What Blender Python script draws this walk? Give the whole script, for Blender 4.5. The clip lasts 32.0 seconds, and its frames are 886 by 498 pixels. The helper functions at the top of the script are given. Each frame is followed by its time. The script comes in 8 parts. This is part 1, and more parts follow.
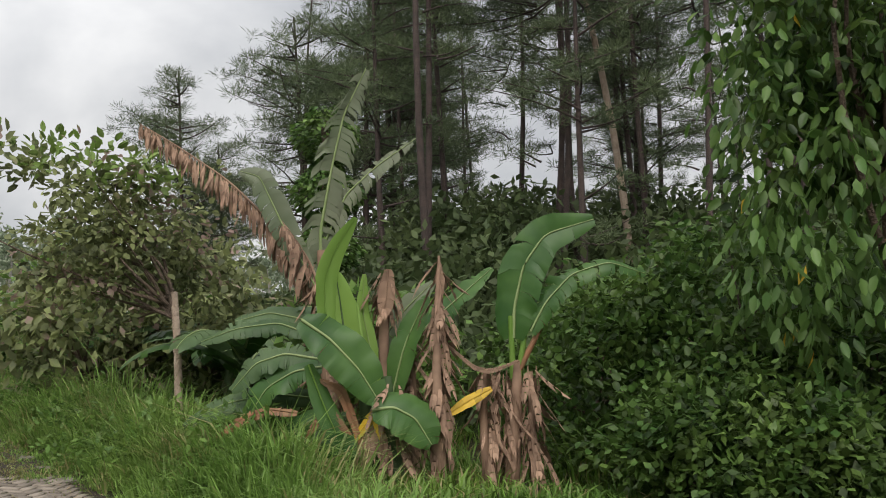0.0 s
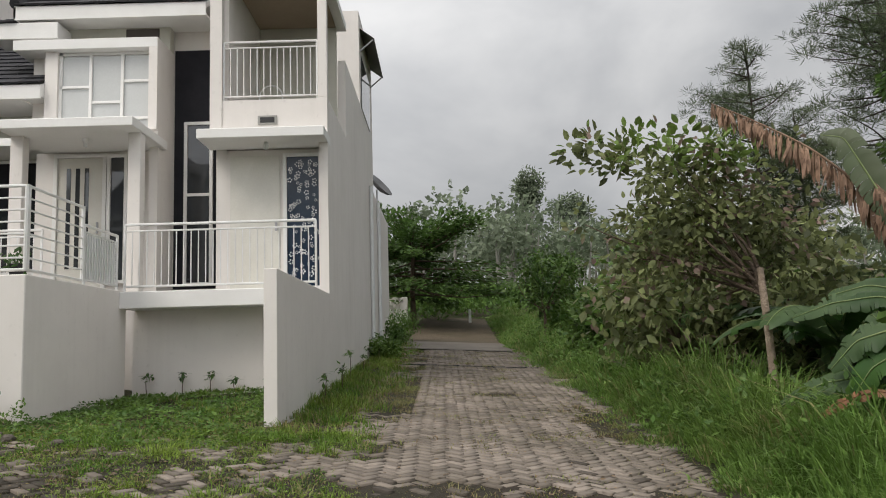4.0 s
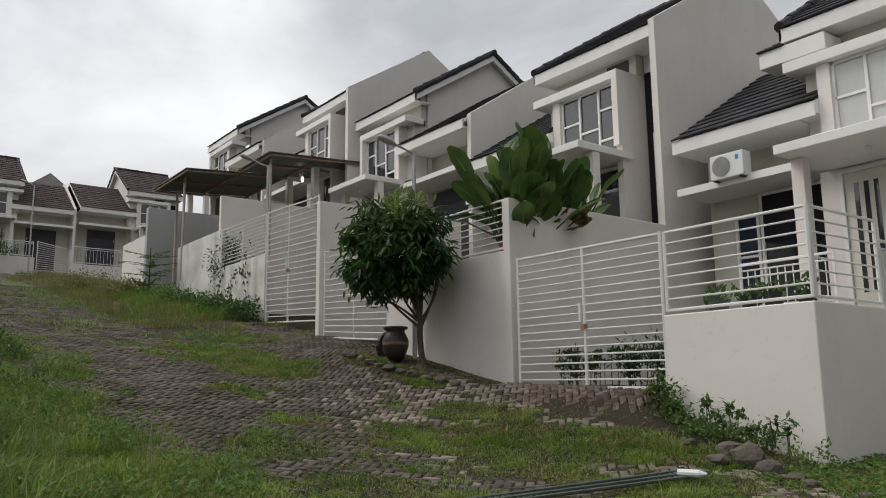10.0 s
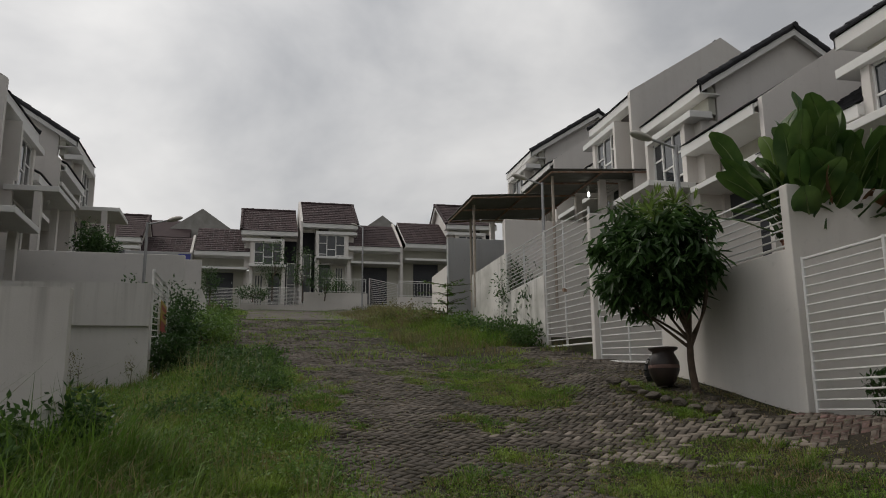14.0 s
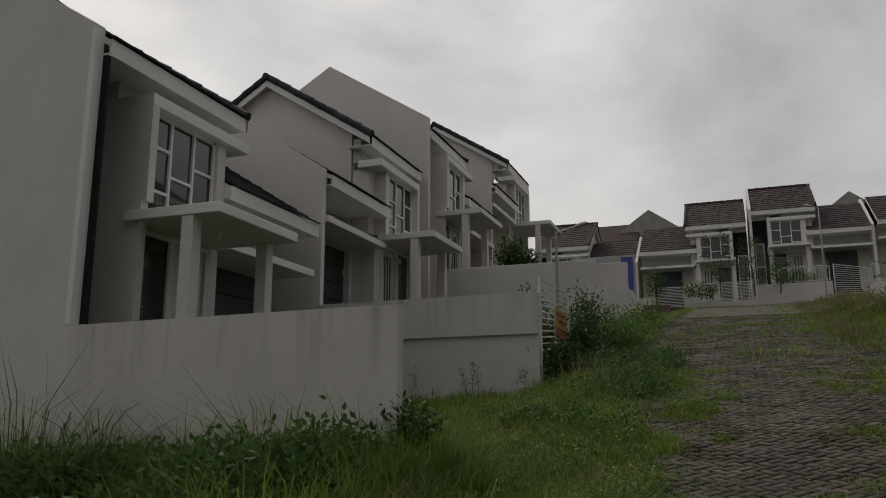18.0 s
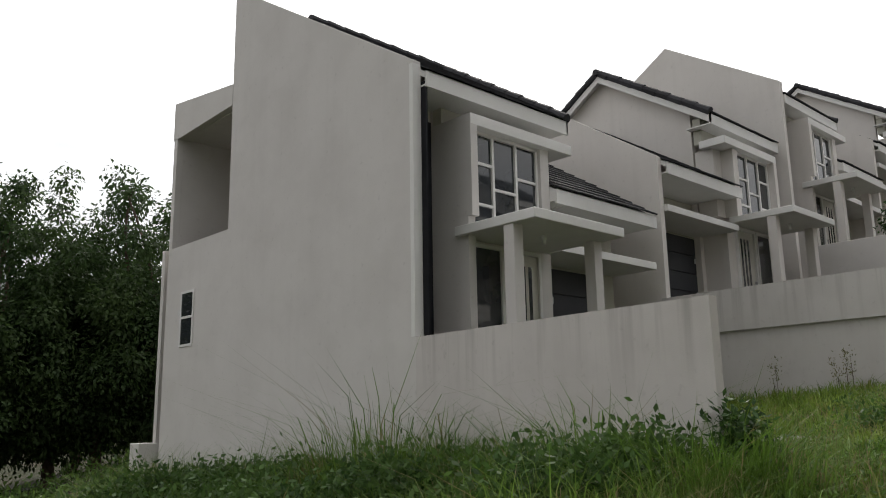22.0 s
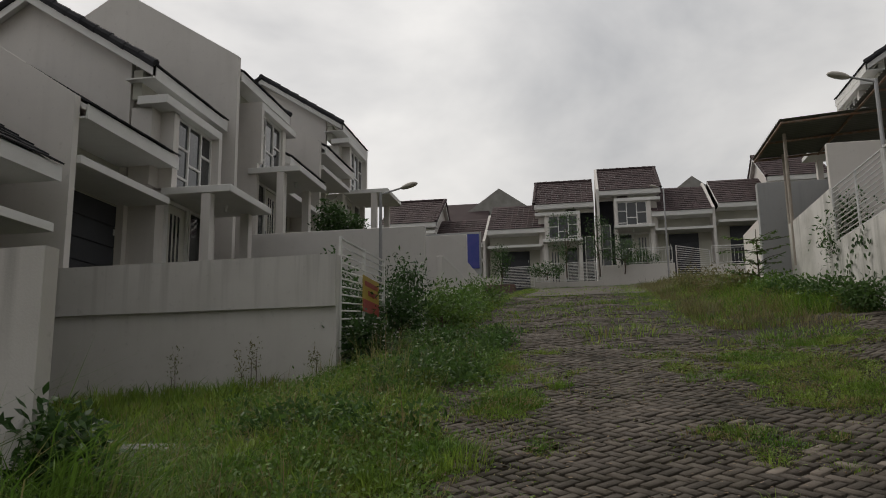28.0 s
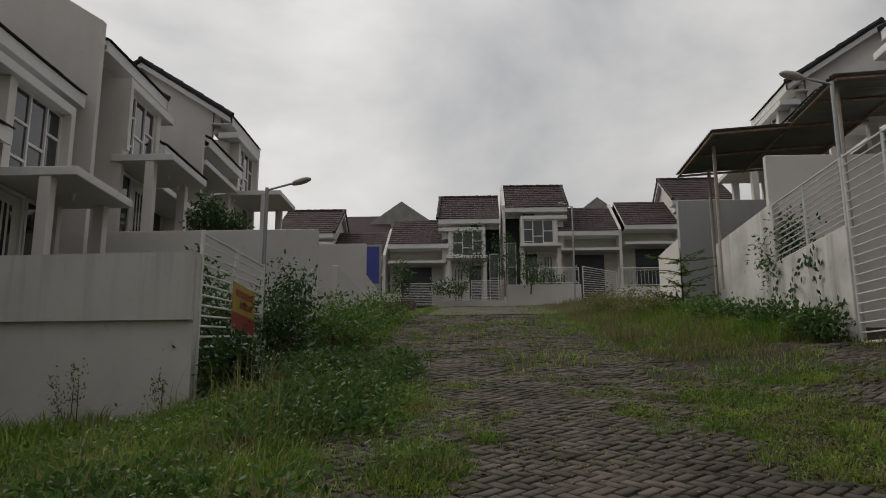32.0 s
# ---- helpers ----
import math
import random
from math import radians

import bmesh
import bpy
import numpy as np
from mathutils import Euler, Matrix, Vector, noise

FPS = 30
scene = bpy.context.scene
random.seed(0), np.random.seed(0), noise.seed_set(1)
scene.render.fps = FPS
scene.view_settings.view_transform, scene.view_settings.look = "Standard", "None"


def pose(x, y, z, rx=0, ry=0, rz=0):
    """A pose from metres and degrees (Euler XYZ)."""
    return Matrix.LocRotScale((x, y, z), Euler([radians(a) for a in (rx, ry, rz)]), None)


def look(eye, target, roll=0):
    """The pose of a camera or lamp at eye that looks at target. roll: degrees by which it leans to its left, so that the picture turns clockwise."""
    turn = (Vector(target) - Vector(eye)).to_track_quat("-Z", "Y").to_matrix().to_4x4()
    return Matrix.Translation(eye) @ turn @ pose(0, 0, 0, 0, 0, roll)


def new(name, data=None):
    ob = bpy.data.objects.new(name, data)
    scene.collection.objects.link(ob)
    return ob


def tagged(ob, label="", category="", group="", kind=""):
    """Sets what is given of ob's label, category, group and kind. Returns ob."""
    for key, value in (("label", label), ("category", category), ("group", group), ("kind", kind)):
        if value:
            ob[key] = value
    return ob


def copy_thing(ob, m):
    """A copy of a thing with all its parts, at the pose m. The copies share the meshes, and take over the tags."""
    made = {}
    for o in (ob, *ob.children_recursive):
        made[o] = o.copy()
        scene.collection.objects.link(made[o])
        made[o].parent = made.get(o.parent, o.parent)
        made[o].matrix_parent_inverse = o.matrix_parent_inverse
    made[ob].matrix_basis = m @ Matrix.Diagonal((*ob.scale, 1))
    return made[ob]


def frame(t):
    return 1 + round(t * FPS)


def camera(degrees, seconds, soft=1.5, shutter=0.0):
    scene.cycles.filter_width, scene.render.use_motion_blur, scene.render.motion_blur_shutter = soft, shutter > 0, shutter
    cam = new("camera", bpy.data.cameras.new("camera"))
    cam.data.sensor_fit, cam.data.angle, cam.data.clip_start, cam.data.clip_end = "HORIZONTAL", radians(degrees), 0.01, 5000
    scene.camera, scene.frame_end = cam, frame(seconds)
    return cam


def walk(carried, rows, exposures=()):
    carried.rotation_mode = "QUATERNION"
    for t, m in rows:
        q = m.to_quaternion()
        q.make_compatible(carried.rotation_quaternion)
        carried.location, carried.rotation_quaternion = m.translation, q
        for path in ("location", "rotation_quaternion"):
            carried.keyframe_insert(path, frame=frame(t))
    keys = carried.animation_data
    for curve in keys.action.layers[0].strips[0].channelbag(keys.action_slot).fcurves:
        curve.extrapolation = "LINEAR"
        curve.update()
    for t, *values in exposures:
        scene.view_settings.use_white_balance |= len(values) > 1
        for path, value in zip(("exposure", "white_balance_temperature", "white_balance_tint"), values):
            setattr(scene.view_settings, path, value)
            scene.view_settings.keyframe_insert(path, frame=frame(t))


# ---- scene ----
cam = camera(56.9, 32.0, soft=1.0)
ROWS = [
    (0, 0.943, 0.143, 1.760, -39.59, 7.26, -1.94),
    (0.5, 0.943, 0.143, 1.760, -34.92, 7.20, -1.93),
    (1, 0.943, 0.143, 1.760, -30.22, 7.12, -2.23),
    (1.5, 0.943, 0.143, 1.760, -24.87, 6.99, -2.57),
    (2, 0.943, 0.143, 1.760, -19.51, 6.80, -2.89),
    (2.5, 0.952, 0.178, 1.757, -14.44, 6.60, -2.85),
    (3, 0.956, 0.126, 1.772, -9.35, 6.28, -2.69),
    (3.5, 0.939, 0.130, 1.764, -4.56, 6.35, -2.34),
    (4, 0.933, 0.147, 1.756, -0.13, 6.96, -1.67),
    (4.5, 0.937, 0.136, 1.751, 3.81, 7.90, -0.91),
    (6.5, 0.882, 0.137, 1.768, 17.41, 9.35, -0.49),
    (7, 0.843, 0.247, 1.783, 20.47, 9.38, -0.71),
    (7.5, 0.803, 0.376, 1.819, 23.24, 9.39, -1.24),
    (8, 0.787, 0.516, 1.814, 27.79, 9.45, -1.73),
    (8.5, 0.813, 0.727, 1.819, 34.41, 9.80, -1.46),
    (9, 0.804, 0.867, 1.828, 41.36, 10.22, -0.78),
    (9.5, 0.749, 1.044, 1.828, 47.47, 10.35, -0.32),
    (10, 0.690, 1.244, 1.835, 53.21, 9.95, -0.64),
    (10.5, 0.734, 1.494, 1.846, 58.56, 10.09, -0.94),
    (11, 0.774, 1.706, 1.870, 63.21, 10.44, -0.63),
    (11.5, 0.752, 1.914, 1.882, 66.47, 10.65, -0.22),
    (12, 0.683, 2.139, 1.900, 68.79, 10.86, -0.15),
    (12.5, 0.614, 2.415, 1.898, 70.71, 11.18, -0.20),
    (13, 0.533, 2.680, 1.919, 72.81, 11.47, -0.22),
    (13.5, 0.306, 2.865, 1.933, 74.62, 11.59, -0.47),
    (15.5, -0.356, 3.612, 1.978, 85.85, 12.73, -0.88),
    (16, -0.430, 3.780, 2.000, 89.34, 13.08, -1.06),
    (16.5, -0.486, 4.048, 1.999, 93.39, 13.39, -0.58),
    (17, -0.555, 4.265, 2.018, 98.41, 13.37, -0.10),
    (17.5, -0.653, 4.471, 2.036, 103.98, 12.95, 0.20),
    (18, -0.738, 4.627, 2.050, 109.80, 11.96, -0.09),
    (18.5, -0.761, 4.806, 2.085, 115.58, 10.79, -0.05),
    (19, -0.770, 4.980, 2.074, 120.95, 9.86, -0.31),
    (19.5, -0.869, 5.055, 2.075, 125.50, 9.49, -0.52),
    (20, -1.043, 5.045, 2.091, 129.50, 9.22, -0.44),
    (20.5, -1.153, 5.076, 2.086, 132.50, 8.65, -0.66),
    (21, -1.217, 5.172, 2.101, 134.55, 8.75, -0.72),
    (21.5, -1.304, 5.237, 2.103, 136.16, 10.20, -0.81),
    (22, -1.373, 5.272, 2.126, 136.85, 11.80, -0.99),
    (22.5, -1.509, 5.233, 2.147, 136.44, 12.83, -1.21),
    (23, -1.642, 5.202, 2.155, 135.49, 13.04, -1.39),
    (23.5, -1.814, 5.253, 2.178, 133.78, 12.19, -1.34),
    (24, -2.034, 5.280, 2.191, 131.08, 11.00, -1.22),
    (24.5, -2.238, 5.170, 2.167, 127.53, 9.84, -0.67),
    (25, -2.449, 5.029, 2.182, 123.62, 9.30, -0.51),
    (25.5, -2.640, 4.971, 2.179, 120.12, 8.95, -0.40),
    (26, -2.927, 4.931, 2.217, 116.14, 8.85, -0.52),
    (26.5, -3.162, 4.840, 2.201, 111.66, 9.00, -0.94),
    (28.5, -4.174, 4.749, 2.209, 97.13, 11.37, -0.54),
    (29, -4.491, 4.687, 2.227, 95.37, 11.76, -0.39),
    (29.5, -4.753, 4.631, 2.279, 94.43, 11.54, -0.54),
    (30, -5.136, 4.661, 2.271, 94.07, 11.18, -0.78),
    (30.5, -5.479, 4.666, 2.359, 93.84, 11.10, -0.69),
    (31, -5.742, 4.586, 2.377, 93.56, 11.36, -0.34),
    (31.5, -6.019, 4.440, 2.460, 92.96, 11.80, -0.28),
    (32, -6.286, 4.424, 2.507, 92.60, 11.89, -0.16),
]
EXPOSURES = [(0, 0.58, 6500, 10), (2.0, 0.42, 6500, 10), (3.0, 0.28, 6500, 10), (4.0, 0.15, 6500, 10), (4.5, 0.13, 6500, 10), (6.5, 0.06, 6500, 10), (8.0, 0.08, 6500, 10), (9.0, 0.16, 6500, 10), (9.5, 0.05, 6500, 10),
             (10.0, -0.28, 6450, 10), (11.0, -0.55, 6450, 10), (12.0, -0.7, 6500, 10), (13.0, -0.76, 6550, 10), (16.0, -0.82, 6700, 10), (18.0, -1.03, 6700, 10), (19.0, -0.5, 6650, 10), (20.0, -0.05, 6500, 10),
             (21.0, 0.6, 6500, 10), (22.0, 0.05, 6600, 10), (23.0, -0.35, 6850, 10), (24.0, -0.58, 6950, 10), (25.0, 0.15, 6550, 10), (26.5, 0.0, 6550, 10), (28.5, -0.84, 6750, 10), (32.0, -0.88, 6700, 10)]
walk(cam, [(t, Matrix.Translation((x, y, z)) @ pose(0, 0, 0, 0, 0, yaw) @ pose(0, 0, 0, 90 + pitch) @ pose(0, 0, 0, 0, 0, roll))
           for t, x, y, z, yaw, pitch, roll in ROWS], EXPOSURES)

# ---- light: an overcast sky with a soft, hidden sun ----
SUN_EL, SUN_AZ = radians(50), radians(224)   # azimuth counted from +y towards +x
world = bpy.data.worlds.new("overcast_sky")
scene.world = world
world.use_nodes = True
wt = world.node_tree
wt.nodes.clear()


def wn(kind, **values):
    node = wt.nodes.new(kind)
    for key, value in values.items():
        node.inputs[key].default_value = value
    return node


w_out = wn("ShaderNodeOutputWorld")
w_bg = wn("ShaderNodeBackground", Strength=1.3)
w_sky = wn("ShaderNodeTexSky")
w_sky.sky_type = "NISHITA"
w_sky.sun_disc = False
w_sky.sun_elevation, w_sky.sun_rotation = SUN_EL, SUN_AZ
w_sky.air_density, w_sky.dust_density = 1.5, 4.0
w_co = wn("ShaderNodeTexCoord")
w_map = wn("ShaderNodeMapping", Scale=(1.0, 1.0, 1.7))
w_n1 = wn("ShaderNodeTexNoise", Scale=2.3, Detail=6.0, Roughness=0.52, Distortion=0.25)
w_ramp = wt.nodes.new("ShaderNodeValToRGB")
w_ramp.color_ramp.elements[0].position, w_ramp.color_ramp.elements[0].color = 0.35, (0.54, 0.555, 0.585, 1)
w_ramp.color_ramp.elements[1].position, w_ramp.color_ramp.elements[1].color = 0.66, (1.04, 1.035, 1.03, 1)
w_scale = wt.nodes.new("ShaderNodeVectorMath")
w_scale.operation = "SCALE"
w_scale.inputs["Scale"].default_value = 0.08
w_mix = wt.nodes.new("ShaderNodeMix")
w_mix.data_type = "RGBA"
w_mix.inputs[0].default_value = 0.9
wt.links.new(w_co.outputs["Generated"], w_map.inputs["Vector"])
wt.links.new(w_map.outputs["Vector"], w_n1.inputs["Vector"])
wt.links.new(w_n1.outputs[0], w_ramp.inputs[0])
wt.links.new(w_sky.outputs[0], w_scale.inputs[0])
wt.links.new(w_scale.outputs[0], w_mix.inputs[6])
wt.links.new(w_ramp.outputs[0], w_mix.inputs[7])
# the cloud cover glows round the hidden sun
w_dot = wt.nodes.new("ShaderNodeVectorMath")
w_dot.operation = "DOT_PRODUCT"
w_dot.inputs[1].default_value = (-0.38, -0.46, 0.80)
w_glow = wn("ShaderNodeMapRange")
for key, value in (("From Min", -0.3), ("From Max", 1.0), ("To Min", 0.50), ("To Max", 1.34)):
    w_glow.inputs[key].default_value = value
w_lit = wt.nodes.new("ShaderNodeVectorMath")
w_lit.operation = "SCALE"
wt.links.new(w_co.outputs["Generated"], w_dot.inputs[0])
wt.links.new(w_dot.outputs["Value"], w_glow.inputs[0])
wt.links.new(w_mix.outputs[2], w_lit.inputs[0])
wt.links.new(w_glow.outputs[0], w_lit.inputs["Scale"])
wt.links.new(w_lit.outputs[0], w_bg.inputs["Color"])
wt.links.new(w_bg.outputs[0], w_out.inputs[0])

sun = new("sun", bpy.data.lights.new("sun", "SUN"))
sun.data.energy, sun.data.angle, sun.data.color = 1.7, radians(28), (1.0, 0.945, 0.87)
sun.matrix_world = look((math.sin(SUN_AZ) * math.cos(SUN_EL) * 80, math.cos(SUN_AZ) * math.cos(SUN_EL) * 80, math.sin(SUN_EL) * 80), (0, 0, 0))

# ---- materials ----
def material(name, rough=0.8, metal=0.0, spec=0.5):
    m = bpy.data.materials.new(name)
    m.use_nodes = True
    b = m.node_tree.nodes["Principled BSDF"]
    b.inputs["Roughness"].default_value, b.inputs["Metallic"].default_value = rough, metal
    b.inputs["Specular IOR Level"].default_value = spec
    return m, m.node_tree, b


def mixed(nt, fac, a, b):
    """A colour mix; fac, a and b are sockets or values."""
    node = nt.nodes.new("ShaderNodeMix")
    node.data_type = "RGBA"
    for slot, v in ((0, fac), (6, a), (7, b)):
        if isinstance(v, bpy.types.NodeSocket):
            nt.links.new(v, node.inputs[slot])
        else:
            node.inputs[slot].default_value = v if slot == 0 else (*v, 1)
    return node.outputs[2]


def noisy(nt, scale, detail=4.0, lo=0.4, hi=0.6, stretch=(1, 1, 1), rough=0.55):
    """A noise in metres, stepped between lo and hi."""
    co, mp, n, r = (nt.nodes.new(k) for k in ("ShaderNodeNewGeometry", "ShaderNodeMapping", "ShaderNodeTexNoise", "ShaderNodeMapRange"))
    mp.inputs["Scale"].default_value = stretch
    n.inputs["Scale"].default_value, n.inputs["Detail"].default_value, n.inputs["Roughness"].default_value = scale, detail, rough
    r.inputs["From Min"].default_value, r.inputs["From Max"].default_value = lo, hi
    nt.links.new(co.outputs["Position"], mp.inputs["Vector"])
    nt.links.new(mp.outputs[0], n.inputs["Vector"])
    nt.links.new(n.outputs[0], r.inputs[0])
    return r.outputs[0]


def bump(nt, b, height, strength=0.3, distance=0.01):
    node = nt.nodes.new("ShaderNodeBump")
    node.inputs["Strength"].default_value, node.inputs["Distance"].default_value = strength, distance
    nt.links.new(height, node.inputs["Height"])
    nt.links.new(node.outputs[0], b.inputs["Normal"])


def surface(name, base, other, scale=3.0, fine=40.0, rough=0.8, metal=0.0, bumps=0.25, dist=0.006, amount=0.6, spec=0.4, island=0.0):
    """Two colours over two scales of noise, with a fine relief."""
    m, nt, b = material(name, rough, metal, spec)
    big, small = noisy(nt, scale, 5, 0.35, 0.68), noisy(nt, fine, 4, 0.3, 0.75)
    mul = nt.nodes.new("ShaderNodeMath")
    mul.operation = "MULTIPLY"
    mul.inputs[1].default_value = amount
    nt.links.new(big, mul.inputs[0])
    c = mixed(nt, mul.outputs[0], base, other)
    mul2 = nt.nodes.new("ShaderNodeMath")
    mul2.operation = "MULTIPLY"
    mul2.inputs[1].default_value = amount * 0.45
    nt.links.new(small, mul2.inputs[0])
    c = mixed(nt, mul2.outputs[0], c, tuple(v * 0.72 for v in base))
    if island:
        geo, info, add, hsv = (nt.nodes.new(k) for k in ("ShaderNodeNewGeometry", "ShaderNodeObjectInfo", "ShaderNodeMath", "ShaderNodeHueSaturation"))
        frac = nt.nodes.new("ShaderNodeMath")
        frac.operation = "FRACT"
        nt.links.new(geo.outputs["Random Per Island"], add.inputs[0])
        nt.links.new(info.outputs["Random"], add.inputs[1])
        nt.links.new(add.outputs[0], frac.inputs[0])
        rng = nt.nodes.new("ShaderNodeMapRange")
        rng.inputs["To Min"].default_value, rng.inputs["To Max"].default_value = 1 - island, 1 + island
        nt.links.new(frac.outputs[0], rng.inputs[0])
        nt.links.new(rng.outputs[0], hsv.inputs["Value"])
        nt.links.new(c, hsv.inputs["Color"])
        c = hsv.outputs[0]
    nt.links.new(c, b.inputs["Base Color"])
    bump(nt, b, small, bumps, dist)
    return m


def plaster(name, base, streak, grime, low, drip=None):
    """Painted plaster with rain streaks, blotches and splash dirt; drip gives the heights between which dark runs fall from a wall top."""
    m, nt, b = material(name, 0.82, 0, 0.3)
    blotch, streaks, fine = noisy(nt, 0.7, 6, 0.42, 0.75), noisy(nt, 2.2, 5, 0.52, 0.8, (1.6, 1.6, 0.12)), noisy(nt, 60, 3, 0.3, 0.7)
    def times(v, k):
        n = nt.nodes.new("ShaderNodeMath")
        n.operation = "MULTIPLY"
        n.inputs[1].default_value = k
        nt.links.new(v, n.inputs[0])
        return n.outputs[0]
    c = mixed(nt, times(blotch, grime), base, streak)
    c = mixed(nt, times(streaks, low), c, tuple(v * 0.8 for v in streak))
    c = mixed(nt, times(noisy(nt, 9, 5, 0.62, 0.78), grime * 0.8), c, tuple(v * 0.7 for v in streak))
    # uneven roller coats
    c = mixed(nt, times(noisy(nt, 1.4, 3, 0.50, 0.56, (1, 1, 1.6)), 0.10), c, tuple(min(1, v * 1.12) for v in base))
    if drip:
        geo, sep, ramp = (nt.nodes.new(k) for k in ("ShaderNodeNewGeometry", "ShaderNodeSeparateXYZ", "ShaderNodeMapRange"))
        nt.links.new(geo.outputs["Position"], sep.inputs[0])
        nt.links.new(sep.outputs["Z"], ramp.inputs[0])
        ramp.inputs["From Min"].default_value, ramp.inputs["From Max"].default_value = drip
        run = nt.nodes.new("ShaderNodeMath")
        run.operation = "MULTIPLY"
        nt.links.new(ramp.outputs[0], run.inputs[0])
        nt.links.new(noisy(nt, 5.5, 4, 0.50, 0.72, (1, 1, 0.05)), run.inputs[1])
        c = mixed(nt, times(run.outputs[0], 0.42), c, (0.13, 0.115, 0.10))
    nt.links.new(c, b.inputs["Base Color"])
    bump(nt, b, fine, 0.18, 0.004)
    return m


MAT = {}
MAT["white"] = plaster("white_paint", (0.70, 0.665, 0.63), (0.54, 0.505, 0.465), 0.35, 0.20)
MAT["grey_white"] = plaster("weathered_white_paint", (0.63, 0.605, 0.58), (0.47, 0.445, 0.42), 0.40, 0.10)
MAT["garden_wall"] = plaster("rain_stained_garden_wall", (0.60, 0.565, 0.54), (0.42, 0.39, 0.365), 0.45, 0.12, (2.3, 3.3))
MAT["step_wall"] = plaster("rain_stained_step_wall", (0.60, 0.575, 0.55), (0.42, 0.395, 0.37), 0.45, 0.12, (3.2, 4.4))
MAT["mossy"] = plaster("mossy_white_wall", (0.68, 0.66, 0.63), (0.25, 0.25, 0.21), 0.9, 0.9)
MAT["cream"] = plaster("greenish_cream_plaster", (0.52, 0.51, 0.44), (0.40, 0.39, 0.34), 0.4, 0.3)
MAT["grey_wall"] = plaster("grey_render", (0.40, 0.40, 0.40), (0.30, 0.30, 0.30), 0.5, 0.4)
MAT["soffit"] = surface("beige_ceiling_board", (0.34, 0.27, 0.20), (0.26, 0.20, 0.15), 1.5, 30, 0.8, bumps=0.1)
MAT["trim"] = surface("white_trim", (0.76, 0.75, 0.73), (0.64, 0.63, 0.60), 2, 50, 0.6, amount=0.4, bumps=0.1)
MAT["tile"] = surface("dark_concrete_roof_tile", (0.036, 0.036, 0.041), (0.065, 0.064, 0.067), 1.5, 30, 0.8, bumps=0.3, spec=0.2, island=0.25)
MAT["far_tile"] = surface("brown_concrete_roof_tile", (0.060, 0.041, 0.043), (0.085, 0.060, 0.060), 1.2, 30, 0.8, bumps=0.3, spec=0.2, island=0.25)
MAT["dark_panel"] = surface("dark_wall_cladding", (0.016, 0.016, 0.020), (0.030, 0.030, 0.035), 3, 30, 0.75, bumps=0.1, spec=0.15)
MAT["dark_door"] = surface("dark_grey_door_paint", (0.035, 0.037, 0.045), (0.055, 0.057, 0.065), 2, 40, 0.5, bumps=0.1)
MAT["door_white"] = surface("cream_door_paint", (0.66, 0.64, 0.58), (0.56, 0.54, 0.48), 2, 40, 0.5, bumps=0.08)
MAT["steel_white"] = surface("white_painted_steel", (0.74, 0.74, 0.73), (0.55, 0.52, 0.48), 4, 60, 0.45, bumps=0.1, amount=0.5)
MAT["steel_grey"] = surface("galvanised_steel", (0.42, 0.42, 0.43), (0.30, 0.29, 0.28), 5, 50, 0.4, 0.7, bumps=0.1)
MAT["dish_grey"] = surface("weathered_dish_paint", (0.16, 0.16, 0.165), (0.10, 0.10, 0.10), 5, 50, 0.6, bumps=0.1)
MAT["rust"] = surface("rusty_steel", (0.28, 0.15, 0.09), (0.45, 0.42, 0.38), 8, 60, 0.8, bumps=0.3)
MAT["sheet"] = surface("corrugated_roof_sheet", (0.22, 0.225, 0.205), (0.14, 0.135, 0.12), 1.5, 30, 0.55, 0.3, bumps=0.1)
MAT["concrete"] = surface("raw_concrete", (0.36, 0.35, 0.33), (0.22, 0.22, 0.19), 1.8, 30, 0.9, bumps=0.4, amount=0.8)
MAT["terracotta"] = surface("terracotta", (0.30, 0.13, 0.08), (0.20, 0.10, 0.07), 6, 40, 0.8)
MAT["pot"] = surface("dark_glazed_pot", (0.030, 0.022, 0.020), (0.055, 0.034, 0.028), 7, 40, 0.4)
MAT["plastic_white"] = surface("white_plastic", (0.70, 0.71, 0.71), (0.62, 0.62, 0.60), 5, 60, 0.4, bumps=0.05)
MAT["black"] = surface("black_plastic", (0.02, 0.02, 0.02), (0.035, 0.035, 0.035), 6, 60, 0.5, bumps=0.05)
MAT["soil"] = surface("bare_soil", (0.16, 0.12, 0.08), (0.10, 0.075, 0.05), 2, 25, 0.95, bumps=0.6, dist=0.02, amount=0.9)
MAT["stone"] = surface("rough_stone", (0.13, 0.11, 0.09), (0.07, 0.06, 0.05), 5, 30, 0.9, bumps=0.6, dist=0.02, amount=0.9, island=0.2)
MAT["paver"] = surface("concrete_paver", (0.118, 0.099, 0.082), (0.034, 0.029, 0.019), 1.6, 60, 0.85, bumps=0.6, amount=1.0, island=0.34, spec=0.25)
MAT["paver_lane"] = surface("sandy_concrete_paver", (0.235, 0.200, 0.168), (0.115, 0.098, 0.075), 0.8, 35, 0.9, bumps=0.5, amount=0.9, island=0.28, spec=0.2)
MAT["paver_red"] = surface("reddish_concrete_paver", (0.19, 0.115, 0.10), (0.11, 0.08, 0.07), 0.9, 35, 0.88, bumps=0.5, amount=0.8, island=0.28)
MAT["kerb"] = surface("kerb_concrete", (0.17, 0.15, 0.13), (0.075, 0.07, 0.05), 2, 30, 0.9, bumps=0.5, amount=0.8)
MAT["bark"] = surface("tree_bark", (0.12, 0.085, 0.06), (0.06, 0.045, 0.035), 6, 40, 0.95, bumps=0.8, dist=0.02, amount=0.9)
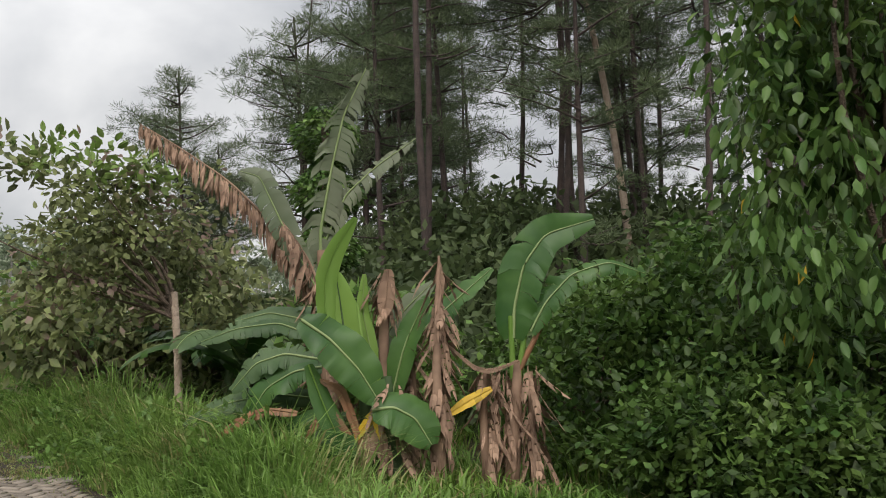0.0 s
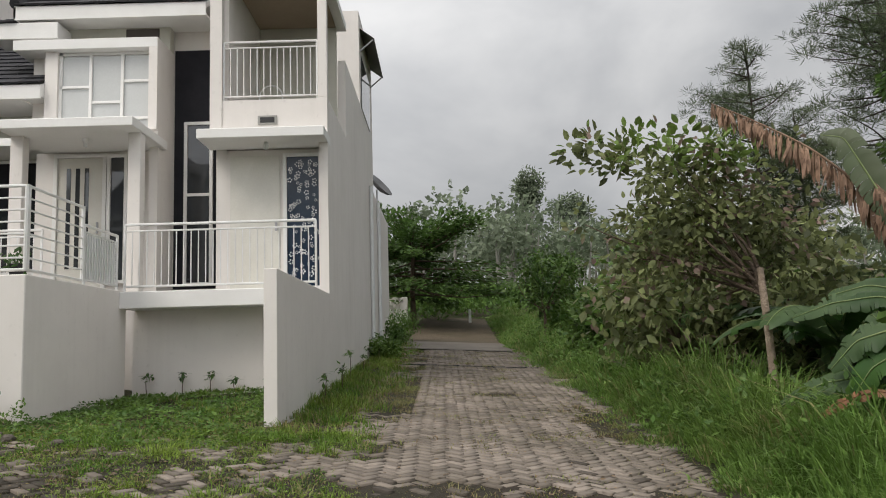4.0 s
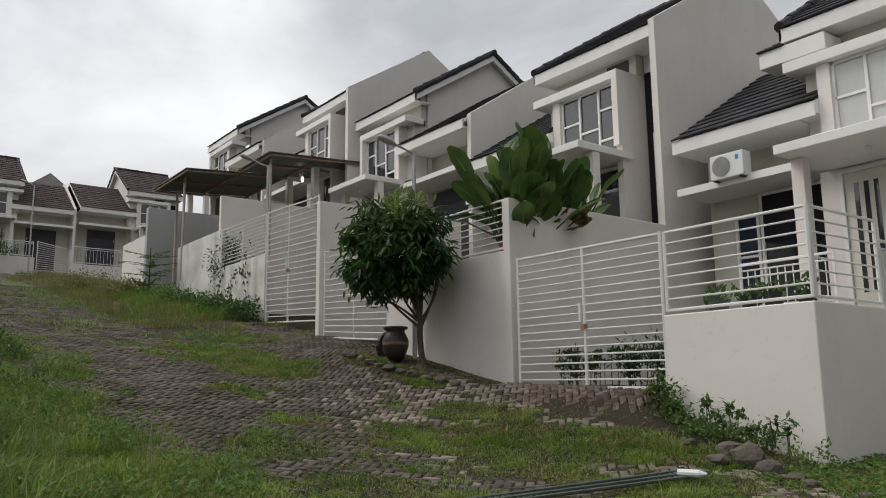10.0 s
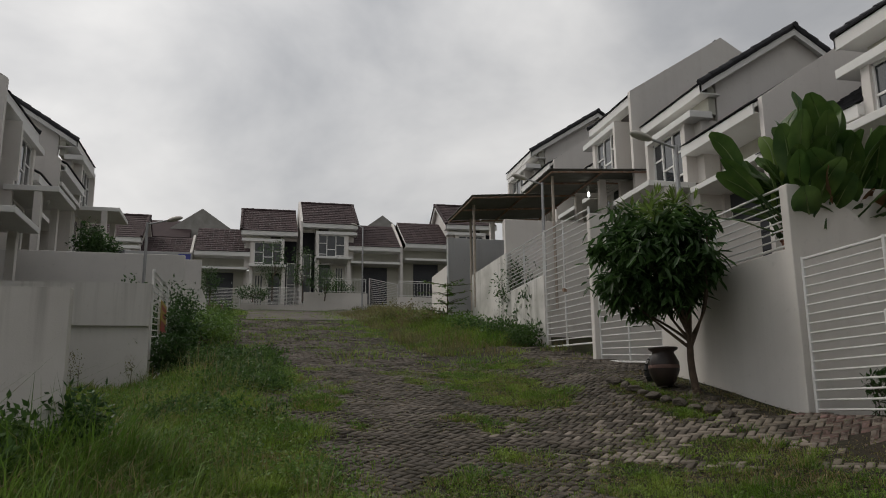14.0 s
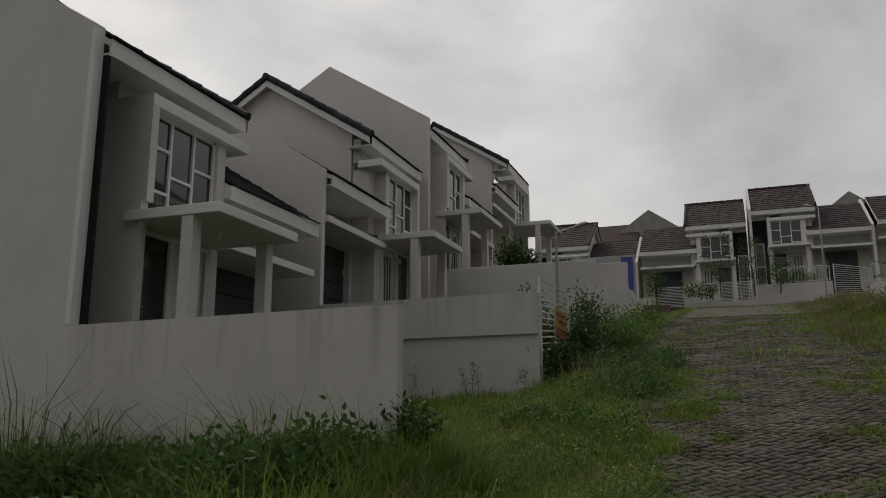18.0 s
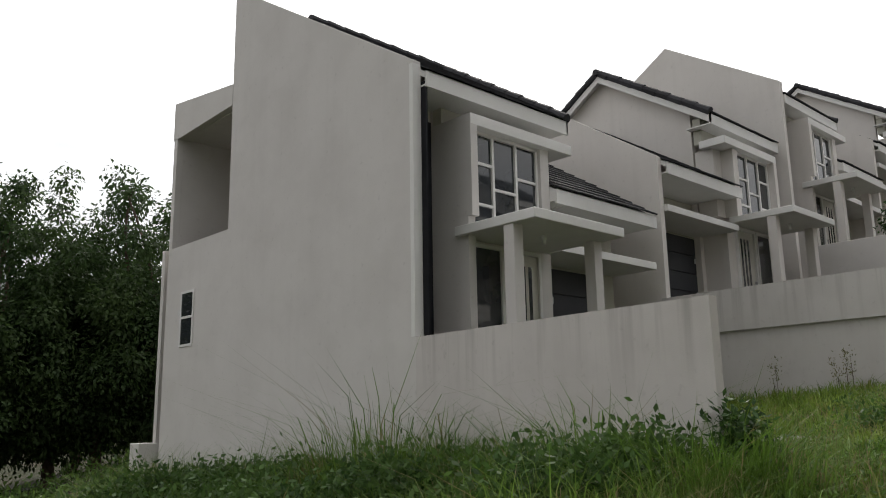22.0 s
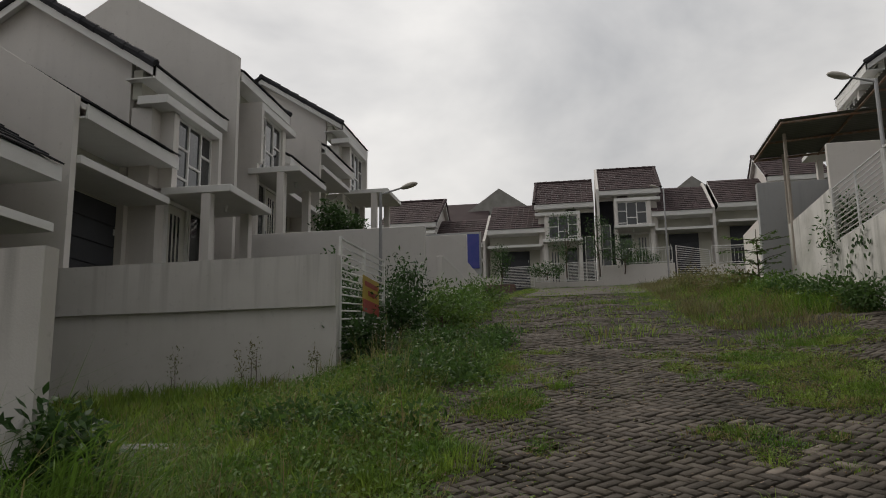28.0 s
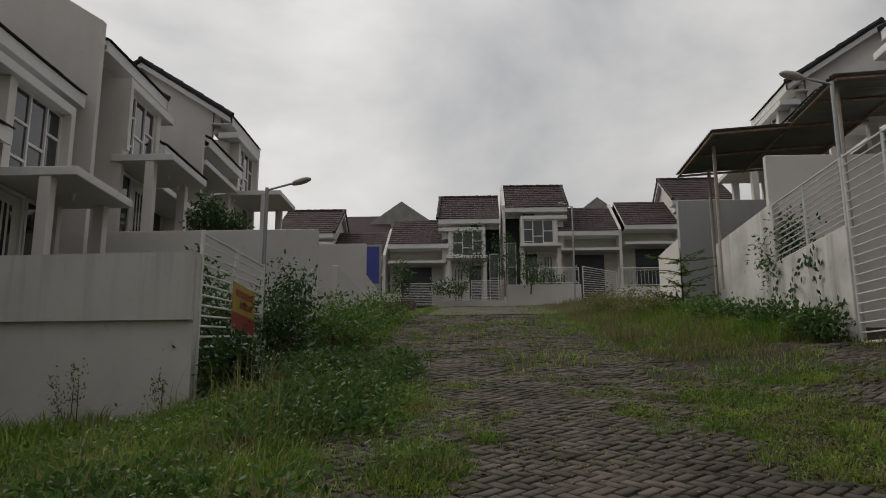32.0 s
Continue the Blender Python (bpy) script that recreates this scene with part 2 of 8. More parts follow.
MAT["bark_red"] = surface("pine_bark", (0.060, 0.042, 0.036), (0.030, 0.024, 0.021), 5, 30, 0.95, bumps=0.8, dist=0.02, amount=0.9)
MAT["bark_pale"] = surface("pale_bark", (0.33, 0.26, 0.20), (0.2, 0.15, 0.11), 5, 30, 0.95, bumps=0.6, dist=0.02, amount=0.9)

MAT["blue"] = surface("blue_badge", (0.03, 0.25, 0.55), (0.02, 0.2, 0.45), 6, 60, 0.4, bumps=0.0)
MAT["blue_dark"] = surface("blue_vinyl", (0.05, 0.07, 0.30), (0.10, 0.09, 0.35), 3, 60, 0.5, bumps=0.0)
MAT["banner_yellow"] = surface("yellow_vinyl", (0.42, 0.30, 0.04), (0.34, 0.24, 0.04), 4, 60, 0.5, bumps=0.0)
MAT["banner_red"] = surface("red_vinyl", (0.30, 0.04, 0.03), (0.24, 0.04, 0.03), 4, 60, 0.5, bumps=0.0)
MAT["lamp_head"] = surface("aged_lamp_housing", (0.50, 0.47, 0.42), (0.35, 0.32, 0.28), 6, 60, 0.5)
MAT["post_pale"] = surface("pale_painted_post", (0.48, 0.42, 0.36), (0.35, 0.28, 0.22), 6, 60, 0.6)

m, nt, b = material("lit_bulb", 0.4)
b.inputs["Emission Color"].default_value, b.inputs["Emission Strength"].default_value = (1.0, 0.96, 0.9, 1), 12.0
MAT["bulb"] = m


def glass(name, tint, rough=0.03):
    m, nt, b = material(name, rough, 0, 0.9)
    nt.links.new(mixed(nt, noisy(nt, 1.5, 3, 0.3, 0.7), tint, tuple(v * 0.6 for v in tint)), b.inputs["Base Color"])
    return m


MAT["glass"] = glass("window_glass_dark_room", (0.035, 0.04, 0.045))
MAT["frosted"] = surface("white_backed_glass", (0.50, 0.51, 0.50), (0.42, 0.43, 0.42), 1.2, 30, 0.12, amount=0.5, bumps=0.0, spec=0.8)


def leaf(name, base, other, scale=1.2, rough=0.5, spread=0.35, through_light=0.42, dry=None, share=0.12):
    m, nt, b = material(name, max(rough, 0.42), 0, 0.28)
    geo, rng, hsv = (nt.nodes.new(k) for k in ("ShaderNodeNewGeometry", "ShaderNodeMapRange", "ShaderNodeHueSaturation"))
    rng.inputs["To Min"].default_value, rng.inputs["To Max"].default_value = 1 - spread, 1 + spread
    nt.links.new(geo.outputs["Random Per Island"], rng.inputs[0])
    c = mixed(nt, noisy(nt, scale, 3, 0.35, 0.65), base, other)
    if dry:
        pick = nt.nodes.new("ShaderNodeMath")
        pick.operation = "MULTIPLY_ADD"
        pick.inputs[1].default_value = 0.7
        nt.links.new(geo.outputs["Random Per Island"], pick.inputs[0])
        nt.links.new(noisy(nt, 1.7, 4, 0.3, 0.9), pick.inputs[2])
        step = nt.nodes.new("ShaderNodeMapRange")
        step.inputs["From Min"].default_value, step.inputs["From Max"].default_value = 1.0 - share, 1.12 - share
        nt.links.new(pick.outputs[0], step.inputs[0])
        c = mixed(nt, step.outputs[0], c, dry)
    nt.links.new(c, hsv.inputs["Color"])
    nt.links.new(rng.outputs[0], hsv.inputs["Value"])
    nt.links.new(hsv.outputs[0], b.inputs["Base Color"])
    tr, mx = nt.nodes.new("ShaderNodeBsdfTranslucent"), nt.nodes.new("ShaderNodeMixShader")
    nt.links.new(hsv.outputs[0], tr.inputs["Color"])
    mx.inputs[0].default_value = through_light
    nt.links.new(b.outputs[0], mx.inputs[1])
    nt.links.new(tr.outputs[0], mx.inputs[2])
    nt.links.new(mx.outputs[0], nt.nodes["Material Output"].inputs[0])
    return m


MAT["grass"] = leaf("grass_blades", (0.085, 0.180, 0.020), (0.225, 0.310, 0.055), 1.1, 0.5, 0.42, dry=(0.22, 0.18, 0.08), share=0.06)
MAT["grass_thin"] = leaf("thin_yellow_grass", (0.20, 0.235, 0.070), (0.29, 0.27, 0.115), 1.3, dry=(0.20, 0.15, 0.085), share=0.25)
MAT["weed_dark"] = leaf("dark_weed_leaves", (0.050, 0.105, 0.028), (0.085, 0.150, 0.038), 2)
MAT["litter"] = leaf("dry_litter", (0.24, 0.17, 0.10), (0.14, 0.10, 0.065), 3, 0.8, 0.4, 0.1)
MAT["banana_torn"] = leaf("torn_banana_leaf", (0.085, 0.115, 0.060), (0.150, 0.165, 0.105), 0.9, 0.5, 0.15, 0.3)
MAT["banana_young"] = leaf("young_banana_leaf", (0.150, 0.265, 0.050), (0.185, 0.300, 0.065), 0.9, 0.4, 0.03, 0.4)
MAT["grass_bright"] = leaf("bright_verge_grass", (0.135, 0.245, 0.050), (0.200, 0.305, 0.075), 0.6, dry=(0.24, 0.22, 0.10), share=0.06)
MAT["grass_tall"] = leaf("tall_grass_blades", (0.066, 0.140, 0.020), (0.165, 0.265, 0.048), 0.6, dry=(0.20, 0.17, 0.08), share=0.06)
MAT["grass_dry"] = leaf("dry_grass", (0.22, 0.18, 0.09), (0.13, 0.14, 0.05), 1.0)
MAT["weed"] = leaf("weed_leaves", (0.082, 0.160, 0.038), (0.134, 0.216, 0.045), 2)
MAT["mango"] = leaf("mango_leaves", (0.036, 0.078, 0.024), (0.058, 0.112, 0.032), 2, 0.4)
MAT["fresh"] = leaf("fresh_tree_leaves", (0.060, 0.125, 0.030), (0.110, 0.185, 0.045), 2, 0.45)
MAT["young"] = leaf("young_leaves", (0.155, 0.225, 0.055), (0.120, 0.190, 0.040), 2, 0.45)
MAT["hedge"] = leaf("glossy_shrub_leaves", (0.034, 0.078, 0.016), (0.098, 0.155, 0.036), 2.2, 0.45, 0.55)
MAT["teak"] = leaf("dull_broad_leaves", (0.115, 0.132, 0.066), (0.215, 0.245, 0.095), 3.0, 0.6, 0.45, dry=(0.17, 0.12, 0.10), share=0.03)
MAT["pine"] = leaf("pine_needles", (0.058, 0.082, 0.039), (0.096, 0.124, 0.058), 0.5, 0.6, 0.3, 0.32)
MAT["forest"] = leaf("forest_leaves", (0.044, 0.068, 0.025), (0.082, 0.108, 0.042), 0.35, 0.6)
MAT["willow"] = leaf("dark_forest_leaves", (0.028, 0.056, 0.018), (0.062, 0.100, 0.032), 0.45, 0.6)
MAT["banana"] = leaf("banana_leaf", (0.028, 0.078, 0.016), (0.066, 0.135, 0.032), 2.2, 0.45, 0.05, 0.3)
MAT["banana_pale"] = leaf("pale_banana_leaf", (0.038, 0.075, 0.026), (0.082, 0.128, 0.054), 2.2, 0.5, 0.05, 0.3)
MAT["banana_rib"] = leaf("banana_midrib", (0.19, 0.25, 0.10), (0.24, 0.30, 0.13), 2.0, 0.5, 0.05, 0.2)
MAT["dead"] = leaf("dead_banana_leaf", (0.27, 0.175, 0.12), (0.14, 0.088, 0.06), 3.0, 0.85, 0.35, 0.15)
MAT["yellow"] = leaf("yellow_leaf", (0.55, 0.38, 0.03), (0.4, 0.25, 0.03), 3.0, 0.5, 0.2, 0.25)
MAT["ginger"] = leaf("broad_plant_leaves", (0.034, 0.078, 0.018), (0.088, 0.150, 0.036), 2.6, 0.35, 0.1, 0.3)
MAT["bronze"] = leaf("bronze_dry_leaves", (0.225, 0.105, 0.053), (0.135, 0.090, 0.045), 3.0, 0.6, 0.3, 0.15)


def ground_material():
    m, nt, b = material("grassy_earth", 0.95, 0, 0.2)
    c = mixed(nt, noisy(nt, 0.5, 6, 0.42, 0.60), (0.060, 0.048, 0.028), (0.036, 0.045, 0.016))
    c = mixed(nt, noisy(nt, 12, 5, 0.35, 0.65), c, (0.025, 0.028, 0.012))
    nt.links.new(c, b.inputs["Base Color"])
    bump(nt, b, noisy(nt, 14, 6, 0.2, 0.8), 0.8, 0.05)
    return m


MAT["ground"] = ground_material()

# ---- mesh tools ----
def thing(name, at, label, category="", group="", kind=""):
    ob = new(name)
    ob.location = at
    ob.empty_display_size = 0.2
    return tagged(ob, label, category, group, kind)


def origin_of(ob):
    p = Vector((0, 0, 0))
    while ob:
        p += ob.location
        ob = ob.parent
    return p


def part(name, bm, mat, parent=None, label="", smooth=False):
    """Links a bmesh, in world coordinates, as one mesh object under parent."""
    if parent:
        bmesh.ops.translate(bm, vec=-origin_of(parent), verts=bm.verts)
    me = bpy.data.meshes.new(name)
    bm.to_mesh(me)
    bm.free()
    me.materials.append(MAT[mat])
    if smooth:
        me.polygons.foreach_set("use_smooth", [True] * len(me.polygons))
    ob = new(name, me)
    ob.parent = parent
    return tagged(ob, label) if label else ob


def box(bm, lo, hi, edge=0.0, m=None):
    """A box from corner to corner; edge: its bevel."""
    got = bmesh.ops.create_cube(bm, size=1)["verts"]
    lo, hi = Vector([min(a, b) for a, b in zip(lo, hi)]), Vector([max(a, b) for a, b in zip(lo, hi)])
    for v in got:
        v.co = Vector([lo[i] + (v.co[i] + 0.5) * (hi[i] - lo[i]) for i in range(3)])
    if edge:
        edges = list({e for v in got for e in v.link_edges})
        made = bmesh.ops.bevel(bm, geom=edges, offset=edge, segments=1, affect="EDGES", profile=0.5)
        got = list(set(got) & set(bm.verts)) + [v for v in made["verts"]]
        got = list({v for v in got if v.is_valid})
    if m:
        bmesh.ops.transform(bm, matrix=m, verts=got)
    return bm


def boxed(lo, hi, edge=0.0, m=None):
    return box(bmesh.new(), lo, hi, edge, m)


def prism(bm, outline, way):
    """A flat outline of 3D points pushed along way."""
    a = [bm.verts.new(p) for p in outline]
    b = [bm.verts.new(Vector(p) + Vector(way)) for p in outline]
    n = len(a)
    fs = [bm.faces.new(a), bm.faces.new(b[::-1])] + [bm.faces.new((a[i], b[i], b[(i + 1) % n], a[(i + 1) % n])) for i in range(n)]
    bmesh.ops.recalc_face_normals(bm, faces=fs)
    return bm


def tube(bm, a, b, r, r2=None, sides=8):
    a, b = Vector(a), Vector(b)
    d = b - a
    m = Matrix.Translation((a + b) / 2) @ d.to_track_quat("Z", "Y").to_matrix().to_4x4()
    bmesh.ops.create_cone(bm, cap_ends=True, segments=sides, radius1=r, radius2=r if r2 is None else r2, depth=d.length, matrix=m)
    return bm


def lathe(bm, profile, at, sides=20):
    """A turned shape: (radius, height) pairs about an upright axis."""
    rings = [[bm.verts.new((at[0] + r * math.cos(2 * math.pi * i / sides), at[1] + r * math.sin(2 * math.pi * i / sides), at[2] + h)) for i in range(sides)] for r, h in profile]
    for a, b in zip(rings, rings[1:]):
        for i in range(sides):
            bm.faces.new((a[i], a[(i + 1) % sides], b[(i + 1) % sides], b[i]))
    bm.faces.new(rings[0][::-1])
    bm.faces.new(rings[-1])
    return bm


def mesh_of(name, verts, faces, mat, parent=None, label="", smooth=False):
    """A mesh from arrays of points (world) and faces."""
    verts = np.asarray(verts, np.float32)
    if parent:
        verts = verts - np.array(origin_of(parent), np.float32)
    me = bpy.data.meshes.new(name)
    faces = np.asarray(faces, np.int32)
    k = faces.shape[1]
    me.vertices.add(len(verts))
    me.vertices.foreach_set("co", verts.ravel())
    me.loops.add(faces.size)
    me.loops.foreach_set("vertex_index", faces.ravel())
    me.polygons.add(len(faces))
    me.polygons.foreach_set("loop_start", np.arange(0, faces.size, k, dtype=np.int32))
    me.update(calc_edges=True)
    if smooth:
        me.polygons.foreach_set("use_smooth", np.ones(len(faces), bool))
    me.materials.append(MAT[mat])
    ob = new(name, me)
    ob.parent = parent
    return tagged(ob, label) if label else ob


def smoothstep(t):
    t = np.clip(t, 0, 1)
    return t * t * (3 - 2 * t)

# ---- ground ----
PROFILE_X = [-90, -70, -48, -30, -20.6, -12.8, -11, -8.5, -6, -2, 0.9, 5, 20, 40, 90]
PROFILE_Z = [12, 10.5, 8.3, 5.5, 3.8, 2.36, 2.0, 1.45, 1.02, 0.52, 0.34, 0.1, -0.8, -2, -4]


def gz(x, y):
    """The height of the ground."""
    x, y = np.asarray(x, float), np.asarray(y, float)
    z = sum(np.interp(x + d, PROFILE_X, PROFILE_Z) for d in (-1.2, -0.4, 0.4, 1.2)) / 4
    side = smoothstep((x + 7) / 6)
    z = z + 0.057 * np.clip(y, 0, 60) * side - 0.065 * np.clip(-y, 0, 40) * smoothstep((x + 40) / 25)
    z = z + 0.07 * np.clip(y - 30, 0, 120) * side                      # the wooded rise beyond the side road
    near_b = smoothstep((y - 6.5) / 3.3) * smoothstep((-3.4 - x) / 2.6) * (0.42 - 0.18 * smoothstep((-11 - x) / 6))
    z = z + near_b
    z = z - 0.28 * smoothstep((2.3 - y) / 1.5) * smoothstep((-6 - x) / 2.5) * smoothstep((x + 30) / 8)
    bank = smoothstep((x - 3.0) / 1.2) * smoothstep((9 - x) / 4)
    drive = smoothstep((y - 8.9) / 0.9) * smoothstep((x + 9.2) / 2.6) * smoothstep((-5.3 - x) / 0.8)   # the ramp up to the double gate
    return z + 0.28 * bank + 0.30 * drive


def ground_sheet():
    xs = np.concatenate([np.linspace(-400, -95, 12), np.linspace(-90, -26, 44), np.linspace(-25, 12, 75), np.linspace(13, 60, 30), np.linspace(65, 400, 14)])
    ys = np.concatenate([np.linspace(-400, -45, 14), np.linspace(-40, -12, 20), np.linspace(-11, 40, 100), np.linspace(41, 90, 30), np.linspace(95, 400, 14)])
    gx, gy = np.meshgrid(xs, ys)
    z = gz(gx, gy)
    for i in range(0, len(ys)):
        for j in range(len(xs)):
            z[i, j] += 0.03 * noise.noise((gx[i, j] * 0.6, gy[i, j] * 0.6, 0)) + 0.025 * noise.noise((gx[i, j] * 2, gy[i, j] * 2, 3))
    z -= 0.075
    verts = np.stack([gx, gy, z], -1).reshape(-1, 3)
    n = len(xs)
    faces = [(i * n + j, i * n + j + 1, (i + 1) * n + j + 1, (i + 1) * n + j) for i in range(len(ys) - 1) for j in range(n - 1)]
    ob = mesh_of("ground", verts, faces, "ground", smooth=True)
    return tagged(ob, "uneven grassy earth sloping up between the houses", "ground", kind="structure")


ground_sheet()

# ---- houses ----
class Plot:
    """Local axes of a house: u along the street from its tall side, v out to the street, h above its floor."""
    def __init__(self, x, y, f, su, sv, turned=False):
        self.x, self.y, self.f, self.su, self.sv, self.turned = x, y, f, su, sv, turned

    def at(self, u, v, h):
        if self.turned:
            return Vector((self.x + self.sv * v, self.y + self.su * u, self.f + h))
        return Vector((self.x + self.su * u, self.y + self.sv * v, self.f + h))

    def box(self, lo, hi, edge=0.0, bm=None):
        return box(bm or bmesh.new(), self.at(*lo), self.at(*hi), edge)

    def slab(self, outline, u0, u1, bm=None):
        """An upright outline of (v, h) from u0 to u1."""
        return prism(bm or bmesh.new(), [self.at(u0, v, h) for v, h in outline], self.at(u1, 0, 0) - self.at(u0, 0, 0))


RISE = 0.64       # roof pitch
RIDGE_V = -3.2
LOW_V = 0.15
BACK = -9.0


def roof_outline(eave, ridge, back, eave_v):
    e = eave_v - 0.03
    if back:
        f = 2 * RIDGE_V - eave_v
        return [(e, eave - 0.06), (RIDGE_V, ridge - 0.06), (f, eave - 0.06), (f, eave - 0.16), (RIDGE_V, ridge - 0.16), (e, eave - 0.16)]
    f = RIDGE_V - 1.6
    return [(e, eave - 0.06), (RIDGE_V, ridge - 0.06), (f, ridge - 0.9), (f, ridge - 1.0), (RIDGE_V, ridge - 0.16), (e, eave - 0.16)]


def roof_slope(p, parent, u0, u1, v0, h0, v1, h1, mat):
    """Courses of flat tiles from the eave (v0, h0) up to (v1, h1)."""
    run = math.hypot(v1 - v0, h1 - h0)
    count = max(2, round(run / 0.34))
    n = max(1, round(abs(u1 - u0) / 0.32))
    dv, dh = (v1 - v0) / count, (h1 - h0) / count
    nv, nh = -(h1 - h0) / run, (v1 - v0) / run      # unit normal in the (v, h) plane
    if nh < 0:
        nv, nh = -nv, -nh
    for c in range(count):
        verts, faces = [], []
        for k in range(n):
            a, b = u0 + (u1 - u0) * k / n, u0 + (u1 - u0) * (k + 1) / n
            gap = 0.006 if u1 > u0 else -0.006
            up = random.uniform(-0.004, 0.004)
            base = len(verts)
            for s, lift in ((-0.08, 0.050 + up), (1.02, 0.022)):
                vv, hh = v0 + dv * (c + s), h0 + dh * (c + s)
                for u in (a + gap, b - gap):
                    for t in (lift - 0.028, lift):
                        verts.append(p.at(u, vv + nv * t, hh + nh * t))
            for q in ((0, 1, 3, 2), (4, 6, 7, 5), (1, 5, 7, 3), (0, 2, 6, 4), (0, 4, 5, 1), (2, 3, 7, 6)):
                faces.append([base + i for i in q])
        bm = bmesh.new()
        vs = [bm.verts.new(x) for x in verts]
        fs = [bm.faces.new([vs[i] for i in f]) for f in faces]
        bmesh.ops.recalc_face_normals(bm, faces=fs)
        part("tile_course", bm, mat, parent)


def cap_row(p, parent, a, b, mat, name="ridge_tile"):
    """A row of half-round cap tiles from a to b, local points."""
    a, b = p.at(*a), p.at(*b)
    n = max(1, round((b - a).length / 0.4))
    for k in range(n):
        s, e = a.lerp(b, k / n), a.lerp(b, (k + 1.08) / n)
        part(name, tube(bmesh.new(), s + Vector((0, 0, 0.012 * (k % 2))), e, 0.10, 0.085, 8), mat, parent)


def grid_window(p, house, u0, u1, v, h0, h1, pane="glass"):
    """The tall grid window of the projecting bay: three columns with staggered bars."""
    w = part("window", p.box((u0, v - 0.03, h0), (u0 + 0.05, v + 0.03, h1)), "trim", house, "white-framed staggered grid window")
    bm = bmesh.new()
    for a, b in (((u1 - 0.05, h0), (u1, h1)), ((u0, h0), (u1, h0 + 0.05)), ((u0, h1 - 0.05), (u1, h1))):
        p.box((a[0], v - 0.03, a[1]), (b[0], v + 0.03, b[1]), 0, bm)
    part("frame", bm, "trim", w)
    c1, c2 = u0 + (u1 - u0) * 0.32, u0 + (u1 - u0) * 0.66
    H = h1 - h0
    cuts = ((u0, c1, (0.23, 0.66)), (c1, c2, (0.42,)), (c2, u1, (0.19, 0.60)))
    for c in (c1, c2):
        part("mullion", p.box((c - 0.025, v - 0.03, h0 + 0.05), (c + 0.025, v + 0.035, h1 - 0.05)), "trim", w)
    for a, b, bars in cuts:
        edges = [h0 + 0.05] + [h0 + H * t for t in bars] + [h1 - 0.05]
        for t in bars:
            part("glazing_bar", p.box((a + 0.025, v - 0.025, h0 + H * t - 0.022), (b - 0.025, v + 0.03, h0 + H * t + 0.022)), "trim", w)
        for lo, hi in zip(edges, edges[1:]):
            part("pane", p.box((a + 0.02, v - 0.012, lo + 0.01), (b - 0.02, v - 0.004, hi - 0.01)), pane, w)
    return w


def tall_window(p, house, u0, u1, v, h0, h1, pane="glass", bar=True, curtain=None):
    w = part("window", p.box((u0, v - 0.03, h0), (u0 + 0.055, v + 0.04, h1)), "trim", house, "tall white-framed window")
    bm = bmesh.new()
    for a, b in (((u1 - 0.055, h0), (u1, h1)), ((u0 + 0.055, h0), (u1 - 0.055, h0 + 0.055)), ((u0 + 0.055, h1 - 0.055), (u1 - 0.055, h1))):
        p.box((a[0], v - 0.03, a[1]), (b[0], v + 0.04, b[1]), 0, bm)
    part("frame", bm, "trim", w)
    if bar:
        m = h0 + (h1 - h0) * 0.55
        part("glazing_bar", p.box((u0 + 0.055, v - 0.025, m - 0.025), (u1 - 0.055, v + 0.035, m + 0.025)), "trim", w)
        part("pane", p.box((u0 + 0.05, v - 0.01, h0 + 0.05), (u1 - 0.05, v, m - 0.02)), pane, w)
        part("pane", p.box((u0 + 0.05, v - 0.01, m + 0.02), (u1 - 0.05, v, h1 - 0.05)), pane, w)
    else:
        part("pane", p.box((u0 + 0.05, v - 0.01, h0 + 0.05), (u1 - 0.05, v, h1 - 0.05)), pane, w)
    return w


def slit_door(p, house, u0, u1, v, h1):
    """The front door with a row of narrow upright glass slits."""
    d = part("door", p.box((u0 + 0.07, v - 0.05, 0.0), (u1 - 0.07, v - 0.01, h1 - 0.07), 0.004), "door_white", house, "cream front door with narrow glass slits")
    bm = bmesh.new()
    for a, b in (((u0, 0), (u0 + 0.065, h1)), ((u1 - 0.065, 0), (u1, h1)), ((u0 + 0.065, h1 - 0.065), (u1 - 0.065, h1))):
        p.box((a[0], v - 0.06, a[1]), (b[0], v + 0.03, b[1]), 0, bm)
    part("frame", bm, "trim", d)
    w = u1 - u0
    for k in range(3):
        a = u0 + w * (0.34 + 0.17 * k)
        part("glass_slit", p.box((a, v - 0.012, 0.35), (a + 0.075, v - 0.004, h1 - 0.25)), "glass", d)
    part("handle", p.box((u0 + 0.13, v - 0.01, 0.95), (u0 + 0.16, v + 0.04, 1.15), 0.008), "steel_grey", d)
    return d


def slat_door(p, house, u0, u1, v, h0, h1, mat="dark_door"):
    """A dark folding door of broad horizontal boards."""
    d = part("garage_door", p.box((u0, v - 0.06, h0), (u1, v - 0.03, h1)), mat, house, "dark grey boarded folding door")
    n = 5
    for k in range(n):
        a, b = h0 + (h1 - h0) * k / n, h0 + (h1 - h0) * (k + 1) / n
        part("board", p.box((u0 + 0.02, v - 0.03, a + 0.01), (u1 - 0.02, v, b - 0.012), 0.006), mat, d)
    for a in (0.35, 0.72):
        part("hinge", p.box((u0 + 0.05, v, h0 + (h1 - h0) * a), (u0 + 0.09, v + 0.015, h0 + (h1 - h0) * a + 0.12)), "plastic_white", d)
    return d


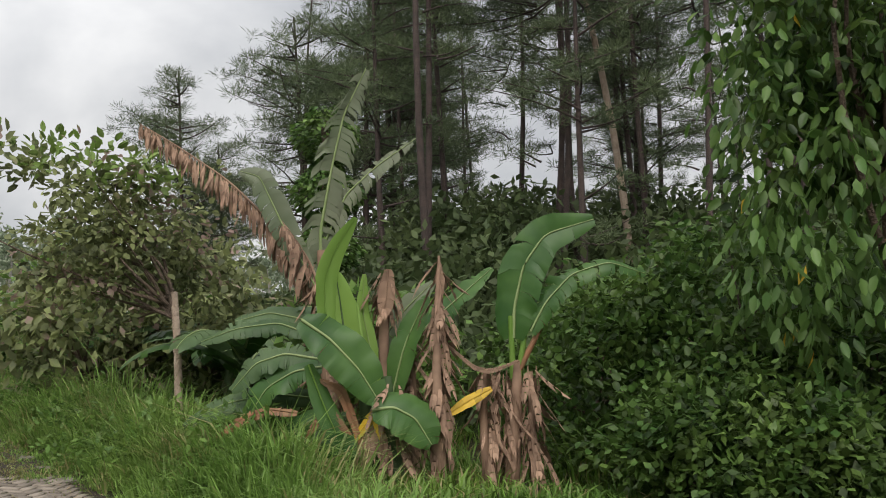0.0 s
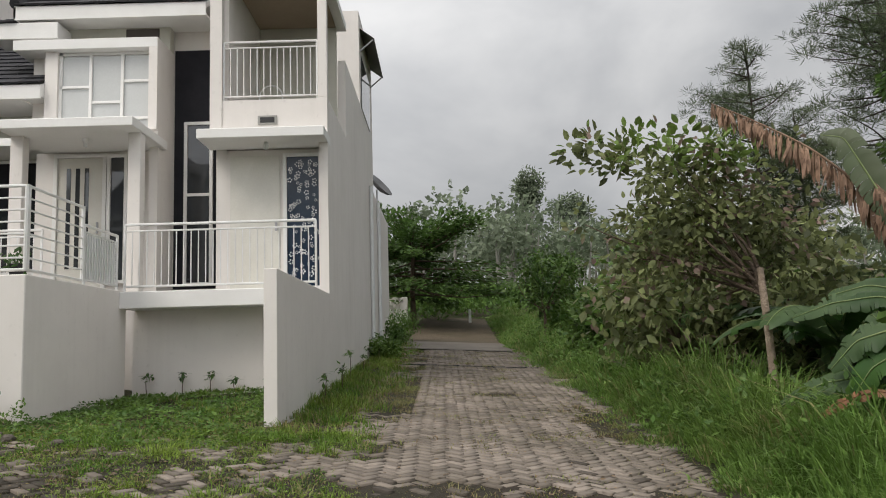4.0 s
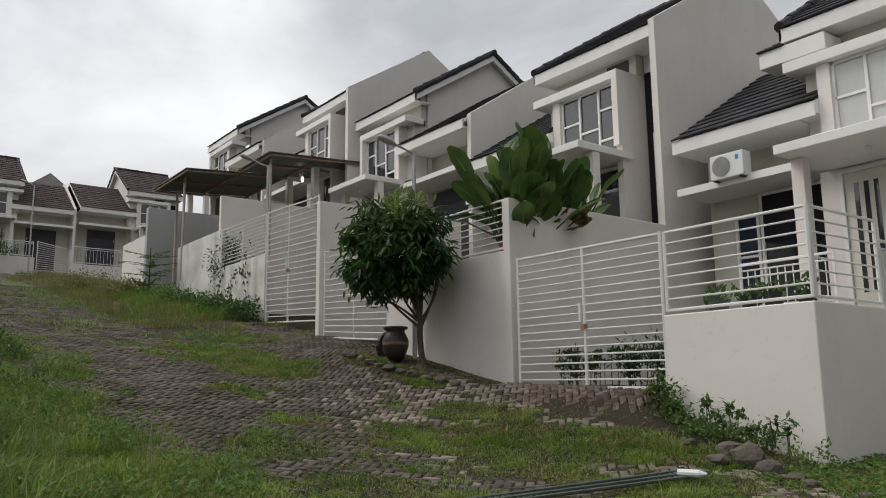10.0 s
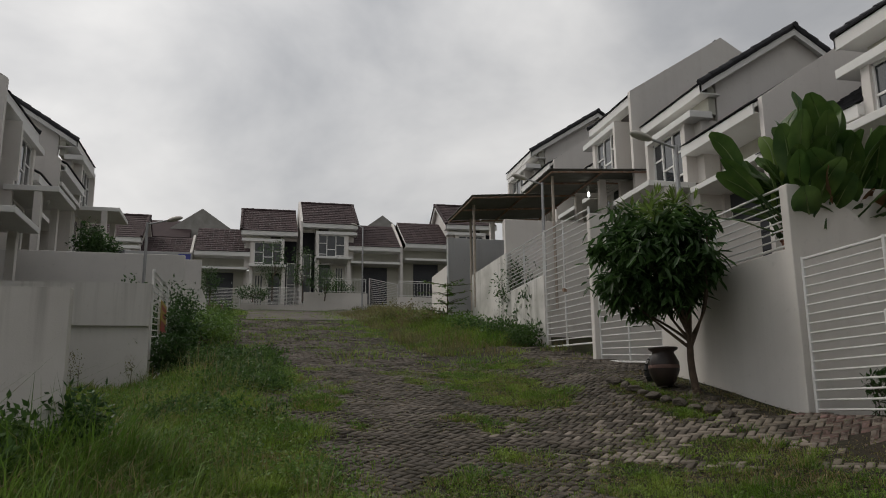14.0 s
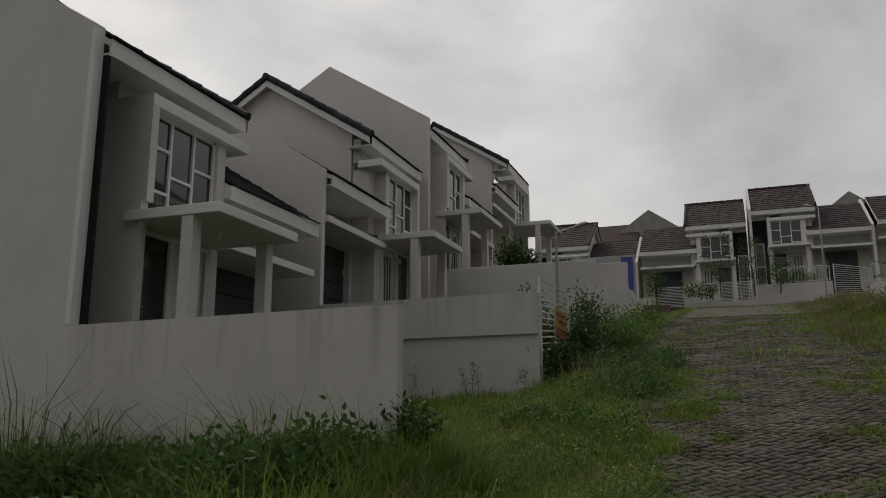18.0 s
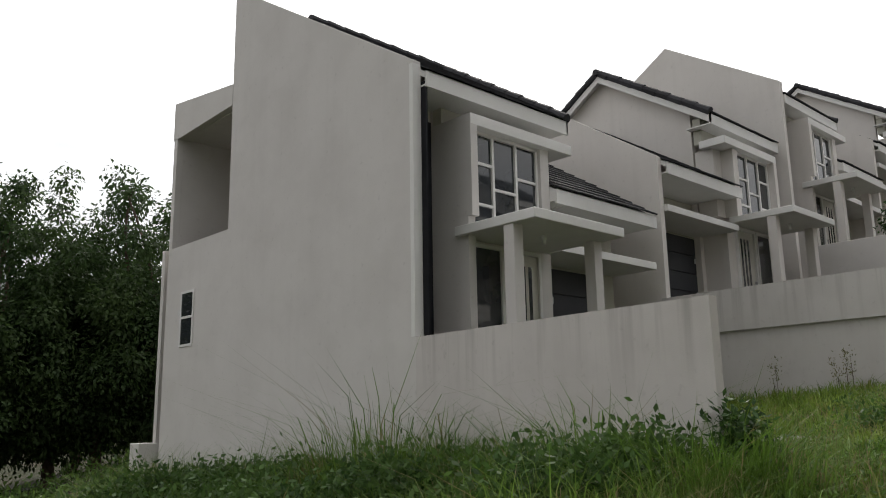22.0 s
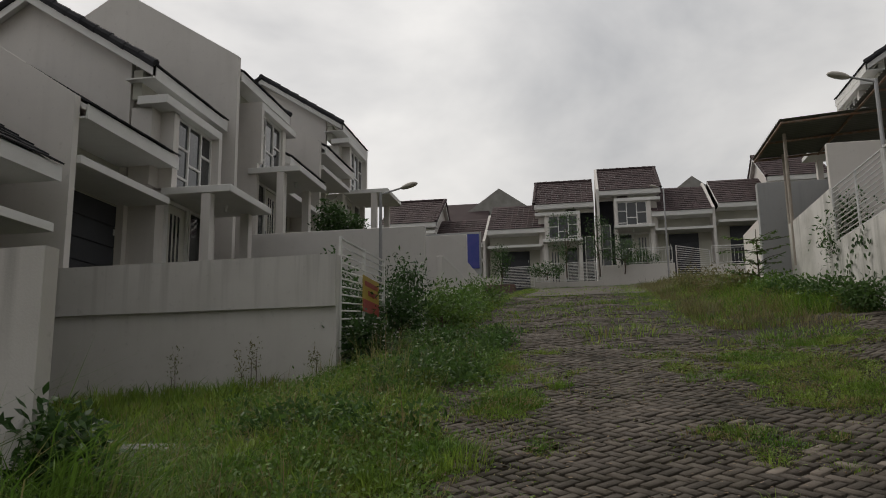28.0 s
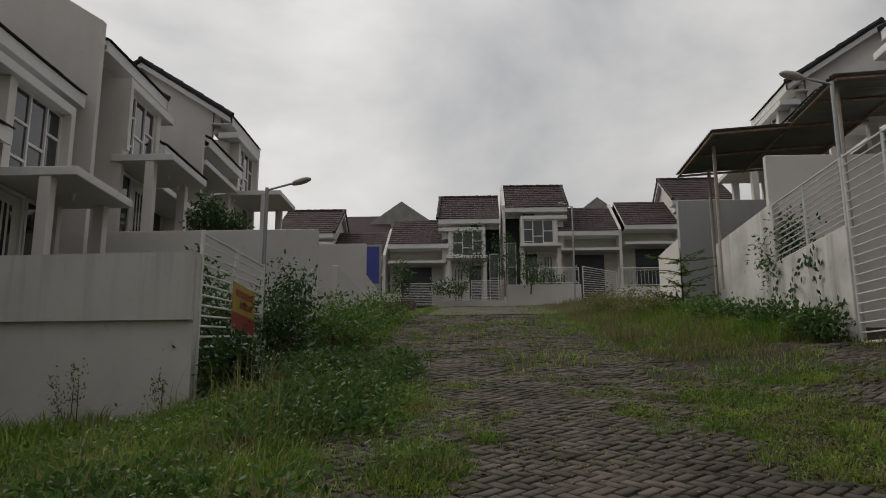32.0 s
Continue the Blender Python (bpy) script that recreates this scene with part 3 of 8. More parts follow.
def house(p, label, W=6.35, tall=True, low=True, tile="tile", plaster_mat="white", low_front="door", pane="glass", beam_h=2.42, low_dh=0.0, roof_dh=0.0, back=True, eave_v=0.0, party_u=0.0, party_dh=0.0, porch=1.42, door_u=(3.9, 5.5), louvre=1.13, group="row houses"):
    EAVE_H = 4.90 + roof_dh
    RIDGE_H = EAVE_H + RISE * (eave_v - RIDGE_V)
    LOW_H = 3.52 + low_dh
    LOW_RIDGE_H = LOW_H + 0.63 * (LOW_V - RIDGE_V)
    x = thing("house", p.at(W / 2, -3, 0), label, "house", group)
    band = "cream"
    foot = -2.2
    # walls
    part("front_wall", p.box((0.15, -1.0, foot), (0.95, -0.8, EAVE_H)), plaster_mat, x)
    part("strip_cladding", p.box((0.17, -0.8, 0), (0.93, -0.775, 4.42)), "dark_panel", x, "glossy dark wall cladding strip")
    tall_window(p, x, 0.22, 0.74, -0.765, 0.05, 3.05, "glass")
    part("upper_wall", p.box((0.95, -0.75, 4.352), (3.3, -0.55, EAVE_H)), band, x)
    if plaster_mat == "white" and p is not A_ROW[1] and p is not A_ROW[2] and p is not A_ROW[3]:
        part("cladding_panel", p.box((1.15, -0.55, 4.46), (1.75, -0.53, 4.76)), "bronze_panel", x, "dark brown panel under the eave")
    part("porch_wall", p.box((1.10, -0.35, foot), (3.15, -0.2, 2.40)), plaster_mat, x)
    part("porch_side_wall", p.box((3.0, -1.0, foot), (3.148, -0.352, 2.40)), plaster_mat, x)
    # the projecting bay: its side wall, visor, corner post and window
    part("bay_side_wall", p.box((0.95, -0.98, foot), (1.10, 0.02, 2.70)), plaster_mat, x)
    part("bay_side_wall", p.box((0.95, -0.98, 2.702), (1.10, 0.11, 4.35)), plaster_mat, x)
    part("bay_visor", p.box((0.952, -0.54, 4.17), (3.47, 0.112, 4.352), 0.008), "trim", x)
    part("bay_post", p.box((2.73, -0.35, 2.56), (2.95, 0.0, 4.168)), plaster_mat, x)
    part("bay_return", p.box((2.95, -0.75, 2.56), (3.3, -0.3, 4.168)), plaster_mat, x)
    grid_window(p, x, 1.102, 2.728, -0.09, 2.60, 4.165, pane)
    # canopy on two posts
    ch = 2.40
    part("canopy", p.box((0.86, -0.2, ch), (3.0, porch, ch + 0.15), 0.01), "trim", x, "flat white concrete canopy")
    for u in (0.885, 2.775):
        part("column", p.box((u, porch - 0.63, -0.3), (u + 0.205, porch - 0.43, ch - 0.002), 0.008), plaster_mat, x)
    part("ceiling_lamp", lathe(bmesh.new(), [(0.03, 0), (0.03, 0.06), (0.05, 0.10), (0.05, 0.14)], p.at(1.9, 0.7, ch - 0.141), 10), "plastic_white", x)
    slit_door(p, x, 1.90, 2.82, -0.17, 2.36)
    tall_window(p, x, louvre, 1.88, -0.165, 0.08, 2.34, "glass", bar=False)
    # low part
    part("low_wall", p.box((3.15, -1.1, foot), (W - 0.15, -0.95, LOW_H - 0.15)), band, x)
    part("lintel_slab", p.box((3.12, -1.0, beam_h), (W - 0.15, 0.08, beam_h + 0.14), 0.006), "trim", x)
    if low_front == "door":
        slat_door(p, x, *door_u, -0.88, 0, beam_h - 0.06)
    elif low_front == "window":
        tall_window(p, x, 4.75, 5.25, -0.93, 0.35, 2.1, "curtain")
        tall_window(p, x, 3.2, 4.72, -0.93, 0.35, beam_h - 0.02, "glass", bar=False)
        part("roller_blind", p.box((3.25, -0.91, 1.55), (4.68, -0.90, beam_h - 0.06)), "dark_panel", x, "dark rolled blind")
    # gable wall of the tall part above the low roof
    g = RIDGE_H - 0.10
    part("gable_wall", p.slab([(-0.80, foot), (-0.80, g - RISE * (-0.80 - RIDGE_V)), (RIDGE_V, g), (2 * RIDGE_V + 0.8, g - RISE * (-0.80 - RIDGE_V)), (2 * RIDGE_V + 0.8, foot)], 3.15, 3.30), plaster_mat, x)
    # tall roof
    r = part("roof", p.slab(roof_outline(EAVE_H, RIDGE_H, back, eave_v), 0.15, 3.5), "trim", x, "pitched roof of dark flat tiles with white boards")
    roof_slope(p, r, 0.16, 3.52, eave_v, EAVE_H - 0.04, RIDGE_V, RIDGE_H - 0.04, tile)
    if back:
        roof_slope(p, r, 0.16, 3.52, 2 * RIDGE_V - eave_v, EAVE_H - 0.04, RIDGE_V, RIDGE_H - 0.04, tile)
    cap_row(p, r, (0.16, RIDGE_V, RIDGE_H), (3.6, RIDGE_V, RIDGE_H), tile)
    for s in (1, -1) if back else (1,):
        e = RIDGE_V + s * (eave_v - RIDGE_V)
        cap_row(p, r, (3.52, e, EAVE_H), (3.52, RIDGE_V, RIDGE_H), tile, "verge_tile")
        part("barge_board", p.slab([(e, EAVE_H - 0.05), (RIDGE_V, RIDGE_H - 0.05), (RIDGE_V, RIDGE_H - 0.27), (e, EAVE_H - 0.27)], 3.502, 3.54), "trim", r)
    part("fascia", p.box((0.15, eave_v - 0.04, EAVE_H - 0.30), (3.54, eave_v + 0.0, EAVE_H - 0.05)), "trim", r)
    part("soffit", p.box((0.15, -0.8, EAVE_H - 0.28), (3.5, eave_v - 0.04, EAVE_H - 0.25)), "trim", r)
    # low roof
    q = part("low_roof", p.slab([(LOW_V - 0.03, LOW_H - 0.06), (RIDGE_V, LOW_RIDGE_H - 0.06), (RIDGE_V, LOW_RIDGE_H - 0.16), (LOW_V - 0.03, LOW_H - 0.16)], 3.31, W - 0.15), "trim", x, "lower lean-to roof of dark flat tiles")
    roof_slope(p, q, 3.31, W - 0.16, LOW_V, LOW_H - 0.04, RIDGE_V, LOW_RIDGE_H - 0.04, tile)
    roof_slope(p, q, 3.31, W - 0.16, 2 * RIDGE_V - LOW_V, LOW_H - 0.04, RIDGE_V, LOW_RIDGE_H - 0.04, tile)
    roof_slope(p, q, 2.96, 3.31, LOW_V, LOW_H - 0.04, -0.6, LOW_H - 0.04 + 0.63 * (LOW_V + 0.6), tile)
    part("roof_return", p.slab([(LOW_V - 0.03, LOW_H - 0.06), (-0.6, LOW_H - 0.06 + 0.63 * (LOW_V + 0.57)), (-0.6, LOW_H - 0.25), (LOW_V - 0.03, LOW_H - 0.25)], 2.956, 3.308), "trim", q)
    part("fascia", p.box((2.955, LOW_V - 0.04, LOW_H - 0.30), (W - 0.15, LOW_V, LOW_H - 0.05)), "trim", q)
    part("soffit", p.box((3.31, -0.95, LOW_H - 0.28), (W - 0.15, LOW_V - 0.04, LOW_H - 0.25)), "trim", q)
    part("back_wall", p.box((0.15, BACK, foot), (W - 0.15, BACK + 0.15, 3.5)), plaster_mat, x)
    # party walls
    if tall:
        t0, t1 = 4.97 + party_dh, 4.97 + party_dh + 0.64 * 3.25
        part("party_wall", p.slab([(0, foot), (0, t0), (-3.25, t1), (-3.25 - 3.6, t1 - 0.60 * 3.6), (BACK, t1 - 0.60 * 3.6), (BACK, foot)], party_u, party_u + 0.148), plaster_mat, x)
    if low:
        l0 = 3.60 + low_dh
        part("party_wall", p.slab([(0, foot), (0, l0), (-3.45, l0 + 0.66 * 3.45), (-6.5, l0 + 0.3), (BACK, l0 + 0.3), (BACK, foot)], W - 0.148, W), plaster_mat, x)
    return x


MAT["bronze_panel"] = surface("brown_wall_panel", (0.09, 0.075, 0.065), (0.06, 0.05, 0.045), 3, 30, 0.6)
MAT["curtain"] = surface("dark_blue_curtain", (0.016, 0.027, 0.048), (0.035, 0.055, 0.080), 6, 30, 0.15, bumps=0.0)

A_Y, B_Y, FAR_X = -3.32, 13.95, -49.4
A_ROW = [Plot(-9.0, A_Y, 2.47, -1, 1), Plot(-21.6, A_Y, 4.0, 1, 1), Plot(-21.95, A_Y, 5.62, -1, 1), Plot(-34.2, A_Y, 7.2, 1, 1)]
B_ROW = [Plot(-2.95, B_Y, 2.95, -1, -1), Plot(-9.12, B_Y, 4.11, -1, -1), Plot(-21.35, B_Y, 5.35, 1, -1), Plot(-21.35, B_Y, 6.68, -1, -1), Plot(-34.2, B_Y, 7.95, 1, -1)]
FAR_ROW = [Plot(FAR_X, 5.7, 8.4, -1, 1, True), Plot(FAR_X, 5.7, 9.0, 1, 1, True), Plot(FAR_X, -7.0, 7.7, 1, 1, True), Plot(FAR_X, 18.4, 9.3, -1, 1, True)]

house(A_ROW[0], "white end-of-row house with dark tiled roof and blank side wall", W=6.15, tall=False, low=False, plaster_mat="grey_white", back=False)
house(A_ROW[1], "weathered white row house with gable and dark boarded door", W=6.2, tall=False, low=True, beam_h=2.16, low_dh=-0.3, eave_v=-0.15, roof_dh=0.08, porch=1.3, door_u=(3.4, 5.9))
house(A_ROW[2], "weathered white row house beside a tall party wall", W=6.15, tall=True, low=False, party_u=-0.35, party_dh=0.08, eave_v=-0.1, porch=1.2)
house(A_ROW[3], "weathered white row house with gable up the slope", W=6.3, tall=False, low=True, low_dh=-0.3, eave_v=-0.1)
house(B_ROW[0], "white house with air conditioner and raised porch", W=5.95, tall=False, low=False, low_front="window", pane="frosted", roof_dh=0.17, beam_h=2.48, low_dh=0.07, louvre=1.53)
house(B_ROW[1], "white row house behind a broad-leaved plant", W=6.25, tall=True, low=False, roof_dh=0.2, party_dh=0.18)
house(B_ROW[2], "white row house with gable and dark boarded door", W=6.3, tall=False, low=True, beam_h=2.2, roof_dh=0.2, eave_v=-0.2, porch=1.15, door_u=(3.4, 5.9))
house(B_ROW[3], "white row house shaded by a carport roof", W=6.25, tall=True, low=False, roof_dh=0.1, eave_v=-0.15, porch=1.15)
house(B_ROW[4], "white row house with gable at the upper end", W=6.4, tall=False, low=True, eave_v=-0.1)
for n, pl in enumerate(FAR_ROW):
    house(pl, "row house with brown tiled roof closing the street's upper end", W=6.35, tall=n == 1, low=n in (1, 2), tile="far_tile", roof_dh=0.0, group="houses closing the street")


def side_ledge(p):
    """The short tiled side eave beside the tall roof of the raised house."""
    x = thing("side_eave", p.at(3.4, -0.3, 4.42), "short white side eave capped with dark tiles", "eave")
    part("fascia", p.box((2.75, -0.546, 4.42), (3.95, 0.0, 4.72), 0.01), "trim", x)
    for k in range(3):
        part("roof_tile", p.box((3.50 + 0.16 * k, -0.6, 4.724), (3.655 + 0.16 * k, 0.05, 4.775 - 0.012 * k), 0.008), "tile", x)
    return x


side_ledge(B_ROW[0])


def end_wall():
    """The blank side wall of the end house, with its rear balcony block."""
    p = A_ROW[0]
    x = thing("end_wall", (-9.0, -6, 0.5), "tall blank white end wall with sloping top and rear balcony", "wall")
    part("side_wall", p.slab([(-0.14, -2.6), (-0.14, 5.03), (-5.72, 8.55), (-5.72, 3.4), (-8.35, 3.4), (-8.35, -2.6)], 0.0, 0.148), "grey_white", x)
    part("balcony_post", p.box((0, -8.35, 3.4), (0.148, -8.2, 5.95)), "grey_white", x)
    part("balcony_head", p.slab([(-5.74, 6.0), (-5.74, 6.45), (-8.4, 6.82), (-8.4, 5.93), (-8.25, 5.93)], 0.0, 0.15), "grey_white", x)
    part("balcony_ceiling", p.box((0.15, -8.4, 5.95), (3.3, -5.74, 6.1)), "grey_white", x)
    part("balcony_back_wall", p.box((2.2, -8.35, 3.0), (2.35, -5.7, 5.95)), "grey_white", x)
    part("balcony_rear_parapet", p.box((0.15, -8.35, 3.3), (2.2, -8.2, 5.95)), "grey_white", x)
    part("balcony_front_wall", p.box((0.15, -5.9, 3.0), (2.2, -5.74, 8.4)), "grey_white", x)
    part("dark_strip", p.box((0.152, -0.40, 0.6), (0.19, -0.03, 4.70)), "dark_panel", x, "dark strip beside the house front")
    part("wall_edge", p.box((-0.012, -0.22, 0.82), (0.149, -0.137, 4.98)), "trim", x, "bright white end of the wall")
    w = part("window", p.box((-0.02, -7.62, 1.22), (0.02, -7.57, 2.38)), "trim", x, "small white-framed casement")
    bm = bmesh.new()
    for a, b in (((-7.08, 1.22), (-7.03, 2.38)), ((-7.57, 1.22), (-7.08, 1.27)), ((-7.57, 2.33), (-7.08, 2.38)), ((-7.57, 1.80), (-7.08, 1.85))):
        p.box((-0.02, a[0], a[1]), (0.02, b[0], b[1]), 0, bm)
    part("frame", bm, "trim", w)
    part("pane", p.box((-0.008, -7.57, 1.27), (0.0, -7.08, 2.33)), "glass", w)
    return x


end_wall()

# ---- walls, gates and rails along the street ----
def yard_wall(lo, hi, label, mat="white", name="yard_wall", edge=0.01):
    x = thing(name, ((lo[0] + hi[0]) / 2, (lo[1] + hi[1]) / 2, lo[2]), label, "wall")
    part("wall", boxed(lo, hi, edge), mat, x)
    return x


def slat_gate(name, a, b, top_a, top_b, bot_a, bot_b, label, slats=15, posts=(0, 0.5, 1), depth=0.04, handle=None):
    """A gate or rail of level-ish bars between upright posts, from a to b (x, y)."""
    a, b = Vector(a), Vector(b)
    x = thing(name, (*((a + b) / 2), (bot_a + bot_b) / 2), label, "gate" if "gate" in name else "railing")
    run = b - a
    def pt(s, t):
        q = a + run * s
        lo, hi = bot_a + (bot_b - bot_a) * s, top_a + (top_b - top_a) * s
        return Vector((q.x, q.y, lo + (hi - lo) * t))
    for s in posts:
        part("post", tube(bmesh.new(), pt(s, -0.01), pt(s, 1.015), 0.026, sides=6), "steel_white", x)
    for k in range(slats + 1):
        r = 0.020 if k in (0, slats) else 0.0125
        part("bar", tube(bmesh.new(), pt(posts[0], k / slats), pt(posts[-1], k / slats), r, sides=6), "steel_white", x)
    if handle:
        h = pt(handle - 0.02, 0.46)
        part("handle", boxed(h - Vector((0.02, 0.05, 0)), h + Vector((0.02, 0.02, 0.28)), 0.006), "steel_white", x)
        part("lock_box", boxed(h + Vector((0.01, -0.06, -0.10)), h + Vector((0.09, 0.02, -0.02)), 0.006), "rust", x)
    return x


def baluster_rail(a, b, z0, z1, label, step=0.115, drop=0.10):
    """An upright-bar railing from a to b (x, y)."""
    a, b = Vector(a), Vector(b)
    x = thing("railing", (*((a + b) / 2), z0), label, "railing")
    d = (b - a).normalized()
    A, B = a.to_3d(), b.to_3d()
    for z, r in ((z1, 0.022), (z1 - drop, 0.014), (z0 + 0.07, 0.018)):
        part("rail", tube(bmesh.new(), A + Vector((0, 0, z)), B + Vector((0, 0, z)), r, sides=6), "steel_white", x)
    n = max(2, round((b - a).length / step))
    for k in range(n + 1):
        q = A.lerp(B, k / n)
        end = k in (0, n)
        part("post" if end else "baluster", tube(bmesh.new(), q + Vector((0, 0, z0 if end else z0 + 0.07)), q + Vector((0, 0, z1 if end else z1 - drop)), 0.02 if end else 0.009, sides=6), "steel_white", x)
    return x


# row A
def skew_wall(a, b, z0, z1, thick, label, mat="grey_white"):
    """An upright wall from a to b (x, y), thick towards -x."""
    x = thing("yard_wall", ((a[0] + b[0]) / 2, (a[1] + b[1]) / 2, z0), label, "wall")
    part("wall", prism(bmesh.new(), [(a[0], a[1], z0), (b[0], b[1], z0), (b[0] - thick, b[1], z0), (a[0] - thick, a[1], z0)], (0, 0, z1 - z0)), mat, x)
    return x


skew_wall((-9.0, A_Y - 0.138), (-8.68, 1.26), 0.3, 3.28, 0.15, "rain-stained white garden wall continuing the end wall", "garden_wall")
w = skew_wall((-15.26, A_Y + 0.004), (-15.09, 1.28), 1.6, 4.36, 0.15, "rain-stained white stepped dividing wall", "step_wall")
part("upper_band", prism(bmesh.new(), [(-15.258, A_Y + 0.01, 3.6), (-15.085, 1.275, 3.6), (-15.03, 1.275, 3.6), (-15.20, A_Y + 0.01, 3.6)], (0, 0, 0.755)), "step_wall", w)
slat_gate("sliding_gate", (-15.25, 1.28), (-17.85, 1.28), 4.62, 4.72, 2.60, 3.0, "white horizontal-bar gate half hidden by shrubs", 17, (0, 0.5, 1))
yard_wall((-21.85, A_Y + 0.2, 3.0), (-21.7, 1.28, 6.19), "weathered white dividing wall", "grey_white")
yard_wall((-28.55, A_Y + 0.2, 4.4), (-28.4, 1.28, 7.35), "weathered white dividing wall", "grey_white")
yard_wall((-33.0, 1.13, 4.4), (-28.56, 1.28, 6.5), "low white front wall", "grey_white")
yard_wall((-28.39, 1.13, 4.4), (-24.0, 1.28, 5.9), "low white front wall behind weeds", "grey_white")
# row B
x = thing("porch_block", (-5, 11.4, 1.0), "raised white plastered porch base", "porch")
part("base", boxed((-6.03, 9.8, 0.2), (-4.0, 12.9, 2.78), 0.012), "white", x)
part("floor_slab", boxed((-3.998, 12.6, 2.50), (-1.06, 13.9, 2.76), 0.01), "trim", x)
part("recess_wall", boxed((-3.998, 13.2, 0.2), (-1.06, 13.35, 2.498)), "white", x)
x = thing("tower", (-1.8, 13.8, 0.8), "white two-storey side addition with an upper balcony", "house extension")
part("wing_wall", boxed((-1.05, 9.2, 0.3), (-0.9, 9.32, 2.70), 0.006), "white", x)
part("wing_wall", boxed((-1.05, 9.322, 0.3), (-0.9, 13.398, 2.70), 0.006), "white", x)
part("side_wall", boxed((-1.05, 13.4, 0.3), (-0.9, 16.1, 6.0)), "white", x)
part("corner_post", boxed((-1.05, 13.4, 6.002), (-0.9, 13.56, 8.25)), "white", x)
part("corner_post", boxed((-2.86, 13.4, 5.382), (-2.66, 13.56, 8.25)), "white", x)
part("inner_wall", boxed((-2.72, 13.56, 5.4), (-2.58, 16.0, 8.25)), "white", x)
part("lower_inner_wall", boxed((-2.84, 13.75, 0.6), (-2.66, 22.5, 5.378)), "white", x)
part("roof_slab", boxed((-2.86, 13.3, 8.252), (-0.88, 16.2, 8.40)), "trim", x)
part("balcony_soffit", boxed((-2.576, 13.57, 8.215), (-1.06, 15.89, 8.248)), "soffit", x, "beige-brown ceiling board")
part("balcony_front", boxed((-2.658, 13.42, 5.40), (-1.052, 13.55, 5.98)), "white", x)
part("balcony_floor", boxed((-2.658, 13.552, 5.40), (-1.052, 16.0, 5.55)), "white", x)
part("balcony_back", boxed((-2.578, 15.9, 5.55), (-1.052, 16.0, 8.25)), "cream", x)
part("lower_wall", boxed((-2.658, 13.75, 2.77), (-1.052, 13.88, 5.2)), "white", x)
part("canopy", boxed((-2.95, 12.95, 5.22), (-0.898, 13.75, 5.38), 0.01), "trim", x)
part("rear_wall", boxed((-1.05, 16.102, 0.4), (-0.9, 19.0, 7.6)), "white", x)
part("rear_low_wall", boxed((-1.05, 19.002, 0.5), (-0.9, 28.2, 6.1)), "white", x)
baluster_rail((-2.64, 13.46), (-1.07, 13.46), 5.98, 7.0, "white upright-bar balcony railing")
baluster_rail((-3.95, 12.68), (-1.0, 12.68), 2.77, 3.80, "white upright-bar railing along the raised porch")
slat_gate("porch_railing", (-6.0, 9.86), (-4.04, 9.86), 3.86, 3.86, 2.84, 2.84, "white horizontal-bar porch railing", 7, (0, 1))
slat_gate("porch_railing", (-4.04, 9.9), (-4.04, 11.4), 3.86, 3.86, 2.84, 2.84, "white horizontal-bar porch railing turning the corner", 7, (0, 1))
panel_rail = baluster_rail((-4.04, 11.45), (-4.04, 12.6), 2.78, 3.62, "white sheet-backed upright-bar panel beside the porch column", 0.09)
part("backing_sheet", boxed((-4.065, 11.47, 2.86), (-4.055, 12.58, 3.5)), "plastic_white", panel_rail)
slat_gate("double_gate", (-8.85, 9.85), (-6.06, 9.85), 3.89, 3.86, 1.89, 1.86, "white horizontal-bar double gate with a rusty lock", 17, (0, 0.5, 1), handle=0.5)
yard_wall((-9.20, 9.86, 0.8), (-9.04, 13.9, 4.95), "white dividing wall topped by a big plant")
yard_wall((-12.7, 9.88, 1.0), (-9.202, 10.02, 4.10), "white front wall behind the young mango tree")
slat_gate("wall_railing", (-12.6, 9.93), (-9.25, 9.93), 4.95, 4.95, 4.15, 4.15, "white bar railing on top of the front wall", 7, (0, 0.5, 1))
slat_gate("gate", (-15.3, 9.92), (-12.75, 9.92), 4.95, 4.9, 3.05, 2.85, "white horizontal-bar gate beside the mango tree", 15, (0, 0.5, 1))
yard_wall((-15.6, 9.85, 1.9), (-15.44, 13.9, 6.15), "white dividing wall")
slat_gate("gate", (-18.35, 9.92), (-15.63, 9.92), 6.4, 6.3, 3.6, 3.45, "tall white horizontal-bar gate", 20, (0, 0.45, 1), handle=0.45)
yard_wall((-21.4, 9.88, 2.9), (-18.4, 10.02, 5.33), "white low wall with creeper and damp stains", "mossy")
slat_gate("wall_railing", (-21.4, 9.92), (-18.45, 9.92), 6.45, 6.4, 5.36, 5.36, "white bar railing on a low wall", 11, (0, 0.5, 1))
yard_wall((-25.1, 9.9, 3.3), (-21.42, 10.05, 6.5), "mossy white front wall", "mossy")
yard_wall((-22.05, 10.05, 3.3), (-21.9, 13.9, 7.6), "white dividing wall")
yard_wall((-29.0, 10.0, 4.4), (-28.75, 18.0, 8.55), "grey rendered side wall", "grey_wall")

yard_wall((-32.5, 10.2, 5.2), (-29.02, 10.35, 7.7), "low white wall beyond the grey side wall")

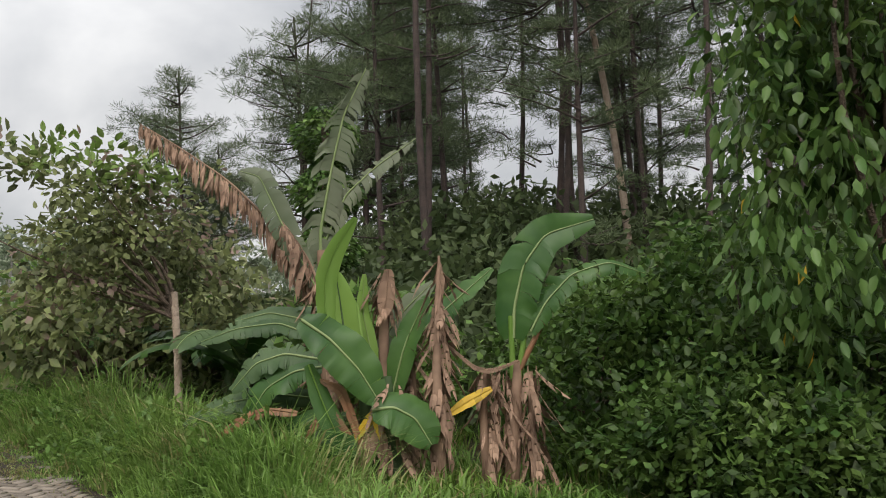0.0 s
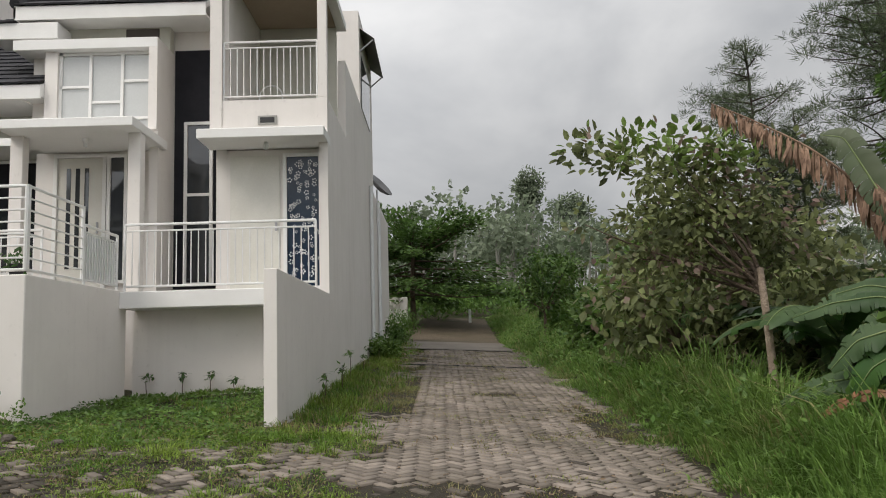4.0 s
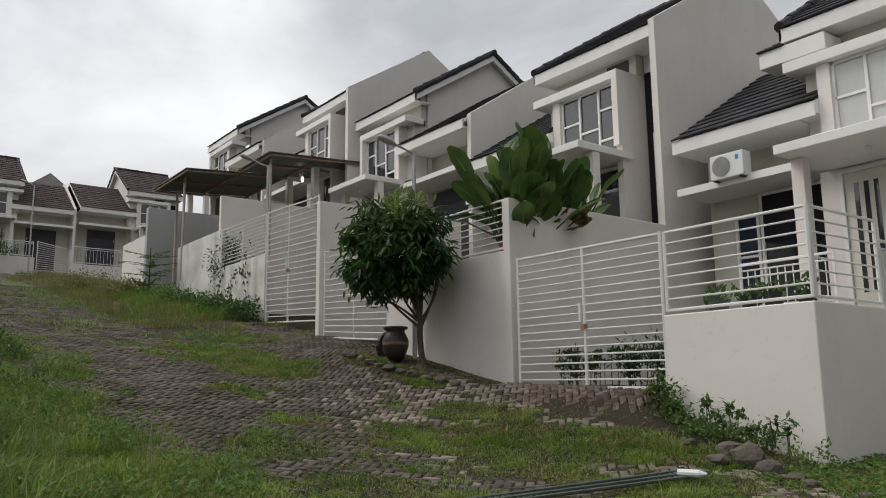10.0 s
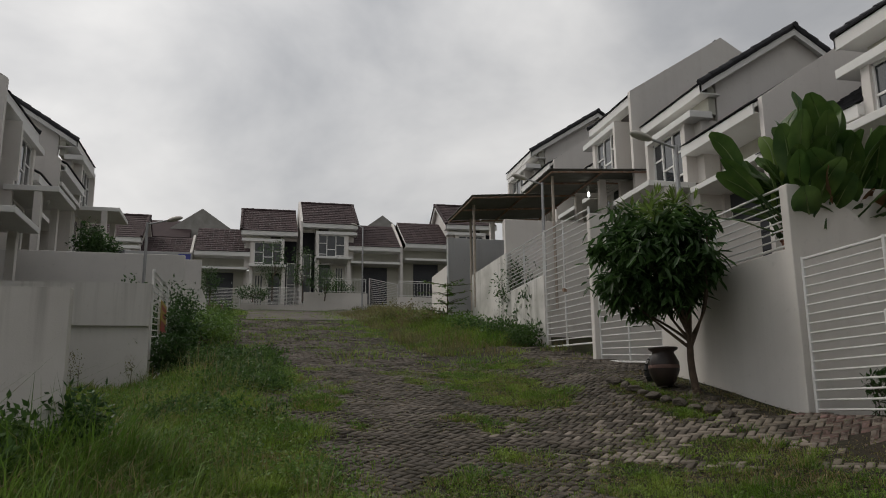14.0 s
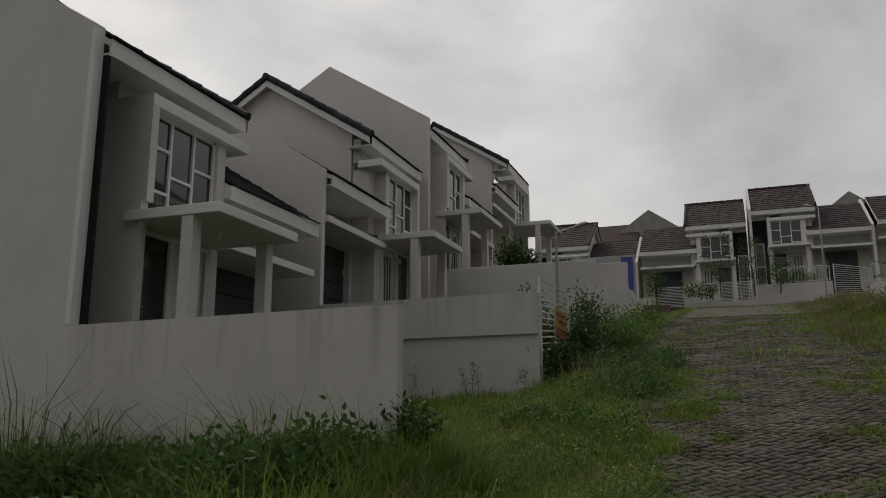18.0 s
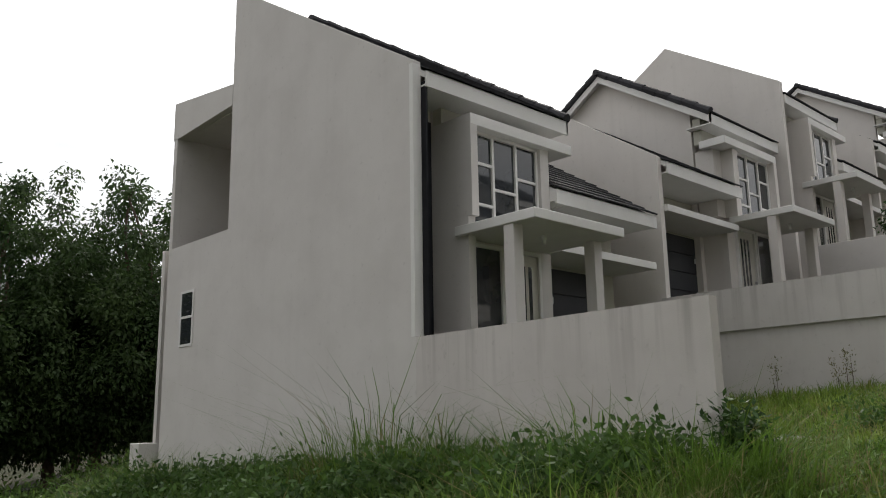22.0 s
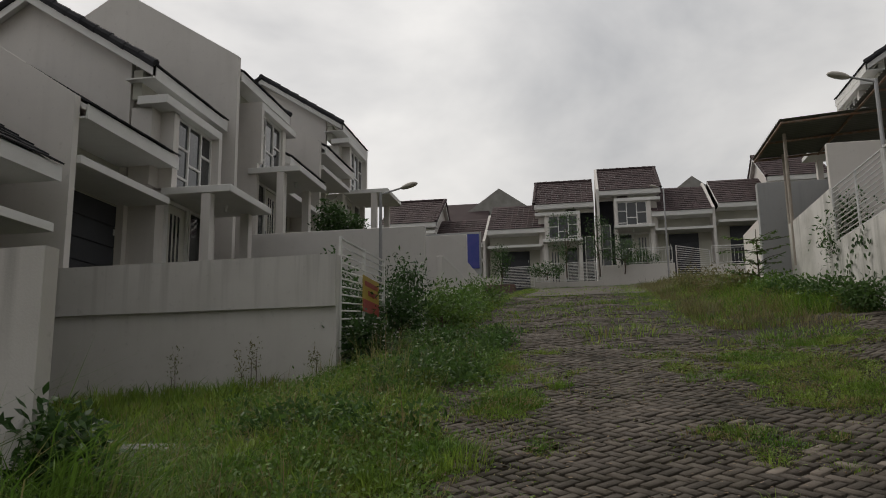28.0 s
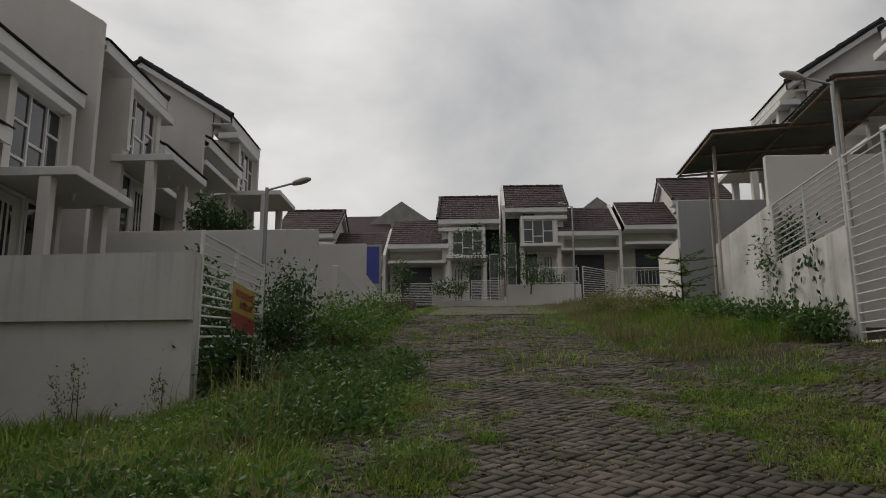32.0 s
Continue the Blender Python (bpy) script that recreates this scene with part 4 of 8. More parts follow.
# side addition: openings, awning, pipes
x = thing("flowered_curtain_window", (-1.35, 13.74, 2.8), "tall window with a dark blue curtain printed with white flowers", "window")
part("pane", boxed((-1.64, 13.725, 2.86), (-1.10, 13.745, 5.06)), "curtain", x)
bm = bmesh.new()
for a, b in (((-1.70, 2.80), (-1.64, 5.12)), ((-1.10, 2.80), (-1.06, 5.12)), ((-1.64, 5.06), (-1.10, 5.12)), ((-1.64, 2.80), (-1.10, 2.86))):
    box(bm, (a[0], 13.69, a[1]), (b[0], 13.75, b[1]))
part("frame", bm, "trim", x)
rnd = random.Random(4)
bm = bmesh.new()
for k in range(90):
    cx, cz, r = rnd.uniform(-1.60, -1.14), rnd.uniform(2.92, 5.0), rnd.uniform(0.018, 0.036)
    for j in range(5):
        a = 2 * math.pi * j / 5 + k
        c = Vector((cx + r * math.cos(a), 13.722, cz + r * math.sin(a)))
        bmesh.ops.create_circle(bm, cap_ends=True, segments=6, radius=r * 0.42, matrix=Matrix.Translation(c) @ Matrix.Rotation(radians(90), 4, "X"))
part("flower_print", bm, "plastic_white", x, "white printed flowers")
# plain wall with a panel line, no door; the handle is an addition
x = thing("side_door", (-2.2, 13.74, 2.8), "plain flush white wall panel beside the curtained window, with an added handle", "door")
part("panel", boxed((-2.60, 13.735, 2.79), (-1.76, 13.748, 5.1), 0.004), "door_white", x)
part("handle", boxed((-1.84, 13.68, 3.8), (-1.80, 13.71, 3.95)), "steel_grey", x)
x = thing("wall_vent", (-1.9, 13.41, 5.65), "small louvred vent under the balcony", "vent")
part("frame", boxed((-2.06, 13.40, 5.55), (-1.74, 13.418, 5.70)), "concrete", x)
part("opening", boxed((-2.02, 13.395, 5.58), (-1.78, 13.402, 5.67)), "black", x)
x = thing("bulkhead_lamp", (-1.9, 13.3, 5.1), "small white lamp under the canopy", "lamp")
part("shade", lathe(bmesh.new(), [(0.03, 0), (0.045, 0.05), (0.03, 0.12)], (-1.9, 13.3, 5.10), 10), "plastic_white", x)
x = thing("plastic_chair", (-2.1, 14.4, 5.55), "white steel garden chair on the upper balcony", "chair")
for dx in (0, 0.42):
    for dy in (0, 0.42):
        part("leg", tube(bmesh.new(), (-2.3 + dx, 14.2 + dy, 5.551), (-2.3 + dx, 14.2 + dy, 5.99), 0.014, sides=6), "steel_white", x)
part("seat", boxed((-2.32, 14.18, 5.99), (-1.86, 14.64, 6.02), 0.008), "plastic_white", x)
bm = bmesh.new()
for k in range(8):
    a, b = math.pi * k / 8, math.pi * (k + 1) / 8
    tube(bm, (-2.09 - 0.21 * math.cos(a), 14.62, 6.40 + 0.22 * math.sin(a)), (-2.09 - 0.21 * math.cos(b), 14.62, 6.40 + 0.22 * math.sin(b)), 0.014, sides=6)
for dx in (0, 0.42):
    tube(bm, (-2.3 + dx, 14.62, 6.0), (-2.3 + dx, 14.62, 6.40), 0.014, sides=6)
part("backrest", bm, "steel_white", x)
x = thing("window_awning", (-0.7, 20.5, 9.0), "small dark corrugated awning on the upper side wall", "awning")
n = 22
verts, faces = [], []
for i in range(n + 1):
    y = 19.2 + 3.0 * i / n
    z = 0.02 * (1 if i % 2 else -1)
    verts += [(-0.98, y, 9.62 + z), (-0.55, y, 9.30 + z)]
for i in range(n):
    faces.append((2 * i, 2 * i + 1, 2 * i + 3, 2 * i + 2))
part_ob = mesh_of("sheet", verts, faces, "sheet", x)
for y in (19.3, 22.1):
    part("bracket", tube(bmesh.new(), (-0.9, y, 9.0), (-0.58, y, 9.28), 0.02, sides=6), "steel_grey", x)
x = thing("upper_rear_block", (-1.9, 20.6, 6.1), "white upper rear storey of the side addition", "house extension")
part("wall", boxed((-2.8, 19.0, 6.1), (-0.9, 22.4, 9.9)), "white", x)
part("window_opening", boxed((-0.899, 19.4, 7.6), (-0.88, 21.6, 8.9)), "glass", x)
x = thing("drain_pipe", (-0.85, 21.0, 1.5), "white plastic drain pipe down the side wall", "pipe")
part("pipe", tube(bmesh.new(), (-0.84, 21.0, 1.4), (-0.84, 21.0, 6.0), 0.05), "plastic_white", x)
part("pipe", tube(bmesh.new(), (-0.84, 23.4, 1.5), (-0.84, 23.4, 6.0), 0.05), "plastic_white", x)
part("elbow", tube(bmesh.new(), (-0.84, 21.0, 1.45), (-0.2, 21.6, 1.42), 0.05), "plastic_white", x)
x = thing("satellite_dish", (-0.95, 24.5, 6.1), "grey satellite dish on the rear wall", "satellite dish")
part("mast", tube(bmesh.new(), (-0.97, 24.54, 6.1), (-0.97, 24.54, 6.6), 0.025), "steel_grey", x)
bm = lathe(bmesh.new(), [(0.02, 0), (0.2, 0.03), (0.36, 0.10), (0.45, 0.18), (0.44, 0.19), (0.19, 0.045), (0.02, 0.015)], (0, 0, 0), 24)
bmesh.ops.transform(bm, matrix=Matrix.Translation((-0.95, 24.5, 6.62)) @ Euler((radians(50), 0, radians(70))).to_matrix().to_4x4(), verts=bm.verts)
part("reflector", bm, "dish_grey", x, smooth=True)

# air conditioner on the lintel slab
x = thing("air_conditioner", (-7.56, 13.85, 5.51), "white outdoor air-conditioner unit on the lintel slab", "air conditioner")
part("body", boxed((-7.90, 13.72, 5.53), (-7.22, 13.98, 5.98), 0.015), "plastic_white", x)
bm = bmesh.new()
bmesh.ops.create_cone(bm, cap_ends=True, segments=28, radius1=0.18, radius2=0.18, depth=0.01, matrix=Matrix.Translation((-7.66, 13.713, 5.755)) @ Matrix.Rotation(radians(90), 4, "X"))
part("fan_grille", bm, "steel_grey", x, "dark round fan grille")
for k in range(6):
    r = 0.03 + 0.028 * k
    bm = bmesh.new()
    for j in range(20):
        a, b = 2 * math.pi * j / 20, 2 * math.pi * (j + 1) / 20
        tube(bm, (-7.66 + r * math.cos(a), 13.705, 5.755 + r * math.sin(a)), (-7.66 + r * math.cos(b), 13.705, 5.755 + r * math.sin(b)), 0.004, sides=4)
    part("grille_ring", bm, "black", x)
part("badge", boxed((-7.37, 13.714, 5.83), (-7.31, 13.722, 5.91)), "blue", x)
for dx in (-7.85, -7.33):
    part("foot", boxed((dx, 13.74, 5.508), (dx + 0.06, 13.96, 5.531)), "black", x)

# inner porch railing and pots behind it
baluster_rail((-6.7, 12.6), (-5.2, 12.6), 2.95, 3.75, "white inner porch railing by the front door", 0.12)


def lamp_post(x0, y0, z0, z1, reach, label):
    x = thing("street_lamp", (x0, y0, z0), label, "street lamp", "street lamps")
    part("pole", tube(bmesh.new(), (x0, y0, z0), (x0, y0, z1), 0.045, 0.035), "steel_grey", x)
    part("arm", tube(bmesh.new(), (x0, y0, z1 - 0.05), (x0, y0 + reach, z1 + 0.08), 0.022), "steel_grey", x)
    s = 1 if reach > 0 else -1
    bm = bmesh.new()
    bmesh.ops.create_uvsphere(bm, u_segments=16, v_segments=8, radius=1)
    for v in bm.verts:
        v.co = Vector((v.co.x * 0.10, v.co.y * 0.20, v.co.y * s * 0.05 + (v.co.z * 0.075 if v.co.z > 0 else v.co.z * 0.05)))
    bmesh.ops.transform(bm, matrix=Matrix.Translation((x0, y0 + reach + s * 0.16, z1 + 0.11)), verts=bm.verts)
    part("lantern", bm, "lamp_head", x, "grey-white lamp head", smooth=True)
    return x


lamp_post(-18.75, 10.06, 5.32, 7.78, -0.45, "grey street lamp behind the tall gate")
lamp_post(-11.5, 9.7, 2.0, 6.30, -0.45, "grey street lamp behind the mango tree")
lamp_post(-21.3, 0.35, 4.2, 6.92, 0.50, "grey street lamp beside the dividing wall")
lamp_post(-44.6, 8.9, 7.8, 12.6, -0.3, "thin street lamp by the upper houses")

# carport of corrugated sheet
def corrugated(parent, c00, c10, c11, c01, waves):
    """A corrugated sheet between four corners; waves run from c00 to c10."""
    c00, c10, c11, c01 = map(Vector, (c00, c10, c11, c01))
    verts, faces = [], []
    n = waves * 4
    for i in range(n + 1):
        s = i / n
        dz = Vector((0, 0, 0.025 * math.sin(2 * math.pi * waves * s)))
        for t in (0, 0.5, 1):
            verts.append(c00.lerp(c10, s).lerp(c01.lerp(c11, s), t) + dz)
    for i in range(n):
        for j in range(2):
            a = i * 3 + j
            faces.append((a, a + 3, a + 4, a + 1))
    return mesh_of("roof_sheet", verts, faces, "sheet", parent)


x = thing("carport", (-24.3, 11.8, 6.0), "carport of brown corrugated sheet on thin steel posts", "carport")
corrugated(x, (-27.0, 9.56, 8.77), (-23.6, 9.56, 8.77), (-23.6, 13.0, 9.02), (-27.0, 13.0, 9.0), 22)
corrugated(x, (-23.7, 11.2, 8.93), (-21.2, 11.2, 8.98), (-21.2, 15.0, 9.20), (-23.7, 15.0, 9.15), 16)
for a, b in (((-24.7, 9.9, 5.4), (-24.7, 9.9, 8.74)), ((-21.75, 11.5, 5.0), (-21.75, 11.5, 8.92)), ((-26.6, 10.3, 5.0), (-26.6, 10.3, 8.76))):
    part("post", tube(bmesh.new(), a, b, 0.045, sides=8), "post_pale", x)
for a, b in (((-27.0, 9.62, 8.70), (-23.65, 9.62, 8.70)), ((-27.0, 11.3, 8.82), (-21.3, 11.3, 8.90)), ((-23.7, 9.6, 8.70), (-23.7, 13.0, 8.95)), ((-26.9, 9.6, 8.70), (-26.9, 13.0, 8.93)), ((-21.3, 11.3, 8.91), (-21.3, 15.0, 9.13)),
             ((-25.3, 9.6, 8.70), (-25.3, 13.0, 8.94)), ((-27.0, 12.9, 8.92), (-21.3, 12.9, 9.0)), ((-22.5, 11.3, 8.91), (-22.5, 15.0, 9.12))):
    part("purlin", tube(bmesh.new(), a, b, 0.03, sides=6), "rust", x)

x = thing("carport_bulb", (-22.6, 13.0, 8.5), "lit white bulb hanging under the carport roof", "lamp")
part("holder", tube(bmesh.new(), (-22.6, 13.0, 8.96), (-22.6, 13.0, 8.76), 0.03, sides=8), "plastic_white", x)
part("bulb", lathe(bmesh.new(), [(0.0, 0), (0.03, 0.015), (0.045, 0.06), (0.035, 0.12), (0.025, 0.16)], (-22.6, 13.0, 8.60), 12), "bulb", x, "glowing white bulb")

# banner for sale on the gate, unreadable lettering as bars
x = thing("banner", (-16.6, 1.36, 3.9), "yellow and red vinyl sale banner tied to the gate", "sign")
part("sheet", boxed((-17.3, 1.325, 3.66), (-16.3, 1.335, 4.24)), "banner_yellow", x)
part("stripe", boxed((-17.3, 1.336, 3.66), (-16.3, 1.340, 3.86)), "banner_red", x, "red lower stripe")
for k, (a, b) in enumerate(((0.1, 0.9), (0.15, 0.7))):
    part("lettering", boxed((-17.3 + 1.0 * a, 1.336, 4.08 - 0.14 * k), (-17.3 + 1.0 * b, 1.340, 4.16 - 0.14 * k)), "banner_red", x)

# upper end: fences before the far houses
def far_fence():
    X = -45.4
    yard_wall((X - 0.15, -0.9, 7.0), (X, 0.4, 8.55), "low white front wall of the upper houses", "white")
    slat_gate("gate", (X, 0.5), (X, 2.3), 9.05, 9.05, 8.0, 8.0, "white bar gate of an upper house", 13, (0, 1))
    yard_wall((X - 0.15, 2.35, 7.0), (X, 5.7, 8.20), "low white plinth before the upper house", "white")
    slat_gate("front_railing", (X, 2.4), (X, 5.65), 9.15, 9.15, 8.25, 8.25, "white front railing with a hedge behind", 12, (0, 0.5, 1))
    yard_wall((X - 0.15, 5.75, 7.0), (X, 9.3, 8.95), "white front wall of the upper house", "white")
    baluster_rail((X, 6.8), (X, 9.2), 8.95, 9.75, "white railing on the upper front wall", 0.16)
    slat_gate("gate", (X, 9.4), (X, 11.0), 9.8, 9.5, 8.3, 8.3, "white arched bar gate of an upper house", 13, (0, 1))
    baluster_rail((X, 11.1), (X, 13.6), 8.8, 9.7, "white railing of the upper house", 0.18)
    yard_wall((X - 0.15, 11.05, 7.0), (X, 15.0, 8.8), "white front wall of the upper house", "white")
    x = thing("blue_banner", (-43.0, -0.5, 8.6), "blue vinyl banner on a wall", "sign")
    part("sheet", boxed((-43.02, -0.79, 8.68), (-43.0, -0.19, 10.4)), "blue_dark", x)
    yard_wall((-43.2, -3.4, 6.6), (-43.03, -0.1, 10.5), "pale wall end with a blue banner", "grey_wall")
    x = thing("stone_planter", (-43.5, 0.6, 7.6), "low brick planter by the upper gate", "planter")
    part("base", boxed((-43.8, 0.0, 7.3), (-43.1, 1.5, 7.85), 0.03), "paver_red", x)


far_fence()


def far_roofs():
    """Bare concrete gables and tiled roofs rising behind the upper houses."""
    for y, z, w in ((-0.7, 16.8, 5.4), (12.2, 16.9, 5.0)):
        x = thing("house", (-59, y, 8.5), "house behind with a bare grey concrete gable", "house", "houses behind")
        part("gable_wall", prism(bmesh.new(), [(-58.6, y - w / 2, 8), (-58.6, y - w / 2, z - 1.9), (-58.6, y, z), (-58.6, y + w / 2, z - 1.9), (-58.6, y + w / 2, 8)], (-3, 0, 0)), "concrete", x)
    for y, z in ((-3.6, 14.6), (16.0, 14.9)):
        x = thing("house", (-60, y, 8.5), "house behind showing its brown tiled roof", "house", "houses behind")
        part("wall", boxed((-62, y - 2.0, 8), (-57.8, y + 2.0, z - 0.2)), "white", x)
        part("roof", prism(bmesh.new(), [(-57.4, y - 2.2, z - 0.2), (-59.8, y - 2.2, z + 1.5), (-62.2, y - 2.2, z - 0.2)], (0, 4.4, 0)), "far_tile", x)


far_roofs()

# ---- plants ----
RNG = np.random.default_rng(7)


def unit(v):
    return v / np.maximum(np.linalg.norm(v, axis=-1, keepdims=True), 1e-9)


def leaf_arrays(at, way, up, length, width, fold=0.12):
    """One folded diamond leaf for every row: foot, way it grows, side it faces, length, width."""
    at, way, up = np.asarray(at, float), unit(np.asarray(way, float)), np.asarray(up, float)
    side = unit(np.cross(way, up))
    top = unit(np.cross(side, way))
    length, width = np.broadcast_to(length, len(at))[:, None], np.broadcast_to(width, len(at))[:, None]
    mid = at + way * length * 0.45
    tip = at + way * length - top * length * fold
    v = np.stack([at, mid + side * width / 2 - top * width * fold, tip, mid - side * width / 2 - top * width * fold], 1).reshape(-1, 3)
    return v, np.arange(len(v)).reshape(-1, 4)


def rich_leaf_arrays(at, way, up, length, width, fold=0.12):
    """Oval leaves of two halves along the midrib."""
    at, way, up = np.asarray(at, float), unit(np.asarray(way, float)), np.asarray(up, float)
    side = unit(np.cross(way, up))
    top = unit(np.cross(side, way))
    length, width = np.broadcast_to(length, len(at))[:, None], np.broadcast_to(width, len(at))[:, None]
    def p(s, w):
        return at + way * length * s + side * width * w / 2 - top * (length * fold * s * s - abs(w) * width * 0.16)
    v = np.stack([p(0, 0), p(0.28, 0.9), p(0.68, 0.85), p(1, 0), p(0.68, -0.85), p(0.28, -0.9)], 1).reshape(-1, 3)
    i = np.arange(len(at))[:, None] * 6
    return v, np.concatenate([i + [0, 1, 2, 3], i + [0, 3, 4, 5]], 0)


def leaf_mesh(name, at, way, up, length, width, mat, parent=None, label="", fold=0.12, rich=False):
    v, f = (rich_leaf_arrays if rich else leaf_arrays)(at, way, up, length, width, fold)
    return mesh_of(name, v, f, mat, parent, label)


def limb_arrays(paths, sides=6):
    """Tapered tubes along paths of (points, radii)."""
    vs, fs, base = [], [], 0
    for pts, rad in paths:
        pts = np.asarray(pts, float)
        d = unit(np.gradient(pts, axis=0))
        ref = np.where(np.abs(d[:, 2:3]) > 0.9, [[1.0, 0, 0]], [[0, 0, 1.0]])
        s = unit(np.cross(d, ref))
        t = np.cross(s, d)
        a = np.arange(sides) * 2 * np.pi / sides
        ring = pts[:, None] + np.asarray(rad)[:, None, None] * (np.cos(a)[None, :, None] * s[:, None] + np.sin(a)[None, :, None] * t[:, None])
        vs.append(ring.reshape(-1, 3))
        n = len(pts)
        for i in range(n - 1):
            for j in range(sides):
                fs.append((base + i * sides + j, base + i * sides + (j + 1) % sides, base + (i + 1) * sides + (j + 1) % sides, base + (i + 1) * sides + j))
        base += n * sides
    return np.concatenate(vs), np.array(fs)


def bent(a, b, n=6, sag=0.1, rng=RNG):
    a, b = np.asarray(a, float), np.asarray(b, float)
    t = np.linspace(0, 1, n)[:, None]
    p = a + (b - a) * t
    return p + np.sin(np.pi * t) * rng.normal(0, sag, 3) * np.linalg.norm(b - a)


def crown_points(centre, size, clumps, per, spread, rng=RNG, shell=0.55, low=-1.0):
    """Clump centres in an uneven ellipsoid, and leaf feet round each."""
    d = unit(rng.normal(size=(clumps, 3)))
    d[:, 2] = np.maximum(d[:, 2], low)
    r = shell + (1 - shell) * rng.random((clumps, 1)) ** 0.7
    c = np.asarray(centre) + d * r * np.asarray(size) * (0.8 + 0.35 * rng.random((clumps, 1)))
    off = unit(rng.normal(size=(clumps, per, 3))) * (rng.random((clumps, per, 1)) ** 0.5) * spread
    return c, (c[:, None] + off).reshape(-1, 3), off.reshape(-1, 3)


def broad_tree(name, base, height, centre, size, clumps, per, spread, leaf_l, leaf_w, mat, label, trunk_r=0.06, bark="bark", droop=0.2, low=-1.0, shell=0.5, limbs=14, seed=1, category="tree", fold=0.12, rich=False):
    rng = np.random.default_rng(seed)
    x = thing(name, base, label, category)
    base, centre = np.asarray(base, float), np.asarray(centre, float)
    c, feet, off = crown_points(centre, size, clumps, per, spread, rng, shell, low)
    paths = []
    if trunk_r:
        fork = base + (centre - base) * 0.62
        paths.append((bent(base, fork, 7, 0.04, rng), np.linspace(trunk_r * 1.2, trunk_r * 0.75, 7)))
        for q in c[rng.permutation(len(c))[:limbs]]:
            start = base + (fork - base) * rng.uniform(0.7, 1.0)
            paths.append((bent(start, q, 6, 0.08, rng), np.linspace(trunk_r * 0.5, trunk_r * 0.12, 6)))
        v, f = limb_arrays(paths)
        mesh_of("trunk", v, f, bark, x, smooth=True)
    way = unit(off) * 0.8 + rng.normal(size=feet.shape) * 0.5 + np.array([0, 0, -droop])
    up = rng.normal(size=feet.shape) * 0.5 + np.array([0, 0, 1.0])
    leaf_mesh("crown", feet, way, up, leaf_l * rng.uniform(0.7, 1.2, len(feet)), leaf_w * rng.uniform(0.75, 1.2, len(feet)), mat, x, fold=fold, rich=rich)
    return x


def ball(rng, *shape):
    """Offsets filling an uneven ball of radius about 1.5, with no stragglers."""
    d = unit(rng.normal(size=shape))
    return d * rng.random(shape[:-1] + (1,)) ** 0.5 * 1.55


def gy(x, y):
    return float(gz(x, y))


# --- long arching leaves (banana and its kin) ---
def arch_leaf(foot, heading, lift, length, width, sag, tatter=0.0, n=18, seed=0, roll=0.0, tipw=0.35):
    """Blade of a long leaf: a curved midrib with strips to both sides; tatter opens gaps between strips and lets them hang."""
    rng = np.random.default_rng(seed)
    h = np.array([math.cos(heading), math.sin(heading), 0])
    t = np.linspace(0, 1, n + 1)
    ang = lift - sag * t ** 1.4
    step = length / n
    pts = [np.array(foot, float)]
    for a in ang[:-1]:
        pts.append(pts[-1] + step * (h * math.cos(a) + np.array([0, 0, math.sin(a)])))
    pts = np.array(pts)
    side0 = np.array([-h[1], h[0], 0])
    prof = width / 2 * np.clip(np.sin(np.pi * np.clip(t * 0.93 + 0.05, 0, 1)) ** 0.55, 0.05, 1)
    verts, faces = [], []
    for s in (1, -1):
        for i in range(n):
            d = unit(pts[i + 1] - pts[i])
            nrm = unit(np.cross(d, side0)) * (-1)
            if nrm[2] < 0:
                nrm = -nrm
            hang = -0.18 - (rng.random() * 1.6 * tatter if tatter else 0)
            gap = rng.random() * 0.45 * tatter
            out = unit(side0 * s * math.cos(roll) + nrm * 0.1)
            drop = np.array([0, 0, hang])
            b = len(verts)
            w0, w1 = prof[i], prof[i + 1]
            if tatter and rng.random() < 0.12 * tatter:
                continue
            p0, p1 = pts[i], pts[i + 1]
            e1 = p0 + (p1 - p0) * (1 - gap)
            m0, m1 = p0 + (out + drop * 0.25) * w0 * 0.5, e1 + (out + drop * 0.25) * w1 * 0.5
            o0, o1 = p0 + unit(out + drop) * w0 + d * 0.02, e1 + unit(out + drop) * w1 + d * 0.05
            verts += [p0, e1, m1, m0, o1, o0]
            faces += [(b, b + 1, b + 2, b + 3), (b + 3, b + 2, b + 4, b + 5)]
    return np.array(verts), np.array(faces), pts


def add_leaf(x, foot, heading, lift, length, width, sag, mat, tatter=0.0, seed=0, rib="banana_rib", label="", n=18):
    v, f, pts = arch_leaf(foot, heading, lift, length, width, sag, tatter, n, seed)
    ob = mesh_of("leaf", v, f, mat, x, label, smooth=True)
    rv, rf = limb_arrays([(pts + np.array([0, 0, 0.004]), np.linspace(0.022, 0.005, len(pts)) * (width / 0.6))], 5)
    mesh_of("midrib", rv, rf, rib, ob)
    return pts


def dry_skirt(x, top, height, radius, count, seed, name="dry_leaf"):
    """Hanging dead leaf sheaths round a stem."""
    rng = np.random.default_rng(seed)
    for k in range(count):
        a = rng.random() * 6.283
        z = top[2] - rng.random() ** 1.2 * height * 0.75
        foot = (top[0] + math.cos(a) * radius, top[1] + math.sin(a) * radius, z)
        v, f, _ = arch_leaf(foot, a + rng.normal(0, 0.5), rng.uniform(-1.5, -0.75), rng.uniform(0.16, 0.42), rng.uniform(0.035, 0.10), rng.uniform(-0.3, 0.6), 0.6, 5, seed * 50 + k)
        mesh_of(name, v, f, "dead", x, smooth=True)


